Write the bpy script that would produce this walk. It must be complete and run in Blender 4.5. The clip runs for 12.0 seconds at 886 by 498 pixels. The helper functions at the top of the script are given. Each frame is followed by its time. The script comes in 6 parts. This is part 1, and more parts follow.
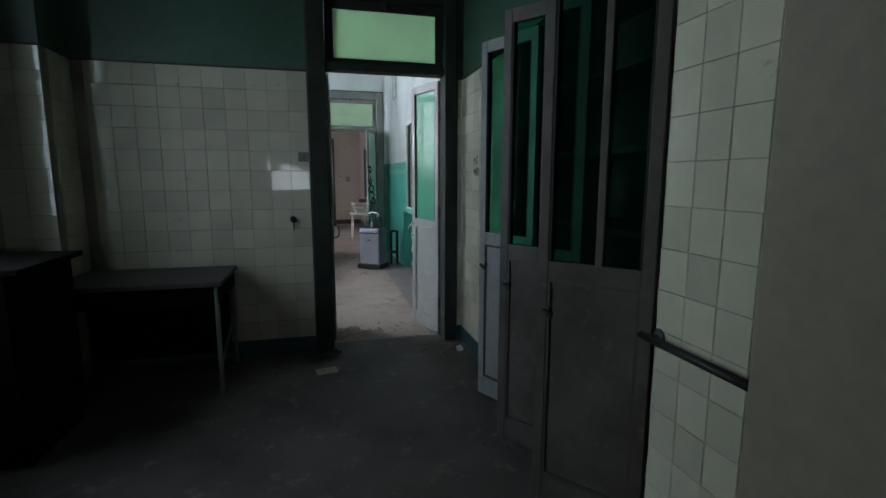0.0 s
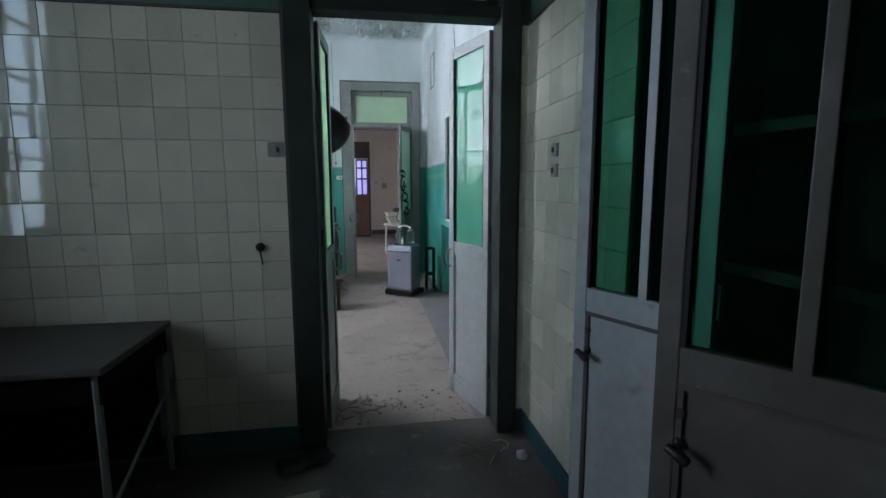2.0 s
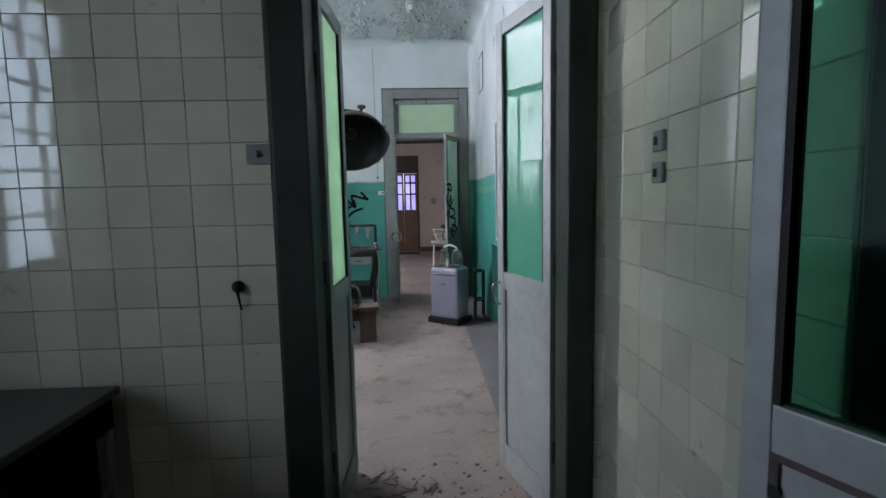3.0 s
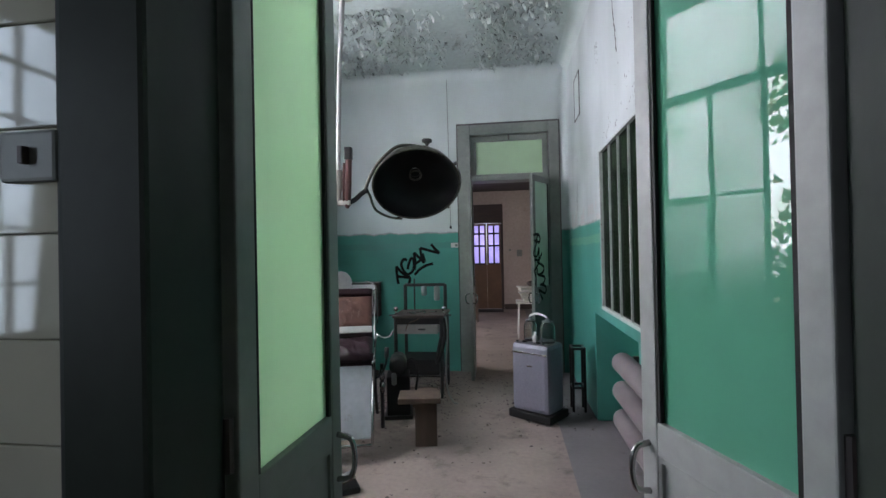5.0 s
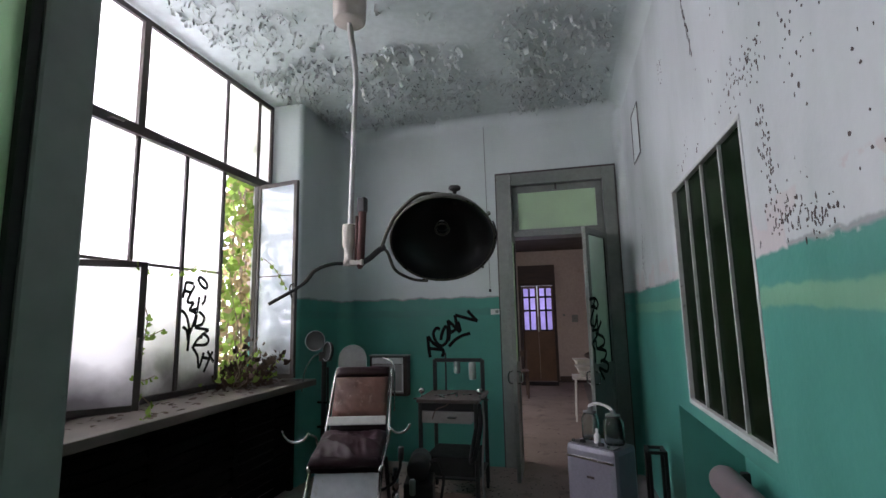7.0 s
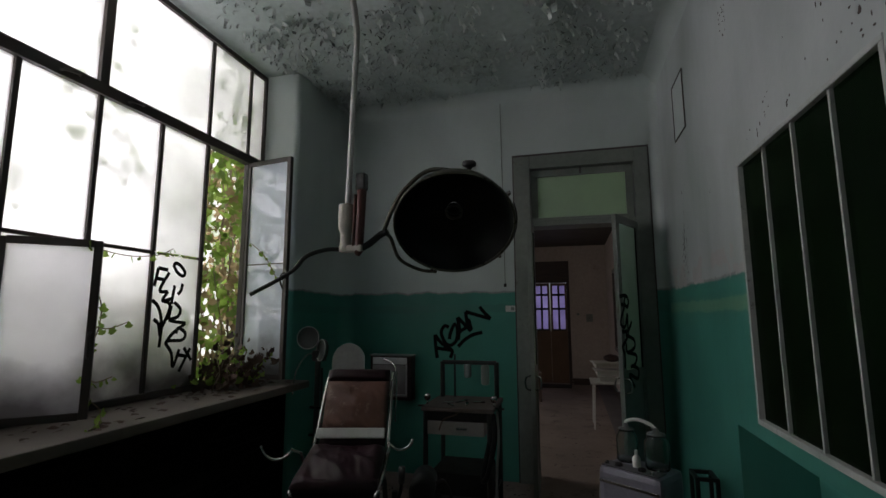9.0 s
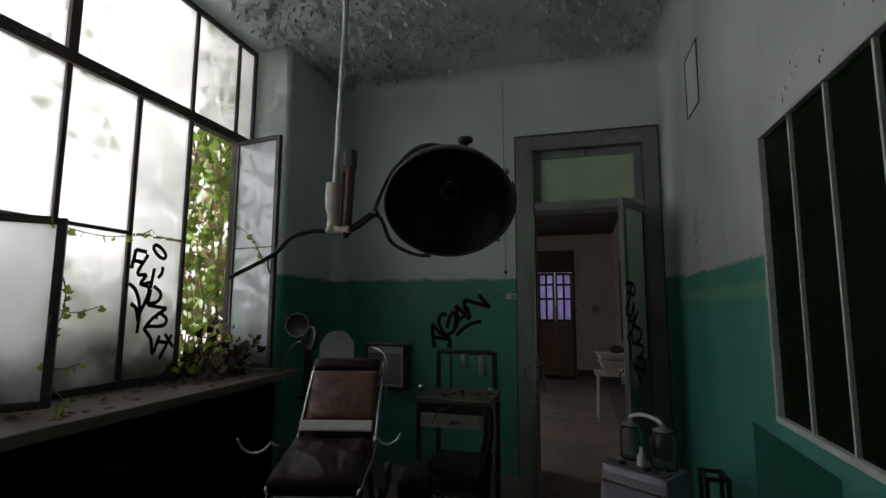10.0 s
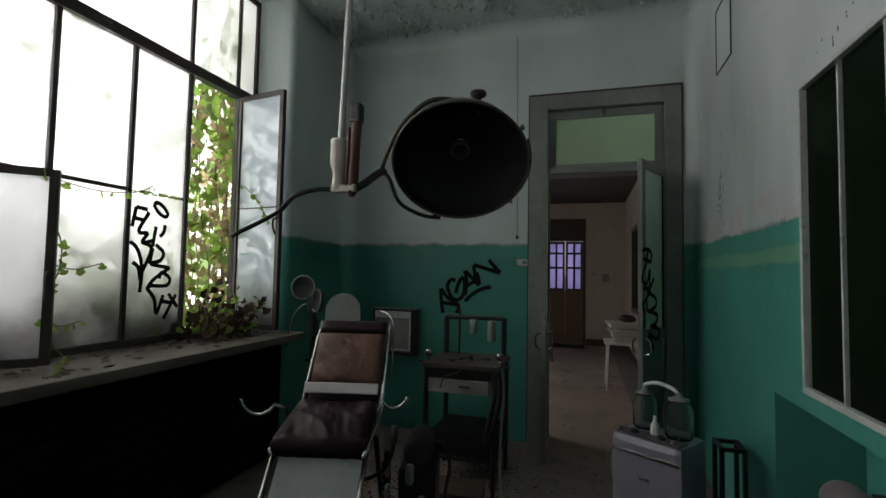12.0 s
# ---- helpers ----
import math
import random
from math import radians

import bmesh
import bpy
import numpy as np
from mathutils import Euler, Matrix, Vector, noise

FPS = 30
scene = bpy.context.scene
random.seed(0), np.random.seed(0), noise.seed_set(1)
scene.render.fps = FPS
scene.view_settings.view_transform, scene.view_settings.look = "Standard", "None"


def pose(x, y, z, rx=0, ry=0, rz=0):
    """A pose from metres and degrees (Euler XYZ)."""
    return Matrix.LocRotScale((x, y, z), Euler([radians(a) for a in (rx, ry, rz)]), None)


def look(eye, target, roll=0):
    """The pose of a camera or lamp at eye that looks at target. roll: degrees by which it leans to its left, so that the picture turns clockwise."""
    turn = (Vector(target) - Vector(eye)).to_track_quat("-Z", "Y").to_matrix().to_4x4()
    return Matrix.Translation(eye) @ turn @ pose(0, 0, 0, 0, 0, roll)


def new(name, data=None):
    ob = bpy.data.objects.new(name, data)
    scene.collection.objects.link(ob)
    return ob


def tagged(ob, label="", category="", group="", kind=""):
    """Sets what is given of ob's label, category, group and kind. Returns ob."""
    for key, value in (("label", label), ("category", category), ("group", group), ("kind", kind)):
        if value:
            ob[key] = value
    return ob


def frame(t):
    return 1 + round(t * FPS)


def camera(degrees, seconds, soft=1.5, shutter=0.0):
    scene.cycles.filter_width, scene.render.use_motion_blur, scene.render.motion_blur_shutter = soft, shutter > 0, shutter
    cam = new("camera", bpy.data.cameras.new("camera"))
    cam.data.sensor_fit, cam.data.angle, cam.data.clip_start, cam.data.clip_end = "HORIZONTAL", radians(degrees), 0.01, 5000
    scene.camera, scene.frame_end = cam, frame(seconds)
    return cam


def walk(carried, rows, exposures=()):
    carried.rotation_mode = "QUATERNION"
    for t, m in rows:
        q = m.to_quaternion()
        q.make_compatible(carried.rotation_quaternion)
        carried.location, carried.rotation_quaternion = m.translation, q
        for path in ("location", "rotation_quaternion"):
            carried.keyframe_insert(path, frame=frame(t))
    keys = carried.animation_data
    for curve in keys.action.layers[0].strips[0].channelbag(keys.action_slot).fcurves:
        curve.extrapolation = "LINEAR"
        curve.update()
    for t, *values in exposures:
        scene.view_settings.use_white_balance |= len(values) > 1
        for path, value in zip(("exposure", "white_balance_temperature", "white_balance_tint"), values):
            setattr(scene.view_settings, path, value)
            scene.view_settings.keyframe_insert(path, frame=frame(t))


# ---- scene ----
cam = camera(85.7, 12.0)
METRES, EYE, TILT, LEAN, TURN = 5.0, 1.394, 0.0, 0.0, -14.3
ROWS = [
    (0.0, 0.0, 0.0, 0.0, 0.01, -8.4, -0.09),
    (0.5, -0.0049, 0.0618, -0.0013, 1.32, -8.05, 0.19),
    (1.0, -0.0157, 0.1374, 0.0006, 2.76, -7.91, 0.62),
    (1.5, -0.0111, 0.2128, -0.0042, 3.56, -7.46, 0.58),
    (2.0, -0.0107, 0.29, -0.0026, 5.17, -7.61, 0.17),
    (2.5, -0.0156, 0.3703, -0.0006, 8.35, -6.74, 0.68),
    (3.0, -0.0164, 0.4329, -0.003, 11.53, -5.82, 1.14),
    (5.0, -0.0599, 0.6652, 0.0036, 21.95, 0.46, 1.16),
    (5.5, -0.0684, 0.7049, 0.0065, 24.07, 4.01, 1.37),
    (6.0, -0.0776, 0.7496, 0.0112, 26.41, 7.25, 1.72),
    (6.5, -0.0791, 0.7873, 0.0114, 27.95, 8.1, 1.62),
    (8.5, -0.1283, 0.8895, 0.0148, 28.64, 8.13, 0.56),
    (9.0, -0.1402, 0.9041, 0.0111, 29.07, 7.81, 0.17),
    (9.5, -0.1444, 0.929, 0.0082, 29.5, 7.41, -0.07),
    (10.0, -0.1457, 0.946, 0.0064, 29.82, 6.68, -0.27),
    (10.5, -0.1537, 0.9571, 0.0045, 30.15, 5.49, -0.49),
    (11.0, -0.1578, 0.963, 0.0021, 30.5, 4.1, -0.79),
    (11.5, -0.1586, 0.9654, 0.0006, 30.62, 3.48, -0.99),
    (12.0, -0.1583, 0.9662, -0.0005, 30.83, 2.97, -1.09),
]
walk(cam, [(t, pose(0, 0, EYE, TILT, LEAN, TURN) @ pose(METRES * x, METRES * y, METRES * z, 90 + pitch, roll, yaw)) for t, x, y, z, yaw, pitch, roll in ROWS],
     exposures=[(0.0, -0.02, 5700, 13), (1.0, 0.22, 5500, 13), (1.5, 0.15, 5450, 13), (3.0, 0.22, 5700, 20), (5.0, 0.05, 5950, 22), (6.0, 0.0, 6100, 24), (6.6, -0.15, 6100, 27), (8.4, -2.2, 6450, 18), (9.5, -2.15, 6450, 18), (11.0, -1.85, 6450, 14), (12.0, -1.5, 6450, 12)])

# ---- light ----
world = bpy.data.worlds.new("sky")
scene.world = world
world.use_nodes = True
sky = world.node_tree.nodes.new("ShaderNodeTexSky")
sky.sky_type, sky.sun_disc = "NISHITA", False
sky.sun_elevation, sky.sun_rotation = radians(58), radians(180)
world.node_tree.links.new(sky.outputs[0], world.node_tree.nodes["Background"].inputs[0])
world.node_tree.nodes["Background"].inputs[1].default_value = 0.10


def window_light(name, at, target, width, height, watts, colour, spread=180):
    data = bpy.data.lights.new(name, "AREA")
    data.spread = radians(spread)
    data.shape, data.size, data.size_y, data.energy, data.color = "RECTANGLE", width, height, watts, colour
    ob = new(name, data)
    ob.matrix_world = look(at, target)
    return ob


window_light("daylight_surgery", (-3.7, 7.3, 2.95), (0, 7.3, 2.2), 6.4, 3.2, 790, (1.0, 0.98, 0.97))
window_light("daylight_kitchen", (-2.3, 2.42, 1.9), (1.16, 2.95, 1.45), 0.95, 1.9, 25, (0.90, 0.98, 1.0), 142)
window_light("daylight_back", (-0.60, -3.45, 1.4), (-0.60, 0, 1.4), 0.7, 0.62, 8, (1.0, 0.96, 0.90))
# unseen source added on the left to brighten the far room's floor
window_light("assumed_daylight_far_room", (-3.35, 10.25, 1.8), (0, 10.1, 1.0), 1.7, 1.4, 96, (1.0, 0.87, 0.77))
window_light("daylight_far_door", (0.03, 15.75, 1.7), (0.03, 10, 1.6), 0.9, 1.2, 22, (0.86, 0.82, 1.0))


sun_data = bpy.data.lights.new("sun", "SUN")
sun_data.energy, sun_data.angle, sun_data.color = 5.0, radians(0.5), (1.0, 0.95, 0.86)
sun = new("sun", sun_data)
sun.matrix_world = look((0, 0, 10), (-0.7, 5.6, 1.0))

# ---- materials ----
def nodes_of(name):
    m = bpy.data.materials.new(name)
    m.use_nodes = True
    return m, m.node_tree.nodes, m.node_tree.links, m.node_tree.nodes["Principled BSDF"]


def surface(name, colour, second=None, rough=0.7, metal=0.0, grain=18.0, patch=2.2, bump=0.15, dirt=None, dirt_amount=0.35,
            gloss=0.5, world_scale=True, stretch=(1, 1, 1), per_piece=0.0, depth=0.004):
    """A painted, plastered or metal surface: patchy colour at large scale, grain and bump at small scale, dirt with its own shape."""
    m, n, l, b = nodes_of(name)
    if world_scale:
        co = n.new("ShaderNodeNewGeometry").outputs["Position"]
    else:
        co = n.new("ShaderNodeTexCoord").outputs["Object"]
    mp = n.new("ShaderNodeMapping")
    mp.inputs["Scale"].default_value = stretch
    l.new(co, mp.inputs["Vector"])
    big, small = n.new("ShaderNodeTexNoise"), n.new("ShaderNodeTexNoise")
    big.inputs["Scale"].default_value, big.inputs["Detail"].default_value = patch, 6
    small.inputs["Scale"].default_value, small.inputs["Detail"].default_value = grain, 8
    for t in (big, small):
        l.new(mp.outputs[0], t.inputs["Vector"])
    mix = n.new("ShaderNodeMix")
    mix.data_type = "RGBA"
    mix.inputs["A"].default_value = (*colour, 1)
    mix.inputs["B"].default_value = (*(second or [c * 0.75 for c in colour]), 1)
    ramp = n.new("ShaderNodeMapRange")
    ramp.inputs["From Min"].default_value, ramp.inputs["From Max"].default_value = 0.35, 0.7
    l.new(big.outputs["Fac"], ramp.inputs["Value"])
    l.new(ramp.outputs[0], mix.inputs["Factor"])
    out = mix.outputs["Result"]
    fine = n.new("ShaderNodeMix")
    fine.data_type, fine.blend_type = "RGBA", "MULTIPLY"
    fine.inputs["Factor"].default_value = 0.35
    l.new(out, fine.inputs["A"])
    l.new(small.outputs["Fac"], fine.inputs["B"])
    bright = n.new("ShaderNodeBrightContrast")
    bright.inputs["Bright"].default_value = 0.0
    l.new(fine.outputs["Result"], bright.inputs["Color"])
    out = bright.outputs[0]
    if dirt:
        spots = n.new("ShaderNodeTexNoise")
        spots.inputs["Scale"].default_value, spots.inputs["Detail"].default_value, spots.inputs["Roughness"].default_value = patch * 2.7, 10, 0.7
        l.new(mp.outputs[0], spots.inputs["Vector"])
        cut = n.new("ShaderNodeMapRange")
        cut.inputs["From Min"].default_value, cut.inputs["From Max"].default_value = 0.66 - dirt_amount * 0.4, 0.72
        l.new(spots.outputs["Fac"], cut.inputs["Value"])
        dm = n.new("ShaderNodeMix")
        dm.data_type = "RGBA"
        dm.inputs["B"].default_value = (*dirt, 1)
        l.new(cut.outputs[0], dm.inputs["Factor"])
        l.new(out, dm.inputs["A"])
        out = dm.outputs["Result"]
    if per_piece:
        info = n.new("ShaderNodeObjectInfo")
        hsv = n.new("ShaderNodeHueSaturation")
        rng = n.new("ShaderNodeMapRange")
        rng.inputs["To Min"].default_value, rng.inputs["To Max"].default_value = 1 - per_piece, 1 + per_piece * 0.4
        l.new(info.outputs["Random"], rng.inputs["Value"])
        l.new(rng.outputs[0], hsv.inputs["Value"])
        l.new(out, hsv.inputs["Color"])
        out = hsv.outputs[0]
    l.new(out, b.inputs["Base Color"])
    rr = n.new("ShaderNodeMapRange")
    sway = min(0.12, rough * 0.6)
    rr.inputs["To Min"].default_value, rr.inputs["To Max"].default_value = max(rough - sway, 0.03), min(rough + sway, 1)
    l.new(small.outputs["Fac"], rr.inputs["Value"])
    l.new(rr.outputs[0], b.inputs["Roughness"])
    b.inputs["Metallic"].default_value = metal
    b.inputs["Specular IOR Level"].default_value = gloss
    bp = n.new("ShaderNodeBump")
    bp.inputs["Strength"].default_value, bp.inputs["Distance"].default_value = bump, depth
    l.new(small.outputs["Fac"], bp.inputs["Height"])
    l.new(bp.outputs[0], b.inputs["Normal"])
    return m


def dado_paint(name, low, high, edge, stripe, chips, soiled):
    """Two-tone oil paint: coloured dado below, whitewash above, a thin painted line, chips where the coat has come off."""
    m, n, l, b = nodes_of(name)
    pos = n.new("ShaderNodeNewGeometry").outputs["Position"]
    sep = n.new("ShaderNodeSeparateXYZ")
    l.new(pos, sep.inputs[0])
    wob = n.new("ShaderNodeTexNoise")
    wob.inputs["Scale"].default_value = 3.0
    l.new(pos, wob.inputs["Vector"])
    add = n.new("ShaderNodeMath")
    add.operation, add.inputs[1].default_value = "MULTIPLY_ADD", 0.05
    l.new(wob.outputs["Fac"], add.inputs[0])
    rag = n.new("ShaderNodeTexNoise")
    rag.inputs["Scale"].default_value, rag.inputs["Detail"].default_value = 16, 4
    l.new(pos, rag.inputs["Vector"])
    ragged = n.new("ShaderNodeMath")
    ragged.operation, ragged.inputs[1].default_value = "MULTIPLY_ADD", 0.035
    l.new(rag.outputs["Fac"], ragged.inputs[0])
    l.new(sep.outputs["Z"], ragged.inputs[2])
    l.new(ragged.outputs[0], add.inputs[2])

    def tone(a, bb, scale):
        t = n.new("ShaderNodeTexNoise")
        t.inputs["Scale"].default_value, t.inputs["Detail"].default_value = scale, 7
        l.new(pos, t.inputs["Vector"])
        r = n.new("ShaderNodeMapRange")
        r.inputs["From Min"].default_value, r.inputs["From Max"].default_value = 0.35, 0.68
        l.new(t.outputs["Fac"], r.inputs["Value"])
        x = n.new("ShaderNodeMix")
        x.data_type = "RGBA"
        x.inputs["A"].default_value, x.inputs["B"].default_value = (*a, 1), (*bb, 1)
        l.new(r.outputs[0], x.inputs["Factor"])
        return x.outputs["Result"]

    def over(base, top, factor):
        x = n.new("ShaderNodeMix")
        x.data_type = "RGBA"
        l.new(base, x.inputs["A"])
        if isinstance(top, tuple):
            x.inputs["B"].default_value = (*top, 1)
        else:
            l.new(top, x.inputs["B"])
        l.new(factor, x.inputs["Factor"])
        return x.outputs["Result"]

    def band(low_z, high_z, soft=0.012):
        up, down = n.new("ShaderNodeMapRange"), n.new("ShaderNodeMapRange")
        up.inputs["From Min"].default_value, up.inputs["From Max"].default_value = low_z, low_z + soft
        down.inputs["From Min"].default_value, down.inputs["From Max"].default_value = high_z, high_z + soft
        down.inputs["To Min"].default_value, down.inputs["To Max"].default_value = 1, 0
        for q in (up, down):
            l.new(add.outputs[0], q.inputs["Value"])
        x = n.new("ShaderNodeMath")
        x.operation = "MULTIPLY"
        l.new(up.outputs[0], x.inputs[0])
        l.new(down.outputs[0], x.inputs[1])
        return x.outputs[0]

    c = over(tone(low, [v * 0.8 for v in low], 1.3), tone(high, [v * 0.86 for v in high], 1.1), band(edge, 9))
    c = over(c, stripe, band(edge - 0.19, edge - 0.12))
    c = over(c, (0.30, 0.30, 0.30), band(edge - 0.008, edge + 0.006, 0.01))
    if soiled > 0.5:
        bare = n.new("ShaderNodeTexNoise")
        bare.inputs["Scale"].default_value, bare.inputs["Detail"].default_value = 5.0, 6
        l.new(pos, bare.inputs["Vector"])
        bc = n.new("ShaderNodeMapRange")
        bc.inputs["From Min"].default_value, bc.inputs["From Max"].default_value = 0.50, 0.52
        l.new(bare.outputs["Fac"], bc.inputs["Value"])
        bz = n.new("ShaderNodeMath")
        bz.operation = "MULTIPLY"
        l.new(bc.outputs[0], bz.inputs[0])
        l.new(band(edge - 0.015, edge + 0.15), bz.inputs[1])
        c = over(c, (0.50, 0.47, 0.47), bz.outputs[0])
    # old damp runs
    mr = n.new("ShaderNodeMapping")
    mr.inputs["Scale"].default_value = (2.2, 2.2, 0.7)
    l.new(pos, mr.inputs["Vector"])
    runs = n.new("ShaderNodeTexNoise")
    runs.inputs["Scale"].default_value, runs.inputs["Detail"].default_value = 1.0, 5
    l.new(mr.outputs[0], runs.inputs["Vector"])
    rm = n.new("ShaderNodeMapRange")
    rm.inputs["From Min"].default_value, rm.inputs["From Max"].default_value, rm.inputs["To Max"].default_value = 0.42, 0.75, soiled
    l.new(runs.outputs["Fac"], rm.inputs["Value"])
    shade = n.new("ShaderNodeMix")
    shade.data_type, shade.blend_type = "RGBA", "MULTIPLY"
    shade.inputs["B"].default_value = (0.60, 0.66, 0.63, 1)
    l.new(c, shade.inputs["A"])
    l.new(rm.outputs[0], shade.inputs["Factor"])
    c = shade.outputs["Result"]
    # chips, longer than wide
    mp = n.new("ShaderNodeMapping")
    mp.inputs["Scale"].default_value = (1, 1, 0.55)
    l.new(pos, mp.inputs["Vector"])
    big, chip = n.new("ShaderNodeTexNoise"), n.new("ShaderNodeTexNoise")
    big.inputs["Scale"].default_value = 2.1
    chip.inputs["Scale"].default_value, chip.inputs["Detail"].default_value = 46, 4
    l.new(mp.outputs[0], big.inputs["Vector"])
    l.new(mp.outputs[0], chip.inputs["Vector"])
    s = n.new("ShaderNodeMath")
    s.operation = "MULTIPLY_ADD"
    s.inputs[1].default_value = 1.3
    l.new(big.outputs["Fac"], s.inputs[0])
    l.new(chip.outputs["Fac"], s.inputs[2])
    cut = n.new("ShaderNodeMapRange")
    cut.inputs["From Min"].default_value, cut.inputs["From Max"].default_value = chips, chips + 0.02
    low_down = n.new("ShaderNodeMapRange")
    low_down.inputs["From Min"].default_value, low_down.inputs["From Max"].default_value = edge, edge + 0.75
    low_down.inputs["To Min"].default_value, low_down.inputs["To Max"].default_value = 0.035, -0.015
    l.new(sep.outputs["Z"], low_down.inputs["Value"])
    more = n.new("ShaderNodeMath")
    l.new(s.outputs[0], more.inputs[0])
    l.new(low_down.outputs[0], more.inputs[1])
    l.new(more.outputs[0], cut.inputs["Value"])
    high_only = n.new("ShaderNodeMath")
    high_only.operation = "MULTIPLY"
    l.new(cut.outputs[0], high_only.inputs[0])
    l.new(band(edge - 0.02, 9), high_only.inputs[1])
    c = over(c, (0.04, 0.038, 0.038), high_only.outputs[0])
    l.new(c, b.inputs["Base Color"])
    b.inputs["Roughness"].default_value = 0.42
    fine = n.new("ShaderNodeTexNoise")
    fine.inputs["Scale"].default_value, fine.inputs["Detail"].default_value = 30, 6
    l.new(pos, fine.inputs["Vector"])
    sub = n.new("ShaderNodeMath")
    sub.operation = "SUBTRACT"
    l.new(fine.outputs["Fac"], sub.inputs[0])
    l.new(high_only.outputs[0], sub.inputs[1])
    bp = n.new("ShaderNodeBump")
    bp.inputs["Strength"].default_value, bp.inputs["Distance"].default_value = 0.3, 0.004
    l.new(sub.outputs[0], bp.inputs["Height"])
    l.new(bp.outputs[0], b.inputs["Normal"])
    return m


def frosted(name, colour, through_share, gloss_rough=0.06, dirt=0.25, gloss=0.7, blurred=0.0):
    """Frosted or painted glass: scatters the light that comes from behind, and still mirrors a little on its face."""
    m, n, l, b = nodes_of(name)
    pos = n.new("ShaderNodeNewGeometry").outputs["Position"]
    t = n.new("ShaderNodeTexNoise")
    t.inputs["Scale"].default_value, t.inputs["Detail"].default_value = 3.5, 6
    l.new(pos, t.inputs["Vector"])
    x = n.new("ShaderNodeMix")
    x.data_type = "RGBA"
    x.inputs["A"].default_value = (*colour, 1)
    x.inputs["B"].default_value = (*[c * (1 - dirt) for c in colour], 1)
    r = n.new("ShaderNodeMapRange")
    r.inputs["From Min"].default_value, r.inputs["From Max"].default_value = 0.4, 0.75
    l.new(t.outputs["Fac"], r.inputs["Value"])
    l.new(r.outputs[0], x.inputs["Factor"])
    tone = x.outputs["Result"]
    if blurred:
        # tone goes dark grey towards the foot of the panes, with a ragged edge
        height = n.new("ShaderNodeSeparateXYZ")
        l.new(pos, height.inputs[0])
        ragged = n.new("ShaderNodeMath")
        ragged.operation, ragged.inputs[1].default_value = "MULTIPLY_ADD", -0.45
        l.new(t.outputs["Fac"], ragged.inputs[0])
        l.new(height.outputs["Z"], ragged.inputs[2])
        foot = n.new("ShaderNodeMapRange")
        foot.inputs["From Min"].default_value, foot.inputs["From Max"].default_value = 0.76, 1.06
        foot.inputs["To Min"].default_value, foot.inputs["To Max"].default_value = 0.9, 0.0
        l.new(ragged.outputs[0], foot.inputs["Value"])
        greyed = n.new("ShaderNodeMix")
        greyed.data_type = "RGBA"
        greyed.inputs["B"].default_value = (0.16, 0.15, 0.15, 1)
        l.new(tone, greyed.inputs["A"])
        l.new(foot.outputs[0], greyed.inputs["Factor"])
        tone = greyed.outputs["Result"]
    l.new(tone, b.inputs["Base Color"])
    b.inputs["Roughness"].default_value = gloss_rough
    b.inputs["IOR"].default_value, b.inputs["Specular IOR Level"].default_value = 1.6, gloss
    tr = n.new("ShaderNodeBsdfTranslucent")
    l.new(tone, tr.inputs["Color"])
    mx = n.new("ShaderNodeMixShader")
    mx.inputs[0].default_value = through_share
    scatter = tr.outputs[0]
    if blurred:
        seen = n.new("ShaderNodeBsdfRefraction")
        seen.inputs["Roughness"].default_value, seen.inputs["IOR"].default_value = 0.30, 1.12
        l.new(tone, seen.inputs["Color"])
        blend = n.new("ShaderNodeMixShader")
        blend.inputs[0].default_value = blurred
        l.new(tr.outputs[0], blend.inputs[1])
        l.new(seen.outputs[0], blend.inputs[2])
        scatter = blend.outputs[0]
    l.new(b.outputs[0], mx.inputs[1])
    l.new(scatter, mx.inputs[2])
    l.new(mx.outputs[0], n["Material Output"].inputs["Surface"])
    return m


def clear_glass(name, tint=(0.9, 0.95, 0.92), rough=0.02):
    m, n, l, b = nodes_of(name)
    b.inputs["Base Color"].default_value = (*tint, 1)
    b.inputs["Roughness"].default_value = rough
    b.inputs["Transmission Weight"].default_value = 1.0
    b.inputs["IOR"].default_value = 1.45
    return m


def tinted_pane(name, tint, dust, thick=0.62, thin=0.35):
    """Thin coloured glass: clear through, mirroring at a slant, with a film of dust."""
    m, n, l, b = nodes_of(name)
    b.inputs["Base Color"].default_value = (*dust, 1)
    b.inputs["Roughness"].default_value = 0.08
    clear = n.new("ShaderNodeBsdfTransparent")
    clear.inputs["Color"].default_value = (*tint, 1)
    t = n.new("ShaderNodeTexNoise")
    t.inputs["Scale"].default_value, t.inputs["Detail"].default_value = 2.5, 5
    l.new(n.new("ShaderNodeNewGeometry").outputs["Position"], t.inputs["Vector"])
    r = n.new("ShaderNodeMapRange")
    r.inputs["From Min"].default_value, r.inputs["From Max"].default_value = 0.35, 0.7
    r.inputs["To Min"].default_value, r.inputs["To Max"].default_value = thick, thin
    l.new(t.outputs["Fac"], r.inputs["Value"])
    mx = n.new("ShaderNodeMixShader")
    l.new(r.outputs[0], mx.inputs[0])
    l.new(b.outputs[0], mx.inputs[1])
    l.new(clear.outputs[0], mx.inputs[2])
    l.new(mx.outputs[0], n["Material Output"].inputs["Surface"])
    return m


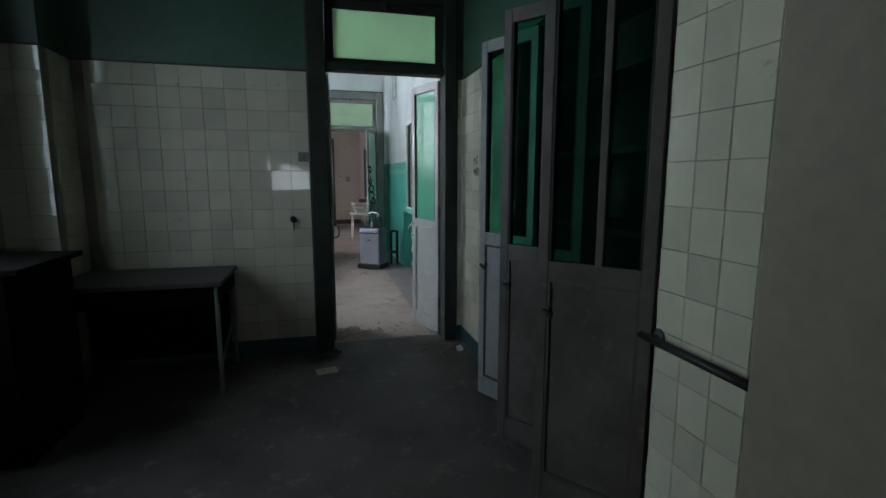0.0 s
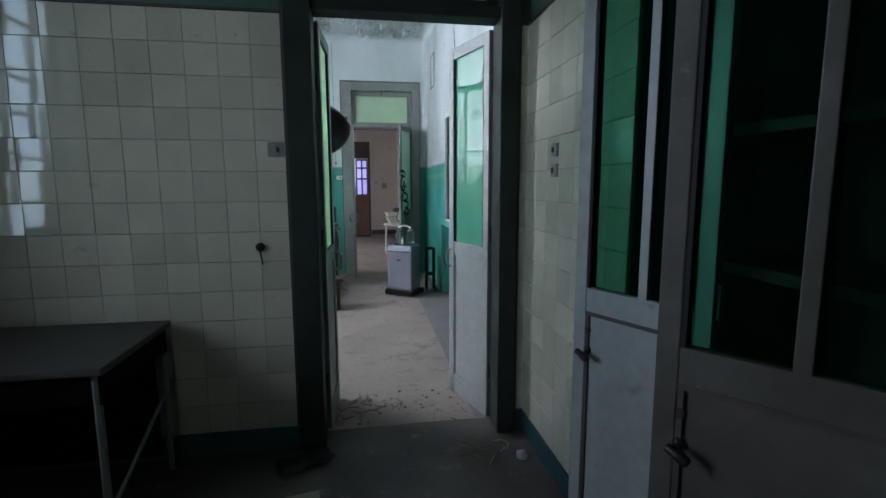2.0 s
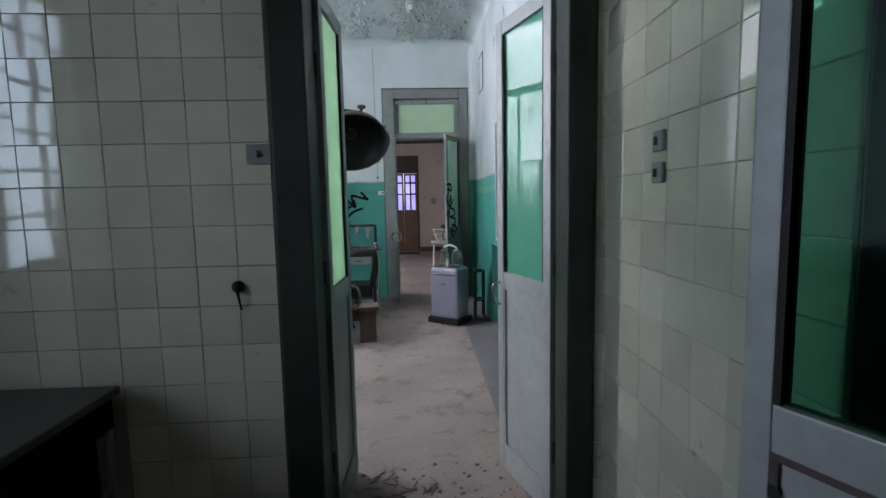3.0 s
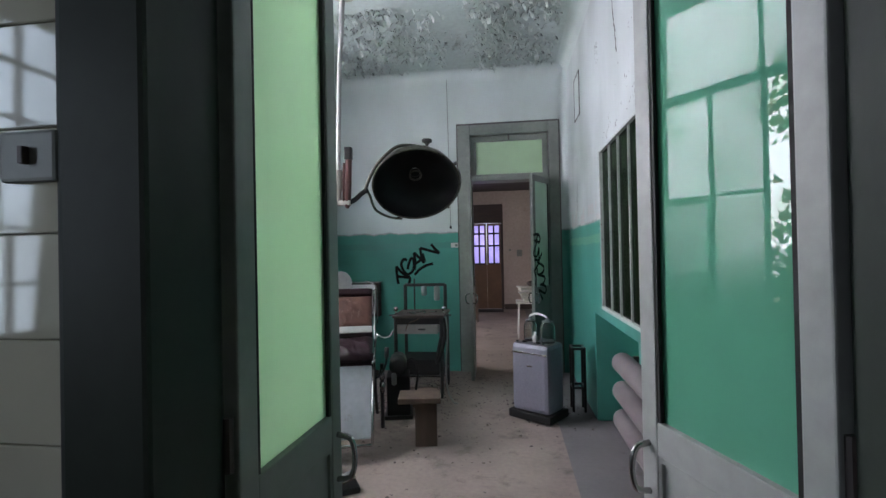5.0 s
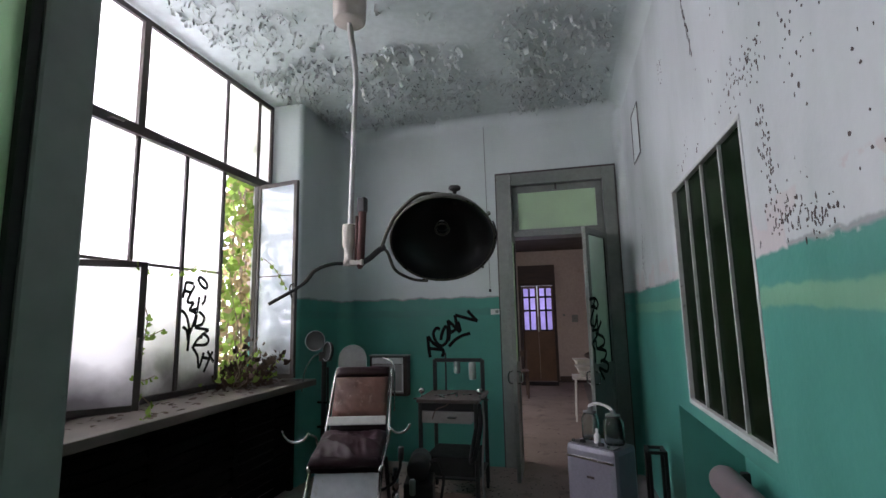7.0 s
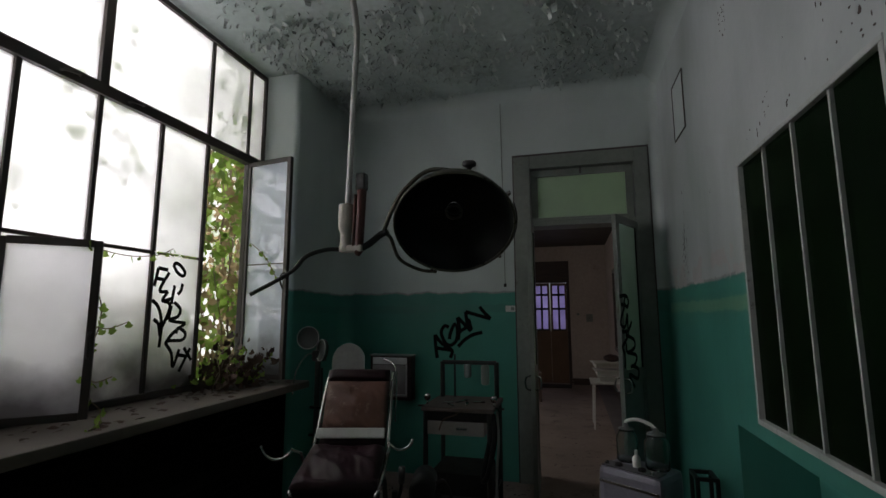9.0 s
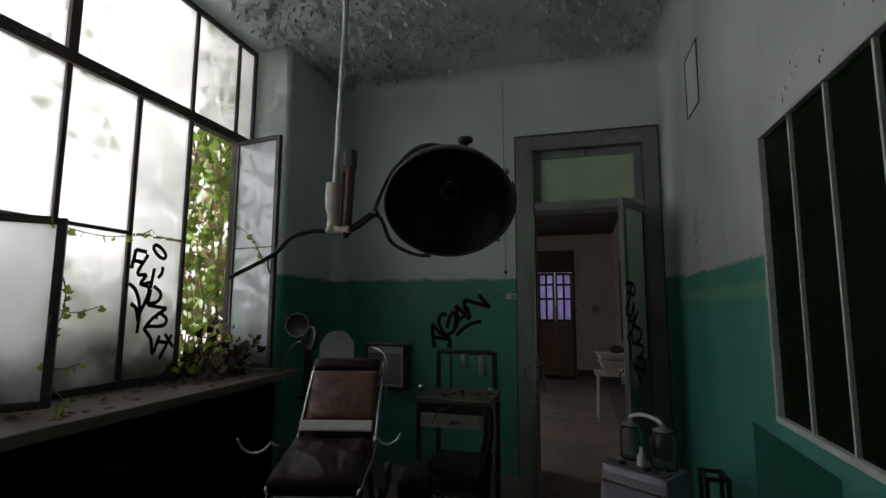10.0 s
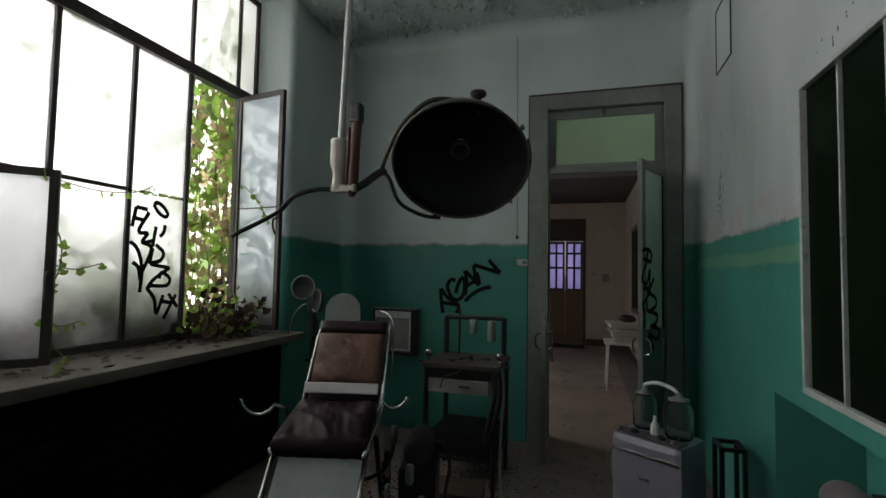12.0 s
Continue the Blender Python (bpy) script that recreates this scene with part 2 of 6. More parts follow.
TURQUOISE, WHITEWASH = (0.062, 0.275, 0.22), (0.555, 0.61, 0.60)
surgery_paint = dado_paint("two_tone_wall_paint", TURQUOISE, WHITEWASH, 1.69, (0.058, 0.225, 0.185), 1.75, 0.35)
flaking_paint = dado_paint("two_tone_flaking_wall_paint", TURQUOISE, (0.51, 0.545, 0.55), 1.69, (0.15, 0.33, 0.215), 1.56, 0.8)
ceiling_paint = surface("peeling_ceiling_paint", (0.60, 0.67, 0.66), (0.50, 0.58, 0.56), 0.75, patch=1.2, dirt=(0.34, 0.40, 0.37), dirt_amount=0.06, bump=0.25)
flake_paint = surface("curled_paint", (0.62, 0.68, 0.66), (0.44, 0.49, 0.47), 0.7, grain=40, patch=9)
green_wall = surface("dark_green_wall_paint", (0.085, 0.160, 0.115), (0.060, 0.115, 0.080), 0.4, patch=1.2)
far_plaster = surface("pinkish_plaster", (0.50, 0.42, 0.37), (0.42, 0.35, 0.31), 0.8, patch=1.0, dirt=(0.3, 0.24, 0.2), dirt_amount=0.12)
far_ceiling = surface("dark_brown_ceiling", (0.10, 0.085, 0.075), (0.07, 0.06, 0.05), 0.9)
dusty_floor = surface("dusty_concrete_floor", (0.36, 0.29, 0.25), (0.25, 0.205, 0.18), 0.85, grain=30, patch=1.4, bump=0.5, dirt=(0.10, 0.08, 0.07), dirt_amount=0.30)
grey_floor = surface("grey_linoleum", (0.20, 0.185, 0.185), (0.15, 0.14, 0.14), 0.7, grain=30, patch=1.8, bump=0.4, dirt=(0.1, 0.085, 0.08), dirt_amount=0.25)
grey_frame = surface("grey_green_frame_paint", (0.24, 0.26, 0.235), (0.18, 0.20, 0.18), 0.45, grain=25, patch=3, dirt=(0.1, 0.09, 0.07), dirt_amount=0.1)
dark_frame = surface("dark_green_frame_paint", (0.040, 0.050, 0.040), (0.024, 0.032, 0.025), 0.5, grain=25, patch=3, gloss=0.2)
leaf_paint = surface("pale_door_paint", (0.38, 0.395, 0.38), (0.29, 0.30, 0.285), 0.4, grain=25, patch=2.5, dirt=(0.16, 0.14, 0.12), dirt_amount=0.08)
green_glass = frosted("green_frosted_glass", (0.135, 0.41, 0.275), 0.35, gloss_rough=0.012, dirt=0.10, gloss=0.5)
# paler copy of the green glass, light from behind put into its colour
pale_green_glass = frosted("pale_green_frosted_glass", (0.64, 0.82, 0.61), 0.64, dirt=0.1)
mint_glass = frosted("mint_frosted_glass", (0.66, 0.82, 0.70), 0.3, dirt=0.12)
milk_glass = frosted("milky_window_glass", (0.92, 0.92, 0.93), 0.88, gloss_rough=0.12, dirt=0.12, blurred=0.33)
casement_glass = frosted("bluish_casement_glass", (0.84, 0.89, 0.97), 0.42, gloss_rough=0.05, dirt=0.18, blurred=0.4)
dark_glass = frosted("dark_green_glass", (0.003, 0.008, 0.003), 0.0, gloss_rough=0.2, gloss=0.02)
tile_glaze = surface("cream_wall_tile", (0.68, 0.66, 0.52), (0.60, 0.585, 0.45), 0.05, grain=6, patch=3, bump=0.05, dirt=(0.35, 0.32, 0.26), dirt_amount=0.05, gloss=0.62, per_piece=0.14, depth=0.002)
grout = surface("stained_grout", (0.46, 0.44, 0.37), (0.22, 0.205, 0.175), 0.9, grain=60, patch=2.6)
skirting_paint = surface("blue_green_skirting", (0.032, 0.095, 0.10), (0.024, 0.07, 0.075), 0.45)
steel_frame = surface("dark_iron_frame", (0.05, 0.045, 0.045), (0.085, 0.06, 0.05), 0.55, grain=40, world_scale=False)
sill_stone = surface("dusty_sill_stone", (0.19, 0.16, 0.135), (0.12, 0.10, 0.082), 0.7, grain=30, dirt=(0.16, 0.13, 0.10), dirt_amount=0.3)
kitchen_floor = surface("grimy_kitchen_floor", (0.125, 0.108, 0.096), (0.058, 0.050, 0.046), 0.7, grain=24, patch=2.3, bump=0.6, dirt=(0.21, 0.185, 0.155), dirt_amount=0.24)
pier_plaster = surface("cream_plaster", (0.30, 0.262, 0.19), (0.23, 0.20, 0.145), 0.7, patch=1.5)
dull_steel = surface("dull_grey_steel", (0.50, 0.50, 0.49), (0.40, 0.39, 0.37), 0.42, metal=0.55, grain=40, world_scale=False, bump=0.05)
chrome = surface("worn_chrome", (0.62, 0.62, 0.62), (0.5, 0.49, 0.47), 0.22, metal=1.0, grain=40, world_scale=False, bump=0.03)
black_iron = surface("black_iron", (0.010, 0.010, 0.011), (0.018, 0.015, 0.013), 0.45, grain=35, world_scale=False)
white_enamel = surface("white_enamel", (0.66, 0.66, 0.63), (0.55, 0.54, 0.5), 0.35, grain=20, world_scale=False, dirt=(0.3, 0.24, 0.18), dirt_amount=0.06)
grey_enamel = surface("hammered_grey_enamel", (0.29, 0.285, 0.34), (0.23, 0.225, 0.275), 0.36, metal=0.35, grain=55, world_scale=False)
dark_wood = surface("dark_stained_wood", (0.035, 0.021, 0.018), (0.055, 0.032, 0.025), 0.5, grain=9, stretch=(1, 8, 8), world_scale=False)
pale_wood = surface("dusty_wood", (0.125, 0.085, 0.06), (0.08, 0.055, 0.04), 0.75, grain=10, stretch=(6, 6, 1), world_scale=False)
# near black: the deep shade under sill, table and corner is in this colour
near_black_wood = surface("shade_dark_wood", (0.007, 0.006, 0.005), (0.009, 0.007, 0.006), 0.8, gloss=0.06, grain=9, world_scale=False)
black_paint = surface("black_spray_paint", (0.004, 0.004, 0.004), (0.006, 0.006, 0.006), 0.7, gloss=0.15, world_scale=False)
rubber = surface("black_rubber", (0.010, 0.010, 0.010), (0.016, 0.015, 0.014), 0.65, gloss=0.3, world_scale=False)


# ---- building helpers ----
def link_mesh(name, bm, material, parent=None, label="", smooth=False):
    me = bpy.data.meshes.new(name)
    bm.to_mesh(me)
    bm.free()
    me.materials.append(material)
    if smooth:
        me.polygons.foreach_set("use_smooth", [True] * len(me.polygons))
    ob = new(name, me)
    ob.parent = parent
    if label:
        ob["label"] = label
    return ob


def part(name, bm, material, parent, label="", smooth=False):
    return link_mesh(name, bm, material, parent, label, smooth)


def thing(name, m, label, category, group="", kind=""):
    ob = new(name)
    ob.matrix_world = m
    ob.empty_display_size = 0.1
    return tagged(ob, label, category, group, kind)


def box(bm, lo, hi, bevel=0.0, m=None):
    """A box from corner to corner, its edges rounded by bevel."""
    lo, hi = Vector(lo), Vector(hi)
    c, s = (lo + hi) / 2, hi - lo
    mat = Matrix.Translation(c) @ Matrix.Diagonal((s.x, s.y, s.z, 1))
    if m is not None:
        mat = m @ mat
    made = bmesh.ops.create_cube(bm, size=1.0, matrix=mat)
    if bevel:
        edges = list({e for v in made["verts"] for e in v.link_edges})
        bmesh.ops.bevel(bm, geom=edges, offset=bevel, segments=2, profile=0.6, affect="EDGES")
    return bm


def boxes(*rows, bevel=0.0):
    bm = bmesh.new()
    for lo, hi in rows:
        box(bm, lo, hi, bevel)
    return bm


def tube(bm, points, radius, sides=10, closed=False, caps=True):
    """A round bar along points; radius is one number or one a point."""
    pts = [Vector(p) for p in points]
    count = len(pts)
    radii = radius if isinstance(radius, (list, tuple)) else [radius] * count
    rings, side = [], None
    for i, p in enumerate(pts):
        a = pts[(i - 1) % count] if closed or i else p
        b = pts[(i + 1) % count] if closed or i < count - 1 else p
        d = (b - a).normalized()
        if side is None:
            side = d.orthogonal().normalized()
        side = (side - d * side.dot(d)).normalized()
        up = d.cross(side)
        rings.append([bm.verts.new(p + (side * math.cos(k * math.tau / sides) + up * math.sin(k * math.tau / sides)) * radii[i]) for k in range(sides)])
    pairs = list(zip(rings, rings[1:])) + ([(rings[-1], rings[0])] if closed else [])
    for r, s in pairs:
        for k in range(sides):
            bm.faces.new((r[k], r[(k + 1) % sides], s[(k + 1) % sides], s[k]))
    if caps and not closed:
        bm.faces.new(rings[0][::-1])
        bm.faces.new(rings[-1])
    return bm


def spun(bm, profile, m=None, sides=32, cap=True):
    """A turned body: (radius, height) rows turned about z, then placed by m."""
    m = m or Matrix.Identity(4)
    rings = [[bm.verts.new(m @ Vector((r * math.cos(k * math.tau / sides), r * math.sin(k * math.tau / sides), z))) for k in range(sides)] for r, z in profile]
    for r, s in zip(rings, rings[1:]):
        for k in range(sides):
            bm.faces.new((r[k], r[(k + 1) % sides], s[(k + 1) % sides], s[k]))
    if cap:
        bm.faces.new(rings[0][::-1])
        bm.faces.new(rings[-1])
    return bm


def arc(centre, radius, start, stop, steps, axis_a, axis_b):
    c, a, b = Vector(centre), Vector(axis_a), Vector(axis_b)
    return [c + (a * math.cos(radians(start + (stop - start) * i / steps)) + b * math.sin(radians(start + (stop - start) * i / steps))) * radius for i in range(steps + 1)]


def smooth_path(points, steps=6):
    """A Catmull-Rom line through points."""
    p = [Vector(q) for q in points]
    p = [2 * p[0] - p[1]] + p + [2 * p[-1] - p[-2]]
    out = []
    for i in range(1, len(p) - 2):
        for k in range(steps):
            t = k / steps
            out.append(0.5 * ((2 * p[i]) + (p[i + 1] - p[i - 1]) * t + (2 * p[i - 1] - 5 * p[i] + 4 * p[i + 1] - p[i + 2]) * t * t + (3 * p[i] - p[i - 1] - 3 * p[i + 1] + p[i + 2]) * t ** 3))
    return out + [p[-2]]


def wall(name, material, rows, label):
    return tagged(link_mesh(name, boxes(*rows), material), label, "wall", kind="structure")


# ---- setting: the three rooms ----
CEIL = 3.56
ROOM_RIGHT, KITCHEN_RIGHT = 1.245, 1.16
PART_FRONT, PART_BACK = 3.89, 4.00
END_FRONT, END_BACK = 8.97, 9.17

floor = tagged(link_mesh("floor", boxes(((-3.4, 4.05, -0.2), (0.92, 16.2, 0.0))), dusty_floor),
               "dusty concrete floor strewn with grit and plaster crumbs", "floor", kind="structure")
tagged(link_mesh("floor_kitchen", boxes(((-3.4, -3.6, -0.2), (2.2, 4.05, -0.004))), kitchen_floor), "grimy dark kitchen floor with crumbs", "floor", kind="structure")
floor_strip = tagged(link_mesh("floor_strip", boxes(((0.92, 4.05, -0.2), (2.2, 16.2, -0.003))), grey_floor),
                     "darker grey linoleum strip along the wall", "floor", kind="structure")
# kitchen side of the partition, with the doorway
wall("wall_partition_kitchen", green_wall, [((-2.2, PART_FRONT, 0), (-0.064, 3.945, CEIL)), ((1.10, PART_FRONT, 0), (1.7, 3.945, CEIL)), ((-0.064, PART_FRONT, 2.80), (1.10, 3.945, CEIL))],
     "tiled partition wall with dark green paint above the tiles")
wall("wall_partition_surgery", surgery_paint, [((-2.2, 3.945, 0), (-0.064, PART_BACK, CEIL)), ((1.10, 3.945, 0), (1.7, PART_BACK, CEIL)), ((-0.064, 3.945, 2.80), (1.10, PART_BACK, CEIL))],
     "painted partition wall with turquoise dado")
# surgery right wall: interior window and radiator recess cut through
wall("wall_surgery_right", flaking_paint, [
    ((ROOM_RIGHT, PART_BACK, 0), (1.7, 4.75, CEIL)), ((ROOM_RIGHT, 4.75, 0.89), (1.7, 5.96, CEIL)), ((ROOM_RIGHT, 5.96, 0.89), (1.7, 7.08, 0.97)),
    ((ROOM_RIGHT, 5.96, 2.16), (1.7, 7.08, CEIL)), ((ROOM_RIGHT, 7.08, 0.89), (1.7, 7.39, CEIL)), ((ROOM_RIGHT, 7.39, 0), (1.7, END_FRONT, CEIL)),
    ((1.58, 4.75, 0), (1.7, 7.39, 0.89))], "painted wall with turquoise dado and flaking whitewash above")
wall("wall_surgery_end", surgery_paint, [((-2.3, END_FRONT, 0), (-0.03, END_BACK, CEIL)), ((1.15, END_FRONT, 0), (1.7, END_BACK, CEIL)), ((-0.03, END_FRONT, 2.93), (1.15, END_BACK, CEIL))],
     "painted end wall with turquoise dado and blue-white whitewash")
WALL_LEFT = -1.78
bm = boxes(((-2.3, 8.06, 0), (WALL_LEFT, END_FRONT, CEIL)), ((-2.3, PART_BACK, 0), (WALL_LEFT, 5.06, CEIL)), ((-2.3, 5.06, 0), (-2.06, 8.06, 0.88)))
corner = [e for e in bm.edges if all(abs(v.co.x - WALL_LEFT) < 0.001 and (abs(v.co.y - 8.06) < 0.001 or abs(v.co.y - 5.06) < 0.001) for v in e.verts) and abs(e.verts[0].co.z - e.verts[1].co.z) > 1]
bmesh.ops.bevel(bm, geom=corner, offset=0.045, segments=5, profile=0.5, affect="EDGES")
tagged(link_mesh("wall_surgery_left", bm, surgery_paint), "window wall with turquoise dado and rounded corners", "wall", kind="structure")
wall("wall_kitchen_left", green_wall, [((-2.2, 2.87, 0), (-1.95, PART_FRONT, CEIL)), ((-2.2, -3.4, 0), (-1.95, 1.97, CEIL)), ((-2.2, 1.97, 0), (-1.95, 2.87, 1.0)), ((-2.2, 1.97, 2.8), (-1.95, 2.87, CEIL))],
     "dark green painted wall")
wall("wall_kitchen_right", green_wall, [((KITCHEN_RIGHT, 2.846, 0), (1.7, PART_FRONT, CEIL)), ((KITCHEN_RIGHT, 1.42, 2.22), (1.7, 2.846, CEIL)), ((KITCHEN_RIGHT, 0.89, 0), (1.7, 1.42, CEIL)),
     ((1.6, 1.42, 0), (1.7, 2.846, 2.22))], "tiled wall with dark green paint above and a glazed niche")
wall("wall_pier", pier_plaster, [((1.0, -3.2, 0), (1.7, 0.89, CEIL))], "cream plastered pier")
wall("wall_kitchen_back", green_wall, [((-2.2, -3.4, 0), (-0.95, -3.2, CEIL)), ((-0.26, -3.4, 0), (1.7, -3.2, CEIL)), ((-0.95, -3.4, 0), (-0.26, -3.2, 1.1)), ((-0.95, -3.4, 1.70), (-0.26, -3.2, CEIL))],
     "dark green painted wall")
wall("wall_pillar", green_wall, [((-1.95, 3.54, 0), (-1.62, PART_FRONT, CEIL))], "tiled pillar in the corner")
wall("wall_far_left", far_plaster, [((-3.2, END_BACK, 0), (-3.0, 9.4, 2.9)), ((-3.2, 11.1, 0), (-3.0, 15.1, 2.9)), ((-3.2, 9.4, 0), (-3.0, 11.1, 1.0)), ((-3.2, 9.4, 2.5), (-3.0, 11.1, 2.9))], "pinkish plaster wall")
wall("wall_far_right", far_plaster, [((1.2, END_BACK, 0), (1.4, 12.4, 2.9)), ((1.2, 13.5, 0), (1.4, 15.1, 2.9)), ((1.2, 12.4, 0), (1.4, 13.5, 0.85)), ((1.2, 12.4, 2.2), (1.4, 13.5, 2.9))], "pinkish plaster wall")
wall("wall_far_end", far_plaster, [((-3.2, 15.1, 0), (-0.38, 15.3, 2.9)), ((0.44, 15.1, 0), (1.4, 15.3, 2.9)), ((-0.38, 15.1, 2.58), (0.44, 15.3, 2.9))], "pinkish plaster end wall")
tagged(link_mesh("ceiling_surgery", boxes(((-2.3, PART_BACK, CEIL), (1.7, END_FRONT, CEIL + 0.15))), ceiling_paint), "blue-grey ceiling with curling, peeling paint", "ceiling", kind="structure")
tagged(link_mesh("ceiling_kitchen", boxes(((-2.2, -3.4, CEIL), (1.7, PART_BACK, CEIL + 0.15))), green_wall), "dark painted ceiling", "ceiling", kind="structure")
tagged(link_mesh("ceiling_far_room", boxes(((-3.2, END_FRONT + 0.1, 2.9), (1.4, 15.3, 3.05))), far_ceiling), "dark brown ceiling", "ceiling", kind="structure")


def cove(name, corner, along, length, normal_a, normal_b, radius, material):
    """A rounded plaster fillet in an inner corner."""
    bm = bmesh.new()
    c, d, a, b = Vector(corner), Vector(along), Vector(normal_a), Vector(normal_b)
    mid = c + (a + b) * radius
    line = [mid - (a * math.cos(k * math.pi / 16) + b * math.sin(k * math.pi / 16)) * radius for k in range(9)]
    rows = [[bm.verts.new(p + d * s) for p in [c - (a + b) * 0.003] + line] for s in (0, length)]
    for k in range(1, len(rows[0]) - 1):
        bm.faces.new((rows[0][k], rows[0][k + 1], rows[1][k + 1], rows[1][k]))
    bm.faces.ensure_lookup_table()
    bm.normal_update()
    if bm.faces[4].normal.dot(a + b) < 0:
        bmesh.ops.reverse_faces(bm, faces=bm.faces)
    bmesh.ops.delete(bm, geom=[v for v in bm.verts if not v.link_faces], context="VERTS")
    return tagged(link_mesh(name, bm, material, smooth=True), "rounded plaster fillet in the corner", "trim", kind="structure")


cove("trim_corner_left", (WALL_LEFT, END_FRONT, 0), (0, 0, 1), CEIL, (1, 0, 0), (0, -1, 0), 0.14, surgery_paint)
cove("trim_corner_right", (ROOM_RIGHT, END_FRONT, 0), (0, 0, 1), CEIL, (-1, 0, 0), (0, -1, 0), 0.09, surgery_paint)
cove("trim_cove_end", (WALL_LEFT, END_FRONT, CEIL), (1, 0, 0), ROOM_RIGHT - WALL_LEFT, (0, -1, 0), (0, 0, -1), 0.12, surgery_paint)
cove("trim_cove_right", (ROOM_RIGHT, PART_BACK, CEIL), (0, 1, 0), END_FRONT - PART_BACK, (-1, 0, 0), (0, 0, -1), 0.12, surgery_paint)


# ---- doors between the rooms ----
def double_door_frame(name, x0, x1, front, back, opening, transom_low, transom_high, top, material, label, glass):
    """A casing round a double doorway with a glazed transom above it."""
    th = thing(name, pose((x0 + x1) / 2, front, 0), label, "door frame", kind="structure")
    cx = (x0 + x1) / 2
    half = (x1 - x0) / 2
    ix = (opening[1] - opening[0]) / 2
    ox = (opening[0] + opening[1]) / 2 - cx
    d = back - front
    part("jamb", boxes(((-half, -0.03, 0), (ox - ix, d + 0.03, top)), bevel=0.008), material, th)
    part("jamb", boxes(((ox + ix, -0.03, 0), (half, d + 0.03, top)), bevel=0.008), material, th)
    part("head", boxes(((ox - ix, -0.027, transom_high + 0.07), (ox + ix, d + 0.027, top)), bevel=0.006), material, th)
    part("transom_bar", boxes(((ox - ix, -0.012, opening[2]), (ox + ix, d + 0.012, transom_low - 0.035)), bevel=0.008), material, th)
    sash = part("transom_sash", boxes(((ox - ix + 0.004, 0.03, transom_low - 0.032), (ox + ix - 0.004, 0.075, transom_low)), ((ox - ix + 0.004, 0.03, transom_high), (ox + ix - 0.004, 0.075, transom_high + 0.066)),
                 ((ox - ix + 0.004, 0.031, transom_low), (ox - ix + 0.066, 0.074, transom_high)), ((ox + ix - 0.066, 0.031, transom_low), (ox + ix - 0.004, 0.074, transom_high)), bevel=0.003), material, th)
    part("pane", boxes(((ox - ix + 0.055, 0.048, transom_low - 0.01), (ox + ix - 0.055, 0.054, transom_high + 0.01))), glass, sash, "green frosted transom pane")
    part("latch", boxes(((ox - 0.01, 0.012, transom_high + 0.01), (ox + 0.01, 0.032, transom_high + 0.075)), bevel=0.003), steel_frame, th)
    part("architrave", boxes(((-half - 0.012, -0.018, top), (half + 0.012, 0.0, top + 0.02)), ((-half - 0.012, -0.018, 0), (-half - 0.0005, 0.0, top)), ((half + 0.0005, -0.018, 0), (half + 0.012, 0.0, top)), bevel=0.003), steel_frame, th)
    return th


double_door_frame("door_frame_kitchen", -0.064, 1.10, PART_FRONT, PART_BACK, (0.066, 1.0, 2.215), 2.31, 2.67, 2.80, dark_frame, "dark grey-green door casing with a green glazed transom", pale_green_glass)
double_door_frame("door_frame_far", -0.03, 1.15, END_FRONT, END_BACK, (0.12, 1.03, 2.25), 2.335, 2.725, 2.92, grey_frame, "grey painted door casing with a green glazed transom", pale_green_glass)


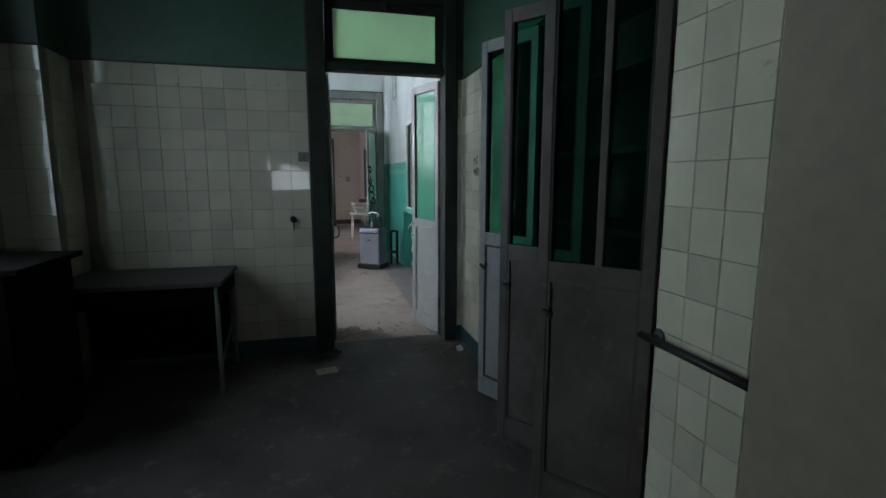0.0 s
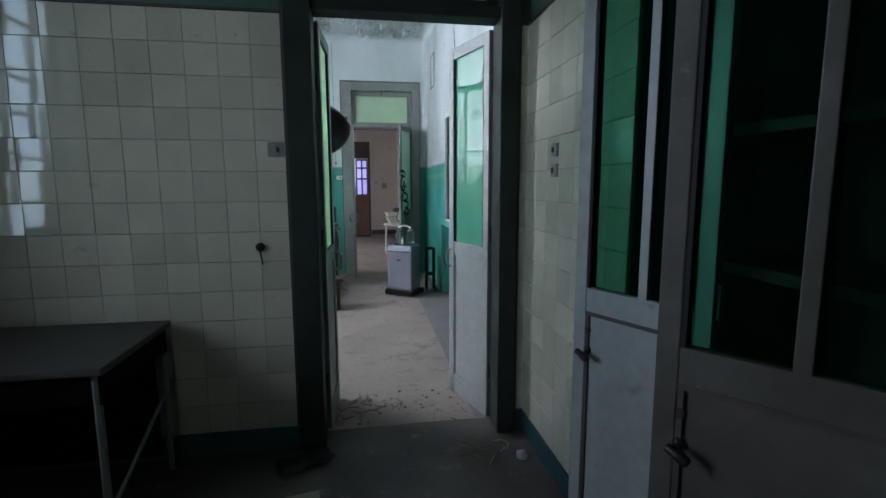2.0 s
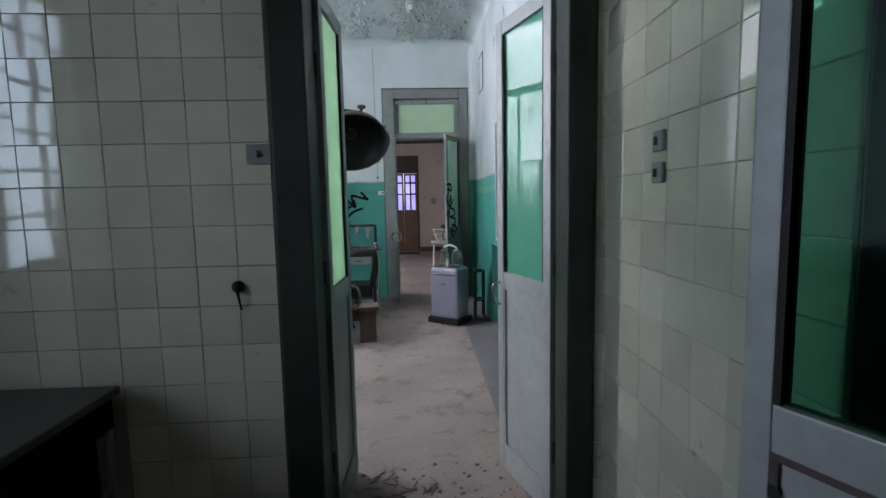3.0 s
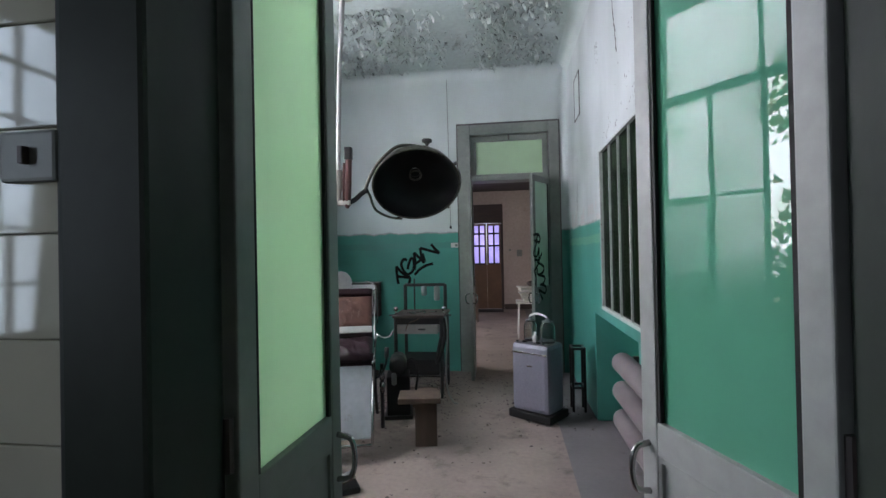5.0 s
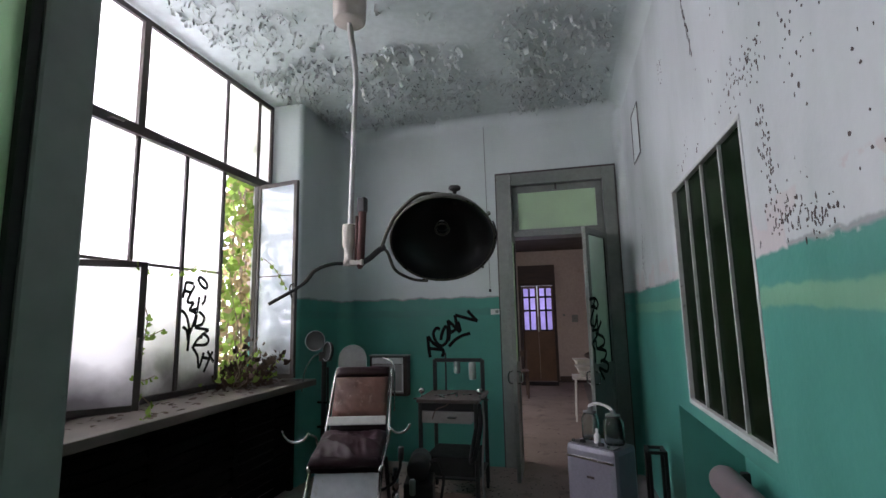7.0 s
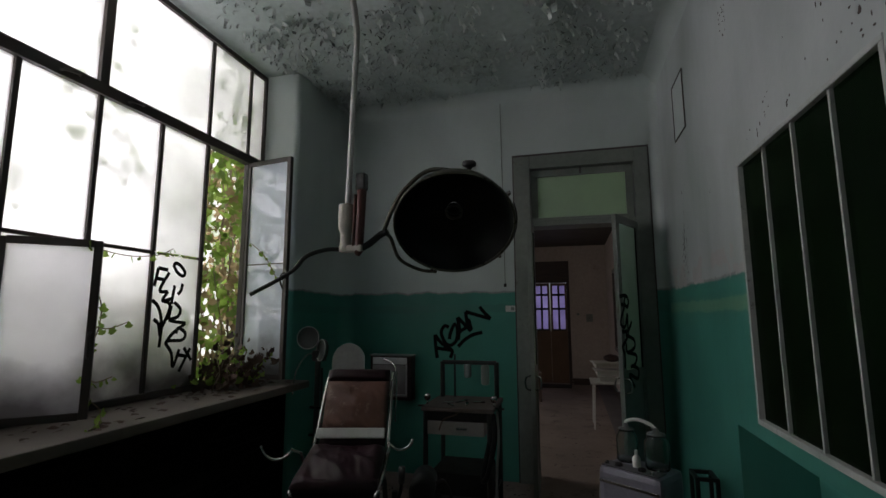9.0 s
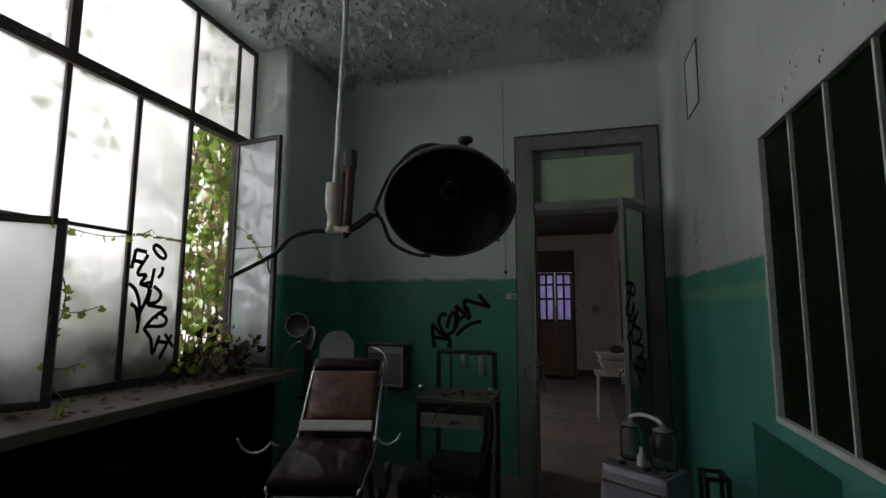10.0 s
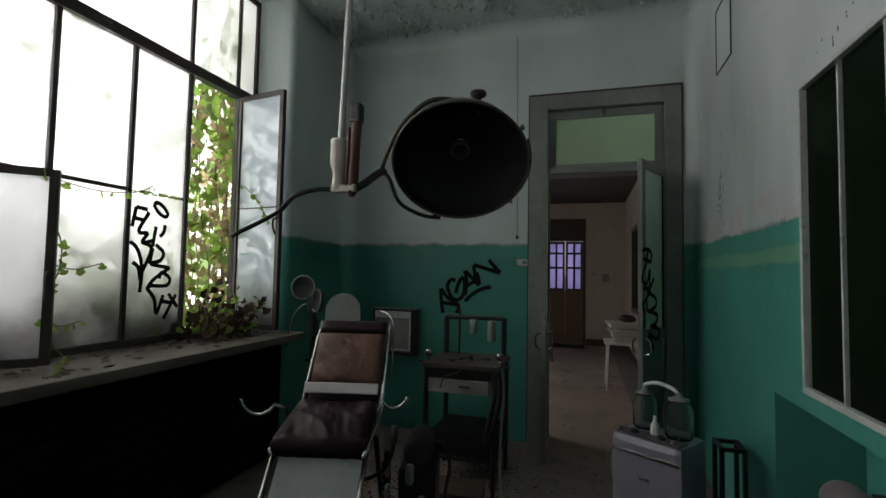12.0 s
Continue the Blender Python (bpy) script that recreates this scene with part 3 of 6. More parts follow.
def door_leaf(name, hinge, free, height, bar, material, glass, label, handle_side, low_panel, group="", stile=0.055, thick=0.036, mullion=0.0, handle="pull"):
    """One leaf, standing open: stiles, rails, a tall pane above and a plain panel below."""
    h, f = Vector((*hinge, 0)), Vector((*free, 0))
    w = (f - h).length
    d = (f - h) / w
    m = Matrix.Translation(h) @ Matrix(((d.x, -d.y, 0, 0), (d.y, d.x, 0, 0), (0, 0, 1, 0), (0, 0, 0, 1)))
    th = thing(name, m, label, "door", group)
    t = thick / 2
    z0 = 0.012
    part("stile", boxes(((0, -t, z0), (stile, t, height)), bevel=0.004), material, th)
    part("stile", boxes(((w - stile, -t, z0), (w, t, height)), bevel=0.004), material, th)
    part("rail", boxes(((stile, -t * 0.96, z0), (w - stile, t * 0.96, z0 + 0.12)), bevel=0.004), material, th)
    part("rail", boxes(((stile, -t * 0.96, bar - 0.04), (w - stile, t * 0.96, bar + 0.035)), bevel=0.004), material, th)
    part("rail", boxes(((stile, -t * 0.96, height - 0.065), (w - stile, t * 0.96, height)), bevel=0.004), material, th)
    part("panel", boxes(((stile - 0.006, -t * 0.45, z0 + 0.11), (w - stile + 0.006, t * 0.45, bar - 0.03))), low_panel, th)
    bead = bmesh.new()
    for s in (-1, 1):
        for lo, hi in (((stile, 0, z0 + 0.12), (stile + 0.012, 0, bar - 0.04)), ((w - stile - 0.012, 0, z0 + 0.12), (w - stile, 0, bar - 0.04)),
                       ((stile + 0.012, 0, z0 + 0.12), (w - stile - 0.012, 0, z0 + 0.132)), ((stile + 0.012, 0, bar - 0.052), (w - stile - 0.012, 0, bar - 0.04))):
            box(bead, (lo[0], s * t * 0.45 - 0.0005, lo[2]), (hi[0], s * t * 0.85, hi[2]))
    part("bead", bead, steel_frame if mullion else material, th)
    if mullion:
        part("mullion", boxes(((w * mullion - 0.014, -t * 0.9, bar + 0.03), (w * mullion + 0.014, t * 0.9, height - 0.06)), bevel=0.003), material, th)
        for lo, hi in ((stile - 0.005, w * mullion - 0.01), (w * mullion + 0.01, w - stile + 0.005)):
            part("pane", boxes(((lo, -0.003, bar + 0.03), (hi, 0.003, height - 0.06))), glass, th)
    else:
        part("pane", boxes(((stile - 0.005, -0.003, bar + 0.03), (w - stile + 0.005, 0.003, height - 0.06))), glass, th)
    for x in (stile + 0.005, w - stile - 0.005):
        for s in (-1, 1):
            part("gasket", boxes(((x - 0.005, s * 0.0105 - 0.0045, bar + 0.035), (x + 0.005, s * 0.0105 + 0.0045, height - 0.065))), rubber, th)
    hx = w - stile / 2 if handle_side == "free" else stile / 2
    for s in (-1, 1):
        bm = bmesh.new()
        if handle == "pull":
            tube(bm, smooth_path([(hx, s * t, bar - 0.13), (hx, s * (t + 0.035), bar - 0.12), (hx, s * (t + 0.045), bar - 0.075), (hx, s * (t + 0.035), bar - 0.03), (hx, s * t, bar - 0.02)]), 0.007, 8)
        else:
            part("knob", spun(bmesh.new(), [(0.011, 0.0), (0.011, 0.008), (0.007, 0.014)], pose(hx - 0.028, s * t * 0.9, bar - 0.10, 90 * s, 0, 0), 10), black_iron, th, "small black knob")
            spun(bm, [(0.014, 0.0), (0.014, 0.01), (0.009, 0.016), (0.009, 0.034)], pose(hx - 0.028, s * t * 0.9, bar - 0.165, 90 * s, 0, 0), 12)
            tube(bm, smooth_path([(hx - 0.02, s * (t + 0.03), bar - 0.163), (hx - 0.035, s * (t + 0.033), bar - 0.167), (hx - 0.062, s * (t + 0.030), bar - 0.182)]), [0.010] * 7 + [0.012] * 5 + [0.007], 8)
        part("handle", bm, chrome if handle == "pull" else black_iron, th, "chrome pull handle" if handle == "pull" else "black lever handle", True)
    for z in (0.3, height / 2, height - 0.3):
        hb = bmesh.new()
        tube(hb, [(-0.004, 0, z - 0.045), (-0.004, 0, z + 0.045)], 0.009, 8)
        part("hinge", hb, steel_frame, th)
    return th


door_leaf("door_leaf", (0.998, 4.035), (0.853, 4.475), 2.205, 0.99, leaf_paint, green_glass, "pale painted door leaf with green frosted pane, standing open", "free", leaf_paint, "double door between the rooms")
door_leaf("door_leaf", (0.070, 4.035), (0.09, 4.46), 2.205, 0.99, grey_frame, pale_green_glass, "grey-green door leaf with backlit green frosted pane, standing open", "free", grey_frame, "double door between the rooms")
far_leaf = door_leaf("door_leaf", (1.02, 8.95), (0.80, 8.52), 2.245, 0.98, grey_frame, mint_glass, "grey door leaf with pale green pane sprayed with black graffiti, ajar", "free", grey_frame, "double door to the far room")
door_leaf("door_leaf", (0.128, 8.95), (0.135, 8.50), 2.245, 0.98, grey_frame, pale_green_glass, "grey door leaf folded back against the casing", "free", grey_frame, "double door to the far room")

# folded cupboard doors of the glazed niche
# worn leaf paint, with the shade on the nearer doors in its colour
wood_leaf = surface("worn_shaded_leaf_paint", (0.115, 0.107, 0.094), (0.066, 0.058, 0.048), 0.5, grain=25, patch=4, dirt=(0.15, 0.13, 0.11), dirt_amount=0.12, bump=0.1, gloss=0.25)
cupboard_glass = tinted_pane("sea_green_glass", (0.40, 0.70, 0.57), (0.012, 0.04, 0.03), 0.96, 0.86)
cupboard_glass.node_tree.nodes["Principled BSDF"].inputs["Specular IOR Level"].default_value = 0.3
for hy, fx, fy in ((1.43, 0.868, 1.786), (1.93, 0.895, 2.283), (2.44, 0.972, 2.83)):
    # same paint throughout: far leaf lightened as if lit, nearer two darkened as shaded
    coat, look_of = (leaf_paint, "pale paint lightened for the window light") if hy > 2.4 else (wood_leaf, "worn paint darkened for the shade")
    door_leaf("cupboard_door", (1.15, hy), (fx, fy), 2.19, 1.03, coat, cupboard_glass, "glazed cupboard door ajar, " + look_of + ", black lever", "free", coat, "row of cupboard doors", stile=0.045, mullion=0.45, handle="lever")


# ---- window of the surgery ----
def window_bar(bm, y0, y1, z0, z1, x=-2.106, d=0.025):
    return box(bm, (x - d, y0, z0), (x + d, y1, z1), 0.004)


win = thing("window_1", pose(0, 0, 0), "large iron-framed window with milky, dirty panes, overgrown by ivy", "window", kind="structure")
WX = -2.106
LEFT_END, RIGHT_END = 5.06, 8.04
fr = bmesh.new()
for y in (LEFT_END, RIGHT_END - 0.03):
    window_bar(fr, y, y + 0.03, 0.94, 3.54)
window_bar(fr, LEFT_END + 0.03, RIGHT_END - 0.03, 3.50, 3.54)
window_bar(fr, LEFT_END + 0.03, RIGHT_END - 0.03, 0.94, 0.98)
part("frame", fr, steel_frame, win)
part("rail", window_bar(bmesh.new(), LEFT_END + 0.03, RIGHT_END - 0.03, 2.69, 2.76, d=0.035), steel_frame, win)
for y in (5.55, 6.35, 6.75, 7.62):
    bm = bmesh.new()
    tube(bm, [(WX + 0.03, y - 0.05, 2.715), (WX + 0.055, y - 0.04, 2.72), (WX + 0.055, y + 0.04, 2.73), (WX + 0.03, y + 0.05, 2.735)], 0.008, 8)
    part("latch", bm, steel_frame, win, smooth=True)
part("post", window_bar(bmesh.new(), 6.52, 6.575, 2.76, 3.50, d=0.03), steel_frame, win)
for y in (7.388, 7.83, 5.71, 5.27):
    part("glazing_bar", window_bar(bmesh.new(), y - 0.013, y + 0.013, 2.76, 3.50, d=0.02), steel_frame, win)
for y in (5.24, 5.70, 6.122, 6.548, 6.979, 7.388, 7.85):
    part("glazing_bar", window_bar(bmesh.new(), y - 0.014, y + 0.014, 0.98, 2.69, d=0.02), steel_frame, win)
part("glazing_bar", window_bar(bmesh.new(), 5.72, 6.965, 1.835, 1.856, d=0.014), steel_frame, win)
part("glazing_bar", window_bar(bmesh.new(), 6.993, 7.374, 1.842, 1.848, d=0.008), steel_frame, win)


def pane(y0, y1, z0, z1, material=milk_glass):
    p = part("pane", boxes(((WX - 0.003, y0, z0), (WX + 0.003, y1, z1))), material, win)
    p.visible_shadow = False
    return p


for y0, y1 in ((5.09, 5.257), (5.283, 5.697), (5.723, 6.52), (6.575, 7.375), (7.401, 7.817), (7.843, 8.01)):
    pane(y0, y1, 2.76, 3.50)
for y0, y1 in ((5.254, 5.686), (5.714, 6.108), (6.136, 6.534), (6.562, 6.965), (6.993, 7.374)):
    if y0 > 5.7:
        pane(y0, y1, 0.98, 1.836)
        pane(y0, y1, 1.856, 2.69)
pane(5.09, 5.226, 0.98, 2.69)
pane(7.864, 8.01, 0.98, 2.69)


def casement(hinge, free, z0, z1, label, glass):
    h, f = Vector((*hinge, 0)), Vector((*free, 0))
    w = (f - h).length
    d = (f - h) / w
    m = Matrix.Translation((*hinge, z0)) @ Matrix(((d.x, -d.y, 0, 0), (d.y, d.x, 0, 0), (0, 0, 1, 0), (0, 0, 0, 1)))
    th = thing("window_casement", m, label, "window casement")
    hh = z1 - z0
    part("frame", boxes(((0, -0.015, 0), (0.026, 0.015, hh)), ((w - 0.03, -0.016, 0), (w + 0.006, 0.016, hh)), ((0.026, -0.014, -0.004), (w - 0.03, 0.014, 0.032)), ((0.026, -0.014, hh - 0.032), (w - 0.03, 0.014, hh + 0.004)), bevel=0.003), steel_frame, th)
    p = part("pane", boxes(((0.02, -0.003, 0.024), (w - 0.024, 0.003, hh - 0.024))), glass, th)
    p.visible_shadow = False
    if hh > 1.0:
        part("glazing_bar", boxes(((0.026, -0.006, hh * 0.505), (w - 0.03, 0.006, hh * 0.505 + 0.008))), steel_frame, th)
    lv = bmesh.new()
    zz = hh * 0.45
    tube(lv, smooth_path([(w - 0.014, -0.016, zz + 0.02), (w - 0.014, -0.05, zz), (w - 0.012, -0.055, zz - 0.05), (w - 0.012, -0.03, zz - 0.1)]), 0.007, 8)
    part("latch", lv, steel_frame, th, smooth=True)
    return th


casement((-2.08, 7.85), (-1.645, 7.775), 0.975, 2.69, "milky glazed iron casement swung open into the room", casement_glass)
casement((-2.085, 6.13), (-1.80, 6.395), 0.965, 1.815, "small milky casement standing half open", milk_glass)

sill = tagged(link_mesh("window_sill", boxes(((-2.12, 5.0, 0.88), (-1.585, 8.06, 0.935)), bevel=0.008), sill_stone), "dusty stone sill littered with dead leaves", "window sill", kind="structure")


# ---- surgery: interior window, radiators, wall fittings ----
iw = thing("window_2", pose(ROOM_RIGHT, 0, 0), "interior window with four tall dark green panes in a white frame", "window", kind="structure")
frame_white = surface("flaking_white_frame_paint", (0.55, 0.57, 0.55), (0.44, 0.47, 0.45), 0.5, grain=25, patch=5, dirt=(0.14, 0.13, 0.11), dirt_amount=0.12)
for lo, hi in (((-0.004, 5.95, 0.955), (0.06, 7.09, 0.98)), ((-0.004, 5.95, 2.15), (0.06, 7.09, 2.17)), ((-0.004, 5.95, 0.98), (0.06, 5.972, 2.15)), ((-0.004, 7.068, 0.98), (0.06, 7.09, 2.15))):
    part("frame", boxes((lo, hi), bevel=0.004), frame_white, iw)
ys = [5.972 + k * (7.068 - 5.972) / 4 for k in range(5)]
for y in ys[1:-1]:
    part("glazing_bar", boxes(((0.006, y - 0.0055, 0.98), (0.022, y + 0.0055, 2.15)), bevel=0.0015), frame_white, iw)
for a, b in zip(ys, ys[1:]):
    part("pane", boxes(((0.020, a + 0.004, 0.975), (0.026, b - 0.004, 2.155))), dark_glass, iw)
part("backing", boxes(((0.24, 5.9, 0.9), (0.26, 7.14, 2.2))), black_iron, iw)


def pipe_radiator():
    th = thing("pipe_radiator", pose(1.40, 6.0, 0), "fat pale grey heating pipes stacked in the wall recess", "radiator")
    pipe_paint = surface("dusty_pipe_paint", (0.24, 0.205, 0.21), (0.18, 0.15, 0.155), 0.5, grain=20, world_scale=False, dirt=(0.2, 0.16, 0.14), dirt_amount=0.2)
    for z in (0.09, 0.31, 0.53):
        bm = bmesh.new()
        tube(bm, [(0, -1.2, z), (0, -1.19, z), (0, 1.16, z), (0, 1.20, z), (0, 1.215, z)], [0.05, 0.08, 0.08, 0.07, 0.03], 24)
        part("pipe", bm, pipe_paint, th, smooth=True)
    for y in (-1.0, 1.08):
        part("bracket", boxes(((0.06, y - 0.02, 0.0), (0.10, y + 0.02, 0.6)), bevel=0.003), black_iron, th)
    for z in (0.2, 0.42):
        bm = bmesh.new()
        tube(bm, [(0, -1.05, z - 0.06), (0, -1.05, z + 0.06)], 0.03, 12)
        part("connector", bm, pipe_paint, th, smooth=True)
    return th


pipe_radiator()


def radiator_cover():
    th = thing("radiator_cover", pose(-1.79, 5.75, 0), "dark slatted wooden radiator cover below the window sill, run on over shaded wall", "radiator cover")
    # far part of the cover is added, a dark front for wall in shade
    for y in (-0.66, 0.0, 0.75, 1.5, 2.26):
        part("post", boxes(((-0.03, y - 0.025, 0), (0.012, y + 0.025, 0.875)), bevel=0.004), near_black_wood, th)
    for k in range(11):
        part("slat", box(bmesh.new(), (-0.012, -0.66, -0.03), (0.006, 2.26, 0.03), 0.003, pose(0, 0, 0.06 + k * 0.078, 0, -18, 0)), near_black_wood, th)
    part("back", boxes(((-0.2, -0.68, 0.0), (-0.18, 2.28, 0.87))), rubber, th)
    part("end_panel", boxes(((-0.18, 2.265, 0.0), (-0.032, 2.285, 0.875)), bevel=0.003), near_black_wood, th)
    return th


radiator_cover()

hatch = thing("wall_hatch", pose(ROOM_RIGHT, 8.13, 2.92), "small square inspection hatch painted over on the wall", "wall hatch")
part("panel", boxes(((-0.004, -0.15, -0.20), (0.0, 0.15, 0.20))), surgery_paint, hatch)
part("edge", boxes(((-0.007, -0.165, -0.21), (-0.001, -0.153, 0.21)), ((-0.007, 0.153, -0.21), (-0.001, 0.165, 0.21)), ((-0.007, -0.153, 0.203), (-0.001, 0.153, 0.213)), ((-0.007, -0.153, -0.213), (-0.001, 0.153, -0.203))), steel_frame, hatch)

conduit = thing("wall_cable", pose(-0.135, END_FRONT, 0), "thin old cable running down the wall to a nail", "cable")
bm = bmesh.new()
tube(bm, [(-0.012, -0.006, 3.48), (-0.006, -0.007, 2.9), (0.0, -0.006, 2.3), (0.004, -0.007, 1.73)], 0.0035, 6)
part("wire", bm, grey_frame, conduit)
part("nail", boxes(((-0.008, -0.016, 1.70), (0.016, 0, 1.73)), bevel=0.003), black_iron, conduit)

sw = thing("light_switch", pose(-0.087, END_FRONT, 1.50), "small cream switch beside the door casing", "light switch")
part("plate", boxes(((-0.045, -0.018, -0.028), (0.045, 0, 0.028)), bevel=0.006), white_enamel, sw)
part("rocker", boxes(((0.005, -0.028, -0.016), (0.035, -0.017, 0.016)), bevel=0.003), grey_frame, sw)

bright_enamel = surface("bright_white_enamel", (0.84, 0.84, 0.84), (0.76, 0.76, 0.76), 0.3, grain=20, world_scale=False)
frame_box = thing("wall_light_box", pose(-1.205, END_FRONT, 0.865), "shallow wall box with a white framed glass front", "light box")
part("body", boxes(((-0.205, -0.11, -0.2), (0.205, 0, 0.2)), bevel=0.006), dark_wood, frame_box)
part("front", boxes(((-0.18, -0.118, -0.17), (0.165, -0.109, 0.12))), frosted("grey_milk_glass", (0.40, 0.37, 0.37), 0.1), frame_box)
part("strip", boxes(((-0.175, -0.126, 0.125), (0.16, -0.108, 0.185)), bevel=0.002), bright_enamel, frame_box, "bright white strip")
part("frame", boxes(((-0.178, -0.123, -0.155), (0.163, -0.108, -0.145)), ((0.150, -0.123, -0.145), (0.163, -0.108, 0.122)), bevel=0.002), bright_enamel, frame_box, "thin white edging")
part("ledge", boxes(((-0.215, -0.12, 0.201), (0.215, -0.002, 0.212)), bevel=0.003), grey_frame, frame_box)


# ---- surgery: operating lamp on its bent pole ----
def operating_lamp():
    th = thing("operating_lamp", pose(-0.606, 6.60, CEIL), "black domed operating lamp hung from a bent ceiling pole", "surgical lamp")
    base = Vector((-0.606, 6.60, CEIL))
    L = lambda p: Vector(p) - base
    cream = surface("yellowed_cream_paint", (0.50, 0.46, 0.40), (0.42, 0.38, 0.33), 0.4, grain=20, world_scale=False, dirt=(0.2, 0.16, 0.12), dirt_amount=0.1)
    shell = surface("dark_bronze_lacquer", (0.065, 0.066, 0.052), (0.09, 0.085, 0.062), 0.3, grain=30, world_scale=False, metal=0.4)
    inner = surface("black_reflector", (0.008, 0.009, 0.010), (0.012, 0.013, 0.014), 0.45, grain=20, world_scale=False, gloss=0.25)
    maroon = surface("maroon_lacquer", (0.10, 0.03, 0.024), (0.06, 0.022, 0.02), 0.4, grain=20, world_scale=False)
    bm = bmesh.new()
    spun(bm, [(0.085, -0.285), (0.096, -0.28), (0.10, -0.265), (0.105, -0.14), (0.115, -0.05), (0.14, 0.0)], pose(0, 0, 0), 32)
    part("canopy", bm, cream, th, "yellowed cream ceiling cap", True)
    bm = bmesh.new()
    joint = L((-0.918, 7.284, 1.873))
    tube(bm, smooth_path([(0, 0, -0.27), L((-0.66, 6.74, 3.275)), L((-0.80, 7.12, 3.26)), L((-0.868, 7.27, 3.17)), L((-0.885, 7.287, 2.9)), L((-0.91, 7.285, 2.1))], 8), 0.0195, 14)
    part("pole", bm, dull_steel, th, "dull steel pole with a bend near the ceiling", True)
    sleeve = bmesh.new()
    spun(sleeve, [(0.02, 0.275), (0.046, 0.272), (0.049, 0.262), (0.049, 0.135), (0.044, 0.11), (0.034, 0.085), (0.033, 0.03), (0.036, 0.028), (0.036, -0.02), (0.02, -0.03)], Matrix.Translation(joint), 24)
    part("sleeve", sleeve, cream, th, "cream swivel sleeve", True)
    jb = box(bmesh.new(), joint + Vector((-0.035, -0.03, -0.035)), joint + Vector((0.12, 0.03, 0.01)), 0.012)
    part("swivel", jb, cream, th)
    cw = bmesh.new()
    tube(cw, [joint + Vector((0.085, 0, -0.06)), joint + Vector((0.088, 0, -0.03)), joint + Vector((0.105, 0, 0.36)), joint + Vector((0.106, 0, 0.37))], [0.012, 0.03, 0.03, 0.02], 14)
    tube(cw, [joint + Vector((0.062, -0.02, 0.0)), joint + Vector((0.07, -0.02, 0.33))], 0.011, 8)
    part("spring_housing", cw, maroon, th, "maroon spring housing", True)
    cap = box(bmesh.new(), joint + Vector((0.072, -0.032, 0.36)), joint + Vector((0.136, 0.032, 0.47)), 0.012)
    part("cap", cap, black_iron, th)
    grip = bmesh.new()
    tip = L((-1.335, 6.93, 1.565))
    tube(grip, smooth_path([joint + Vector((-0.02, 0, -0.015)), joint + Vector((-0.11, -0.05, -0.02)), joint + Vector((-0.2, -0.13, -0.07)), tip * 0.6 + joint * 0.4 + Vector((0, 0, 0.012)), tip], 6), [0.014] * 18 + [0.012] * 7, 10)
    part("grip", grip, black_iron, th, "black curved steering grip", True)
    # dome
    C = L((-0.262, 7.505, 2.020))
    n = Vector((math.sin(radians(15)) * math.cos(radians(46)), -math.cos(radians(15)) * math.cos(radians(46)), -math.sin(radians(46))))
    u = Vector((math.cos(radians(15)), math.sin(radians(15)), 0))
    v = u.cross(n) * -1
    if v.z < 0:
        v = -v
    m = Matrix.Translation(C) @ Matrix((u, v, n)).transposed().to_4x4()
    out = [(0.388, 0.0), (0.385, -0.03), (0.365, -0.09), (0.325, -0.15), (0.26, -0.20), (0.17, -0.24), (0.08, -0.258), (0.02, -0.262)]
    dome = bmesh.new()
    spun(dome, out, m, 48, cap=False)
    part("dome", dome, shell, th, "dark domed lamp housing", True)
    bowl = bmesh.new()
    spun(bowl, [(0.382, 0.004), (0.374, -0.02), (0.355, -0.075), (0.31, -0.125), (0.25, -0.165), (0.17, -0.19), (0.09, -0.2), (0.05, -0.2)], m, 48, cap=False)
    bmesh.ops.reverse_faces(bowl, faces=bowl.faces)
    part("reflector", bowl, inner, th, "black inner reflector", True)
    rim = bmesh.new()
    tube(rim, [m @ Vector((0.388 * math.cos(a), 0.388 * math.sin(a), 0.004)) for a in [k * math.tau / 48 for k in range(48)]], 0.009, 8, closed=True)
    part("rim", rim, shell, th, smooth=True)
    hoop = bmesh.new()
    tube(hoop, [m @ Vector((0.402 * math.cos(radians(a)), 0.402 * math.sin(radians(a)), -0.012)) for a in range(-120, 30, 6)], 0.006, 6)
    part("hoop", hoop, black_iron, th, smooth=True)
    for a in (-112, -40, 35):
        part("clip", box(bmesh.new(), (-0.012, -0.008, -0.016), (0.012, 0.008, 0.016), 0.003, m @ pose(0.405 * math.cos(radians(a)), 0.405 * math.sin(radians(a)), -0.012, 0, 0, a)), chrome, th)
    ring = bmesh.new()
    tube(ring, [m @ Vector((0.052 * math.cos(k * math.tau / 24), 0.052 * math.sin(k * math.tau / 24), -0.15)) for k in range(24)], 0.008, 8, closed=True)
    part("socket_ring", ring, shell, th, "small grey lamp socket ring", True)
    soc = bmesh.new()
    spun(soc, [(0.046, -0.2), (0.046, -0.185), (0.03, -0.18)], m, 20)
    part("socket", soc, inner, th, smooth=True)
    J = L((-0.70, 7.37, 1.965))
    arm = bmesh.new()
    tube(arm, smooth_path([joint + Vector((0.1, 0.0, -0.015)), joint + Vector((0.15, 0.03, 0.02)), J + Vector((-0.02, 0, -0.01)), J + Vector((0.03, 0.0, 0.01))]), 0.022, 12)
    part("arm", arm, black_iron, th, smooth=True)
    yoke = bmesh.new()
    knob = L((-0.15, 7.45, 2.40))
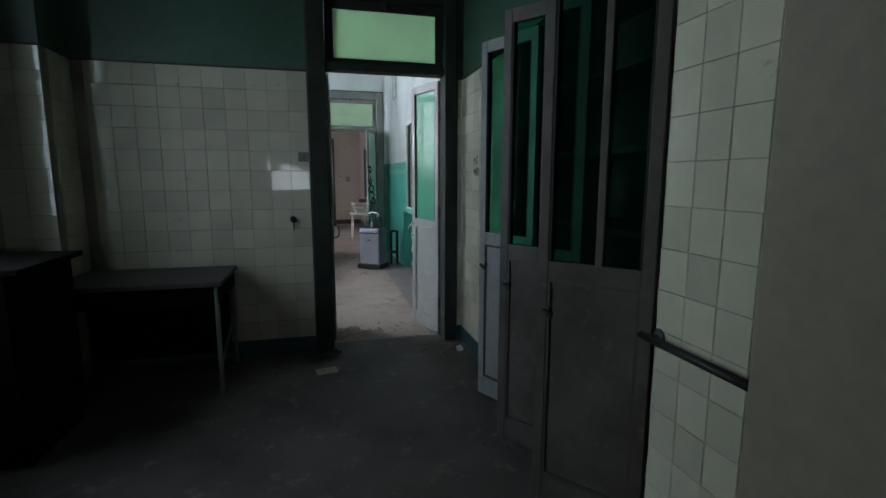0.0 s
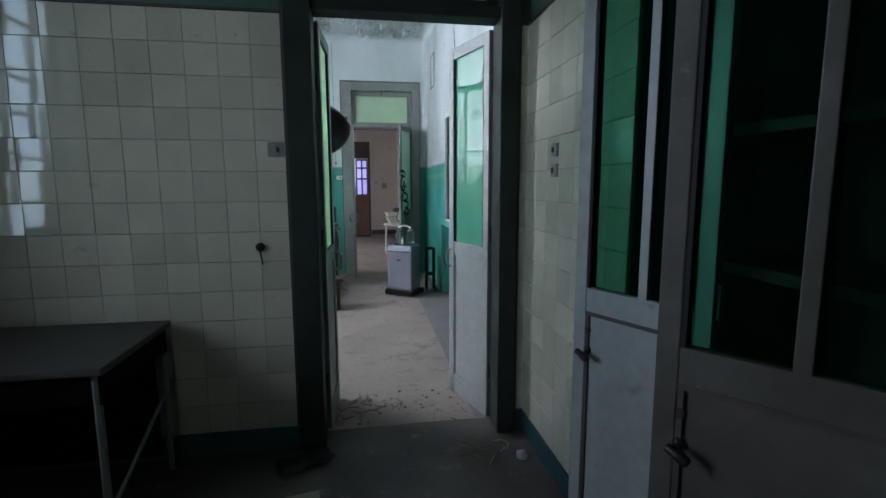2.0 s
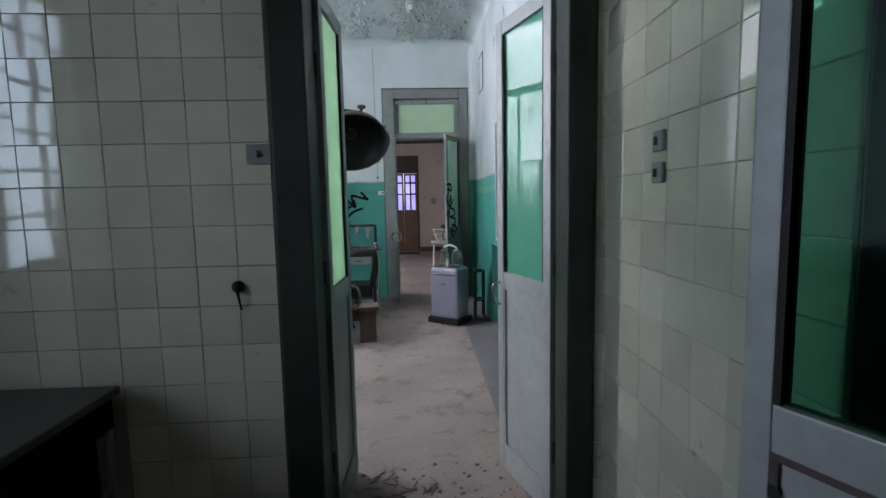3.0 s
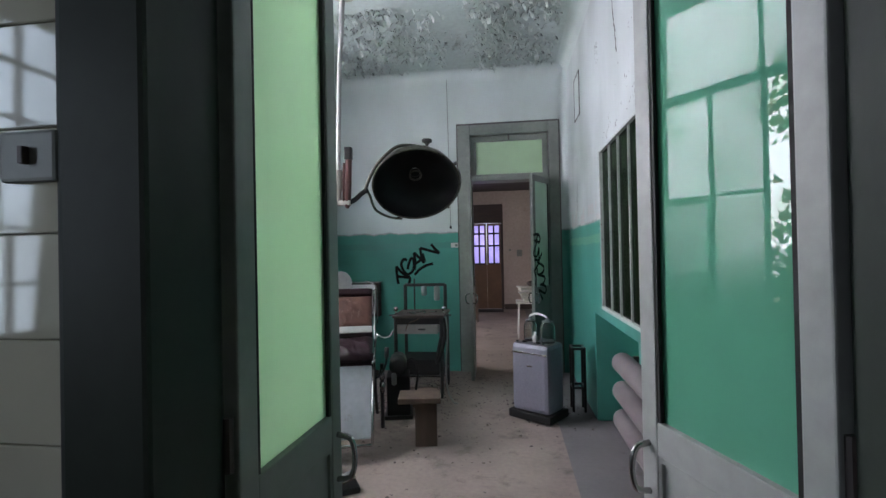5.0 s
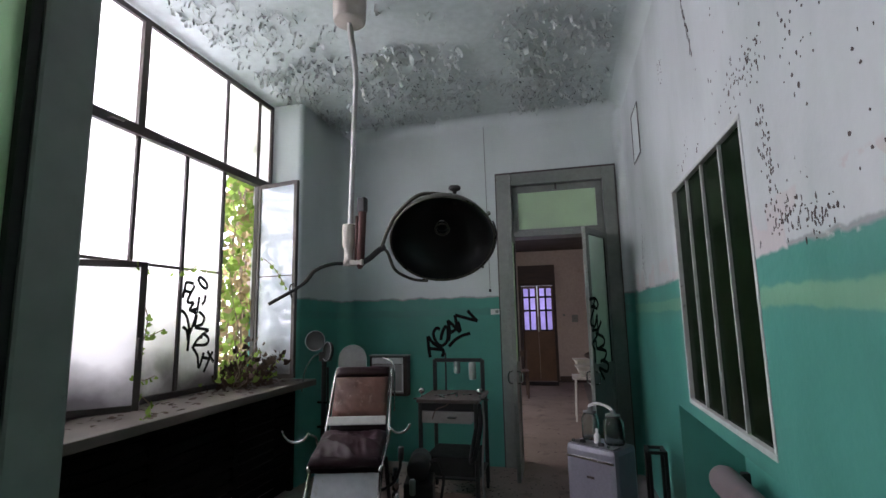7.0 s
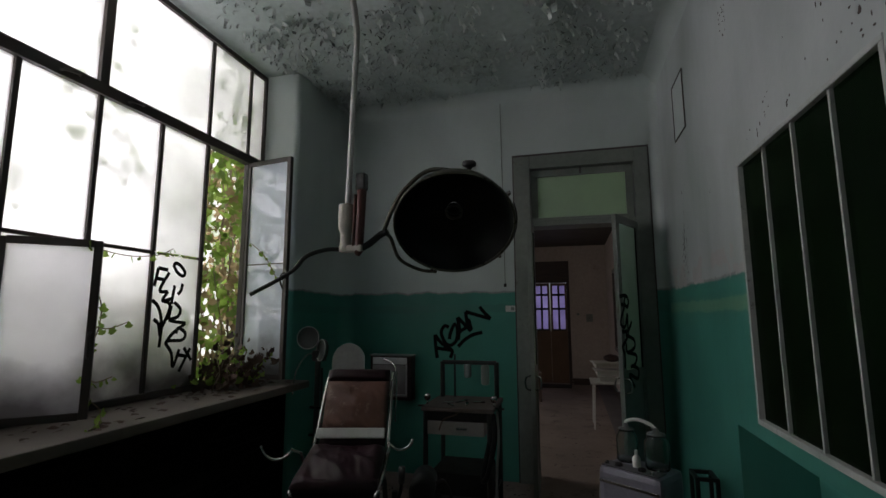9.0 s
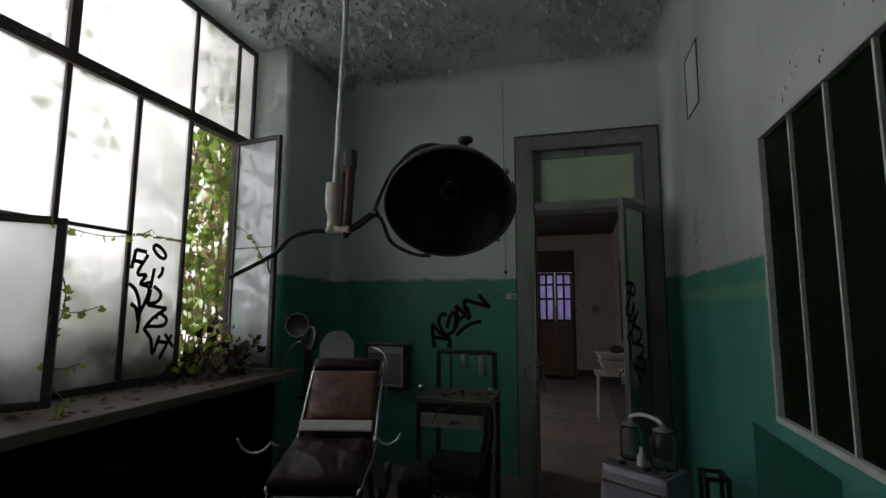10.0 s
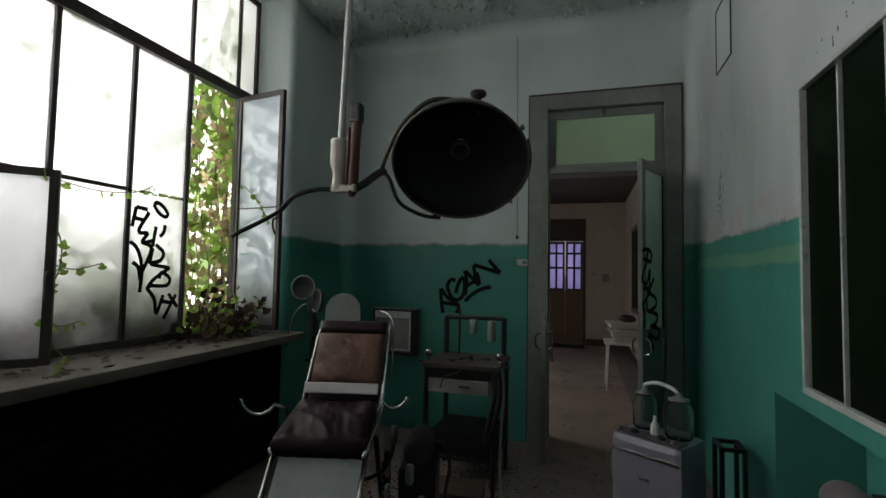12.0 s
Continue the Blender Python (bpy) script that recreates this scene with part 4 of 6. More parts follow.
    tube(yoke, smooth_path([J, m @ Vector((-0.40, 0.10, -0.02)), m @ Vector((-0.315, 0.235, -0.05)), m @ Vector((-0.155, 0.335, -0.12)), knob + Vector((-0.03, 0, -0.05)), knob + Vector((0.0, 0.0, -0.045))], 8), 0.014, 10)
    tube(yoke, smooth_path([J, m @ Vector((-0.42, -0.10, 0.0)), m @ Vector((-0.37, -0.27, 0.01)), m @ Vector((-0.24, -0.375, 0.0)), m @ Vector((-0.12, -0.405, -0.01))], 8), 0.012, 10)
    part("yoke", yoke, shell, th, smooth=True)
    kb = bmesh.new()
    spun(kb, [(0.012, -0.12), (0.014, -0.03), (0.02, -0.022), (0.042, -0.012), (0.046, 0.0), (0.044, 0.014), (0.03, 0.024)], Matrix.Translation(knob) @ pose(0, 0, 0, 12, 4, 0), 20)
    part("knob", kb, black_iron, th, "black turning knob", True)
    return th


operating_lamp()


# ---- surgery: treatment chair ----
def cushion(bm, m, w, d, h, wrinkle, seed, nx=26, ny=22):
    """A soft pad: a rounded slab with folds, bulging towards the middle."""
    def top(i, j):
        a, b = i / nx * 2 - 1, j / ny * 2 - 1
        edge = (1 - abs(a) ** 6) * (1 - abs(b) ** 6)
        p = Vector((a * 3 + seed, b * 3, seed * 1.7))
        fold = 0.8 - 1.9 * abs(noise.noise(Vector((p.x * 0.42 + p.y * 0.36, p.y * 0.22, seed)))) + 0.16 * noise.noise(p * 0.9) - 0.55 * abs(noise.noise(Vector((p.x * 1.2 + p.y * 0.5, p.y * 0.4 - p.x * 0.35, seed + 4))))
        return h * (0.35 + 0.65 * edge ** 0.4) + wrinkle * fold * edge
    grid = [[bm.verts.new(m @ Vector(((i / nx - 0.5) * w, (j / ny - 0.5) * d, top(i, j)))) for j in range(ny + 1)] for i in range(nx + 1)]
    under = [[bm.verts.new(m @ Vector(((i / nx - 0.5) * w, (j / ny - 0.5) * d, 0))) for j in range(ny + 1)] for i in range(nx + 1)]
    for i in range(nx):
        for j in range(ny):
            bm.faces.new((grid[i][j], grid[i + 1][j], grid[i + 1][j + 1], grid[i][j + 1]))
            bm.faces.new((under[i][j], under[i][j + 1], under[i + 1][j + 1], under[i + 1][j]))
    for i in range(nx):
        bm.faces.new((under[i][0], under[i + 1][0], grid[i + 1][0], grid[i][0]))
        bm.faces.new((under[i + 1][ny], under[i][ny], grid[i][ny], grid[i + 1][ny]))
    for j in range(ny):
        bm.faces.new((under[0][j + 1], under[0][j], grid[0][j], grid[0][j + 1]))
        bm.faces.new((under[nx][j], under[nx][j + 1], grid[nx][j + 1], grid[nx][j]))
    return bm


def treatment_chair():
    th = thing("treatment_chair", pose(-0.708, 6.813, 0, 0, 0, 14.2), "reclining treatment chair, cracked brown and maroon leather on chrome tubes", "chair")
    maroon = surface("cracked_maroon_leather", (0.030, 0.013, 0.017), (0.016, 0.008, 0.011), 0.45, gloss=0.22, grain=26, patch=4, world_scale=False, bump=0.4)
    brown = surface("worn_brown_leather", (0.145, 0.062, 0.042), (0.085, 0.036, 0.026), 0.5, grain=26, patch=6, world_scale=False, bump=0.5, dirt=(0.2, 0.14, 0.1), dirt_amount=0.25)
    grey_board = surface("grey_foot_board", (0.30, 0.32, 0.335), (0.24, 0.255, 0.265), 0.4, grain=20, world_scale=False, dirt=(0.15, 0.13, 0.12), dirt_amount=0.12)
    part("seat", cushion(bmesh.new(), pose(-0.01, 0.175, 0.632, 11, 0, 0), 0.42, 0.41, 0.07, 0.03, 2.2, 44, 40), maroon, th, "wrinkled maroon leather seat pad", True)
    flap = bmesh.new()
    rows = []
    for j in range(7):
        rows.append([flap.verts.new((-0.21 + i * 0.42 / 20, -0.01 - 0.012 * math.sin(j / 6 * 3) - 0.006 * noise.noise(Vector((i * 0.5, j * 0.4, 2))), 0.655 - j * 0.016 - (0.012 * noise.noise(Vector((i * 0.35, 9, 1))) if j == 6 else 0))) for i in range(21)])
    for a, b in zip(rows, rows[1:]):
        for i in range(20):
            flap.faces.new((a[i], a[i + 1], b[i + 1], b[i]))
    bmesh.ops.solidify(flap, geom=flap.faces, thickness=0.004)
    part("seat_flap", flap, maroon, th, smooth=True)
    back = pose(0, 0.50, 0.86, 61, 0, 0)
    part("back_board", box(bmesh.new(), (-0.19, -0.25, -0.03), (0.19, 0.27, -0.004), 0.006, back), dark_wood, th)
    part("backrest", cushion(bmesh.new(), back @ pose(0, 0.045, 0), 0.375, 0.30, 0.055, 0.026, 7.7, 40, 34), brown, th, "worn brown leather back pad", True)
    part("head_band", cushion(bmesh.new(), back @ pose(0, 0.235, 0), 0.385, 0.075, 0.045, 0.006, 5.2, 20, 8), maroon, th, "dark leather top band", True)
    part("lumbar_band", cushion(bmesh.new(), back @ pose(0, -0.155, 0), 0.38, 0.085, 0.04, 0.006, 1.2, 20, 8), maroon, th, "dark leather lower band", True)
    roll = box(bmesh.new(), (-0.195, -0.012, -0.028), (0.195, 0.012, 0.028), 0.008, pose(0, 0.36, 0.782, -18, 0, 0))
    part("lumbar_bar", roll, white_enamel, th, "pale enamel bar behind the seat")
    hd = bmesh.new()
    pts = [(-0.105, 0), (-0.105, 0.10)] + [(0.105 * math.cos(radians(a)), 0.10 + 0.105 * math.sin(radians(a))) for a in range(170, 0, -12)] + [(0.105, 0.10), (0.105, 0)]
    for y in (0.0, 0.035):
        hd.faces.new([hd.verts.new((x, y, z)) for x, z in (pts if y else pts[::-1])])
    vs = list(hd.verts)
    k = len(pts)
    rev = vs[:k][::-1]
    for i in range(k):
        hd.faces.new((rev[i], rev[(i + 1) % k], vs[k + (i + 1) % k], vs[k + i]))
    bmesh.ops.recalc_face_normals(hd, faces=hd.faces)
    hd.transform(pose(-0.10, 0.735, 1.06, -12, 0, 6))
    part("headrest", hd, surface("grey_headrest_cloth", (0.24, 0.25, 0.235), (0.19, 0.2, 0.19), 0.7, grain=50, world_scale=False), th, "grey rounded headrest plate")
    for s in (-1, 1):
        bm = bmesh.new()
        tube(bm, smooth_path([(s * 0.205, 0.71, 1.08), (s * 0.205, 0.60, 0.99), (s * 0.21, 0.42, 0.75), (s * 0.215, 0.34, 0.67), (s * 0.215, 0.0, 0.61), (s * 0.205, -0.05, 0.585)], 5), 0.011, 10)
        part("side_rail", bm, chrome, th, smooth=True)
        bm = bmesh.new()
        tube(bm, [(s * 0.208, 0.03, 0.612), (s * 0.208, -0.43, 0.12)], 0.012, 10)
        part("foot_rail", bm, chrome, th, smooth=True)
        bm = bmesh.new()
        tube(bm, [Vector((s * 0.215, 0.20, 0.66)), Vector((s * 0.228, 0.19, 0.72))] + arc(((0.30, 0.20, 0.80) if s > 0 else (-0.325, 0.09, 0.80)), 0.085 if s < 0 else 0.066, 205 if s > 0 else -25, 350 if s > 0 else -170, 14, (1, 0, 0), (0, 0, 1)), 0.008, 10)
        part("arm_hook", bm, chrome, th, "curved chrome arm hook", True)
        bm = bmesh.new()
        tube(bm, smooth_path([(s * 0.20, 0.30, 0.56), (s * 0.21, 0.42, 0.25), (s * 0.22, 0.50, 0.03)], 4), 0.014, 10)
        part("leg", bm, black_iron, th, smooth=True)
    fb = box(bmesh.new(), (-0.19, -0.30, -0.008), (0.19, 0.29, 0.008), 0.004, pose(0.01, -0.175, 0.368, 48.5, 0, 0))
    part("foot_board", fb, grey_board, th, "scuffed grey foot board")
    bm = bmesh.new()
    tube(bm, [(-0.205, -0.43, 0.12), (0.205, -0.43, 0.12)], 0.011, 10)
    part("foot_bar", bm, chrome, th, smooth=True)
    bm = bmesh.new()
    spun(bm, [(0.2, 0.0), (0.2, 0.025), (0.08, 0.05), (0.055, 0.08), (0.055, 0.5), (0.12, 0.56), (0.12, 0.585)], pose(0, 0.25, 0), 24)
    part("pedestal", bm, black_iron, th, smooth=False)
    bm = bmesh.new()
    tube(bm, smooth_path([(0.05, 0.2, 0.35), (0.24, 0.2, 0.42), (0.30, 0.17, 0.52), (0.31, 0.16, 0.60)], 5), 0.01, 8)
    tube(bm, [(0.31, 0.16, 0.58), (0.313, 0.157, 0.66)], 0.018, 10)
    part("lever", bm, black_iron, th, smooth=True)
    bm = bmesh.new()
    tube(bm, smooth_path([(0.13, 0.70, 1.165), (0.19, 0.655, 1.15), (0.228, 0.62, 1.105), (0.232, 0.60, 0.98), (0.232, 0.56, 0.80)], 5), 0.0055, 8)
    part("support_rod", bm, chrome, th, "thin bent chrome rod behind the backrest", True)
    for z in (0.33, 0.43):
        bm = bmesh.new()
        tube(bm, [(0.27, 0.22, z - 0.04), (0.27, 0.22, z + 0.04)], 0.022, 12)
        part("adjuster", bm, chrome, th, smooth=True)
    bm = bmesh.new()
    tube(bm, [(0.27, 0.22, 0.0), (0.27, 0.22, 0.52)], 0.016, 8)
    part("strut", bm, black_iron, th)
    return th


treatment_chair()


# ---- surgery: stand with round discs behind the chair ----
def disc_stand():
    th = thing("disc_lamp_stand", pose(-1.47, 7.92, 0), "black iron stand carrying two round dull metal discs", "stand")
    bm = bmesh.new()
    tube(bm, [(0.03, 0, 0.03), (0.03, 0, 1.17)], 0.022, 10)
    tube(bm, [(0.075, 0.01, 0.03), (0.06, 0.01, 1.05)], 0.01, 8)
    part("post", bm, black_iron, th)
    for a in (20, 140, 260):
        bm = bmesh.new()
        tube(bm, [(0.03, 0, 0.1), (0.03 + 0.22 * math.cos(radians(a)), 0.22 * math.sin(radians(a)), 0.012)], 0.012, 8)
        part("leg", bm, black_iron, th)
    disc = surface("dull_disc_metal", (0.032, 0.037, 0.034), (0.02, 0.024, 0.022), 0.65, metal=0.0, grain=30, world_scale=False)
    for at, r, yaw in (((-0.04, -0.03, 1.275), 0.085, 12), ((0.085, -0.04, 1.185), 0.08, -38)):
        bm = bmesh.new()
        spun(bm, [(r * 0.4, -0.02), (r * 0.97, -0.016), (r, -0.006), (r, 0.008), (r * 0.9, 0.014), (r * 0.86, 0.008), (r * 0.2, 0.004)], pose(*at, 84, 0, yaw), 28)
        part("disc", bm, disc, th, smooth=True)
        bm = bmesh.new()
        tube(bm, [pose(*at, 84, 0, yaw) @ Vector((r * math.cos(k * math.tau / 28), r * math.sin(k * math.tau / 28), 0.012)) for k in range(28)], 0.0035, 6, closed=True)
        part("disc_rim", bm, dull_steel, th, "thin bright rim", True)
    bm = bmesh.new()
    tube(bm, smooth_path([(0.02, 0, 1.16), (-0.06, -0.02, 1.14), (-0.13, -0.04, 1.02), (-0.15, -0.05, 0.85)], 6), 0.006, 8)
    part("cable", bm, chrome, th, smooth=True)
    bm = box(bmesh.new(), (-0.01, -0.025, 1.10), (0.09, 0.025, 1.18), 0.008)
    part("clamp", bm, black_iron, th)
    for z in (0.55, 0.75):
        part("hook", box(bmesh.new(), (-0.02, -0.02, z), (0.08, 0.02, z + 0.02), 0.004), chrome, th)
    return th


disc_stand()


# ---- surgery: instrument trolley ----
def instrument_trolley():
    th = thing("instrument_trolley", pose(-0.345, 8.13, 0), "black iron instrument trolley with a dusty top, drawer and hose", "trolley")
    w, d, h = 0.235, 0.25, 0.78
    dusty_top = surface("dusty_trolley_top", (0.085, 0.066, 0.056), (0.045, 0.035, 0.03), 0.7, grain=40, world_scale=False)
    for x in (-w, w):
        for y in (-d, d):
            bm = bmesh.new()
            tube(bm, [(x * 0.96, y * 0.96, 0.05), (x * 0.96, y * 0.96, h)], 0.018, 8)
            part("leg", bm, black_iron, th)
            bm = bmesh.new()
            spun(bm, [(0.012, -0.012), (0.026, -0.009), (0.026, 0.009), (0.012, 0.012)], pose(x * 0.96, y * 0.96, 0.027, 90, 0, 90), 14)
            part("castor", bm, rubber, th)
    part("top", box(bmesh.new(), (-w - 0.02, -d - 0.01, h), (w + 0.02, d, h + 0.03), 0.006), dusty_top, th, "dusty dark top with clutter")
    part("drawer", box(bmesh.new(), (-w + 0.012, -d + 0.003, h - 0.155), (w - 0.045, -d + 0.3, h - 0.065), 0.005), surface("dull_drawer_enamel", (0.30, 0.28, 0.26), (0.22, 0.2, 0.185), 0.5, grain=20, world_scale=False), th, "dull pale enamel drawer front")
    part("apron", box(bmesh.new(), (-w, -d + 0.004, h - 0.062), (w, -d + 0.03, h - 0.001), 0.004), black_iron, th)
    part("drawer_handle", box(bmesh.new(), (0.0, -d - 0.02, h - 0.112), (0.075, -d + 0.006, h - 0.10), 0.004), chrome, th)
    part("lower_shelf", box(bmesh.new(), (-w, -d + 0.02, 0.20), (w, d - 0.02, 0.215), 0.003), black_iron, th)
    part("pump_box", box(bmesh.new(), (-w + 0.03, -d + 0.05, 0.216), (w - 0.04, d - 0.04, 0.36), 0.01), rubber, th, "black box on the lower shelf")
    for x in (-w + 0.02, w - 0.02):
        bm = bmesh.new()
        tube(bm, [(x, d - 0.06, h + 0.02), (x, d - 0.06, h + 0.30)], 0.019, 8)
        part("upright", bm, black_iron, th)
    bm = bmesh.new()
    tube(bm, [(-w + 0.02, d - 0.06, h + 0.295), (w - 0.02, d - 0.06, h + 0.295)], 0.017, 8)
    tube(bm, [(-w + 0.12, d - 0.06, h + 0.03), (-w + 0.12, d - 0.06, h + 0.36)], 0.008, 8)
    part("cross_bar", bm, black_iron, th)
    bm = bmesh.new()
    tube(bm, [(-0.03 + 0.02, d - 0.07, h + 0.18), (-0.01, d - 0.07, h + 0.19), (-0.01, d - 0.07, h + 0.285)], [0.02, 0.03, 0.03], 14)
    glass = surface("cloudy_bottle_glass", (0.20, 0.24, 0.23), (0.14, 0.17, 0.17), 0.2, grain=20, world_scale=False)
    part("hanging_bottle", bm, glass, th, "cloudy hanging glass bottle", True)
    bm = bmesh.new()
    tube(bm, [(0.13, d - 0.08, h + 0.13), (0.13, d - 0.08, h + 0.14), (0.13, d - 0.08, h + 0.27), (0.13, d - 0.08, h + 0.28)], [0.02, 0.032, 0.032, 0.02], 14)
    part("hanging_cylinder", bm, grey_frame, th, "grey hanging cylinder", True)
    for x in (-w - 0.005, w + 0.01):
        bm = bmesh.new()
        tube(bm, [(x, -d + 0.1, h + 0.02), (x, -d + 0.1, h + 0.06)], 0.006, 8)
        spun(bm, [(0.01, -0.012), (0.024, -0.008), (0.024, 0.008), (0.01, 0.012)], pose(x, -d + 0.1, h + 0.08, 90, 0, 0), 16)
        part("gauge", bm, chrome, th, smooth=True)
        bm = bmesh.new()
        tube(bm, [(x, -d + 0.1, h + 0.02), (x + (0.07 if x > 0 else -0.07), -d + 0.1, h + 0.015)], 0.007, 8)
        part("tap", bm, black_iron, th)
    bm = bmesh.new()
    tube(bm, smooth_path([(w + 0.01, -d + 0.05, h - 0.01), (w + 0.03, -d - 0.02, h - 0.15), (w - 0.01, -d - 0.05, 0.42), (w - 0.05, -d - 0.03, 0.36), (w - 0.03, -d, 0.5), (w + 0.02, -d + 0.02, h - 0.06)], 8), 0.017, 10)
    part("hose", bm, rubber, th, "thick black rubber hose", True)
    bm = bmesh.new()
    tube(bm, smooth_path([(w + 0.03, -d + 0.1, h + 0.0), (w + 0.05, -d + 0.02, 0.6), (w + 0.035, -d, 0.35), (w + 0.05, -d - 0.05, 0.12), (w + 0.11, -d - 0.12, 0.014), (w + 0.16, -d - 0.17, 0.012)], 8), 0.008, 8)
    part("cord", bm, surface("grey_cord", (0.34, 0.33, 0.31), None, 0.6, world_scale=False), th, "pale grey cord trailing to the floor", True)
    bm = bmesh.new()
    tube(bm, smooth_path([(-0.12, -d - 0.02, h - 0.12), (-0.09, -d - 0.015, h - 0.05), (0.0, -d - 0.012, h - 0.01), (0.02, -d + 0.02, h + 0.035)], 6), 0.005, 6)
    part("rag_string", bm, pale_wood, th, smooth=True)
    return th


instrument_trolley()

for x, y, s, r in ((-0.44, 8.05, 0.05, 20), (-0.36, 8.12, 0.035, 60), (-0.30, 8.02, 0.045, 100), (-0.24, 8.10, 0.03, 10), (-0.40, 7.96, 0.03, 130)):
    it = thing("instrument", pose(x, y, 0.81, 0, 0, r), "small tarnished instrument lying on the trolley", "instrument", "instruments on the trolley")
    part("shaft", box(bmesh.new(), (-s, -0.006, 0.0), (s, 0.006, 0.01), 0.003), chrome, it)
    part("head", box(bmesh.new(), (s, -0.012, 0.0), (s + 0.025, 0.012, 0.014), 0.004), black_iron, it)

def compressor():
    th = thing("compressor", pose(-0.44, 7.42, 0, 0, 0, 12), "grimy black compressor with small cylinders beside the chair", "pump")
    part("housing", boxes(((-0.10, -0.13, 0.03), (0.10, 0.14, 0.36)), bevel=0.015), rubber, th)
    part("base", boxes(((-0.12, -0.15, 0.0), (0.12, 0.16, 0.03)), bevel=0.006), black_iron, th)
    bm = bmesh.new()
    tube(bm, [(0, -0.14, 0.45), (0, -0.13, 0.45), (0, 0.13, 0.45), (0, 0.14, 0.45)], [0.05, 0.075, 0.075, 0.05], 18)
    part("motor", bm, black_iron, th, smooth=True)
    for x, z in ((-0.035, 0.30), (0.03, 0.14)):
        bm = bmesh.new()
        tube(bm, [(x, -0.155, z), (x, -0.155, z + 0.01), (x, -0.155, z + 0.09), (x, -0.155, z + 0.10)], [0.014, 0.022, 0.022, 0.014], 12)
        part("cylinder", bm, grey_frame, th, "small grey metal cylinder", True)
    bm = bmesh.new()
    tube(bm, smooth_path([(0.08, -0.05, 0.48), (0.13, -0.10, 0.50), (0.17, -0.12, 0.40), (0.15, -0.14, 0.22), (0.19, -0.18, 0.02)], 6), 0.010, 8)
    part("hose", bm, rubber, th, smooth=True)
    return th


compressor()

crate = thing("low_crate", pose(-0.33, 7.72, 0, 0, 0, 4), "low pale box with scraps on the floor by the trolley", "box")
part("body", boxes(((-0.18, -0.12, 0.0), (0.18, 0.12, 0.11)), bevel=0.006), pale_wood, crate)
part("lid", boxes(((-0.185, -0.125, 0.111), (0.185, 0.125, 0.125)), bevel=0.003), pale_wood, crate)


# ---- surgery: suction unit with two jars ----
def suction_unit():
    th = thing("suction_unit", pose(0.55, 7.42, 0, 0, 0, -35), "grey enamel suction unit on a dark plinth with two glass jars", "medical pump")
    w, d, h = 0.35, 0.26, 0.64
    body = bmesh.new()
    box(body, (0, 0, 0.075), (w, d, h), 0.035)
    part("body", body, grey_enamel, th)
    part("plinth", box(bmesh.new(), (-0.025, -0.025, 0.012), (w + 0.025, d + 0.025, 0.078), 0.012), rubber, th, "dark rubber plinth")
    part("trim", box(bmesh.new(), (0.012, -0.004, h - 0.085), (w - 0.012, 0.006, h - 0.07), 0.002), chrome, th, "chrome trim strip")
    part("badge", box(bmesh.new(), (0.15, -0.003, h - 0.19), (0.20, 0.004, h - 0.176), 0.001), chrome, th)
    for x, r in ((0.04, 0.013), (0.10, 0.026), (0.23, 0.026), (0.29, 0.013), (0.295, 0.01)):
        bm = bmesh.new()
        spun(bm, [(r * 1.2, 0.0), (r * 1.2, 0.004), (r * 0.8, 0.006), (r * 0.7, 0.022), (r * 0.4, 0.024)], pose(x, 0.05 if r > 0.02 else 0.035 if x != 0.295 else 0.085, h - 0.004), 16)
        part("knob", bm, rubber if r > 0.02 else chrome, th)
    part("control_panel", box(bmesh.new(), (0.02, 0.012, h - 0.002), (w - 0.02, 0.105, h + 0.004), 0.002), surface("dark_control_plate", (0.10, 0.10, 0.11), (0.07, 0.07, 0.08), 0.4, metal=0.4, grain=40, world_scale=False), th, "dark control plate with dials")
    jar_glass = clear_glass("jar_glass", (0.86, 0.92, 0.90), 0.06)
    for x, y, r, hh in ((0.085, 0.17, 0.056, 0.17), (0.265, 0.15, 0.062, 0.175)):
        jar = bmesh.new()
        prof = [(0.0005, 0.002), (r * 0.9, 0.002), (r, 0.012), (r, hh - 0.04), (r * 0.72, hh - 0.012), (r * 0.72, hh), (r * 0.68, hh), (r * 0.68, hh - 0.012), (r * 0.95, hh - 0.043), (r * 0.95, 0.014), (r * 0.85, 0.008), (0.0005, 0.008)]
        spun(jar, prof, pose(x, y, h), 28, cap=False)
        j = part("jar", jar, jar_glass, th, "dusty clear glass jar", True)
        lid = bmesh.new()
        spun(lid, [(r * 0.74, hh - 0.002), (r * 0.74, hh + 0.008), (r * 0.3, hh + 0.012), (0.012, hh + 0.035)], pose(x, y, h), 24)
        part("lid", lid, surface("grey_jar_lid", (0.16, 0.17, 0.165), (0.11, 0.12, 0.115), 0.4, world_scale=False), j, "grey jar lid", True)
    tb = bmesh.new()
    tube(tb, smooth_path([(0.085, 0.17, h + 0.20), (0.095, 0.168, h + 0.218), (0.16, 0.16, h + 0.235), (0.235, 0.155, h + 0.222), (0.265, 0.15, h + 0.20)], 6), 0.010, 10)
    part("connecting_tube", tb, white_enamel, th, "white tube bridging the jars", True)
    bt = bmesh.new()
    spun(bt, [(0.018, 0.0), (0.021, 0.004), (0.021, 0.05), (0.009, 0.064), (0.009, 0.088), (0.006, 0.09)], pose(0.175, 0.10, h), 18)
    part("valve", bt, white_enamel, th, "small white valve bottle", True)
    hk = bmesh.new()
    tube(hk, smooth_path([(-0.005, 0.12, h - 0.12), (-0.05, 0.12, h - 0.14), (-0.06, 0.12, h - 0.24), (-0.03, 0.12, h - 0.33), (-0.005, 0.12, h - 0.35)], 6), 0.009, 8)
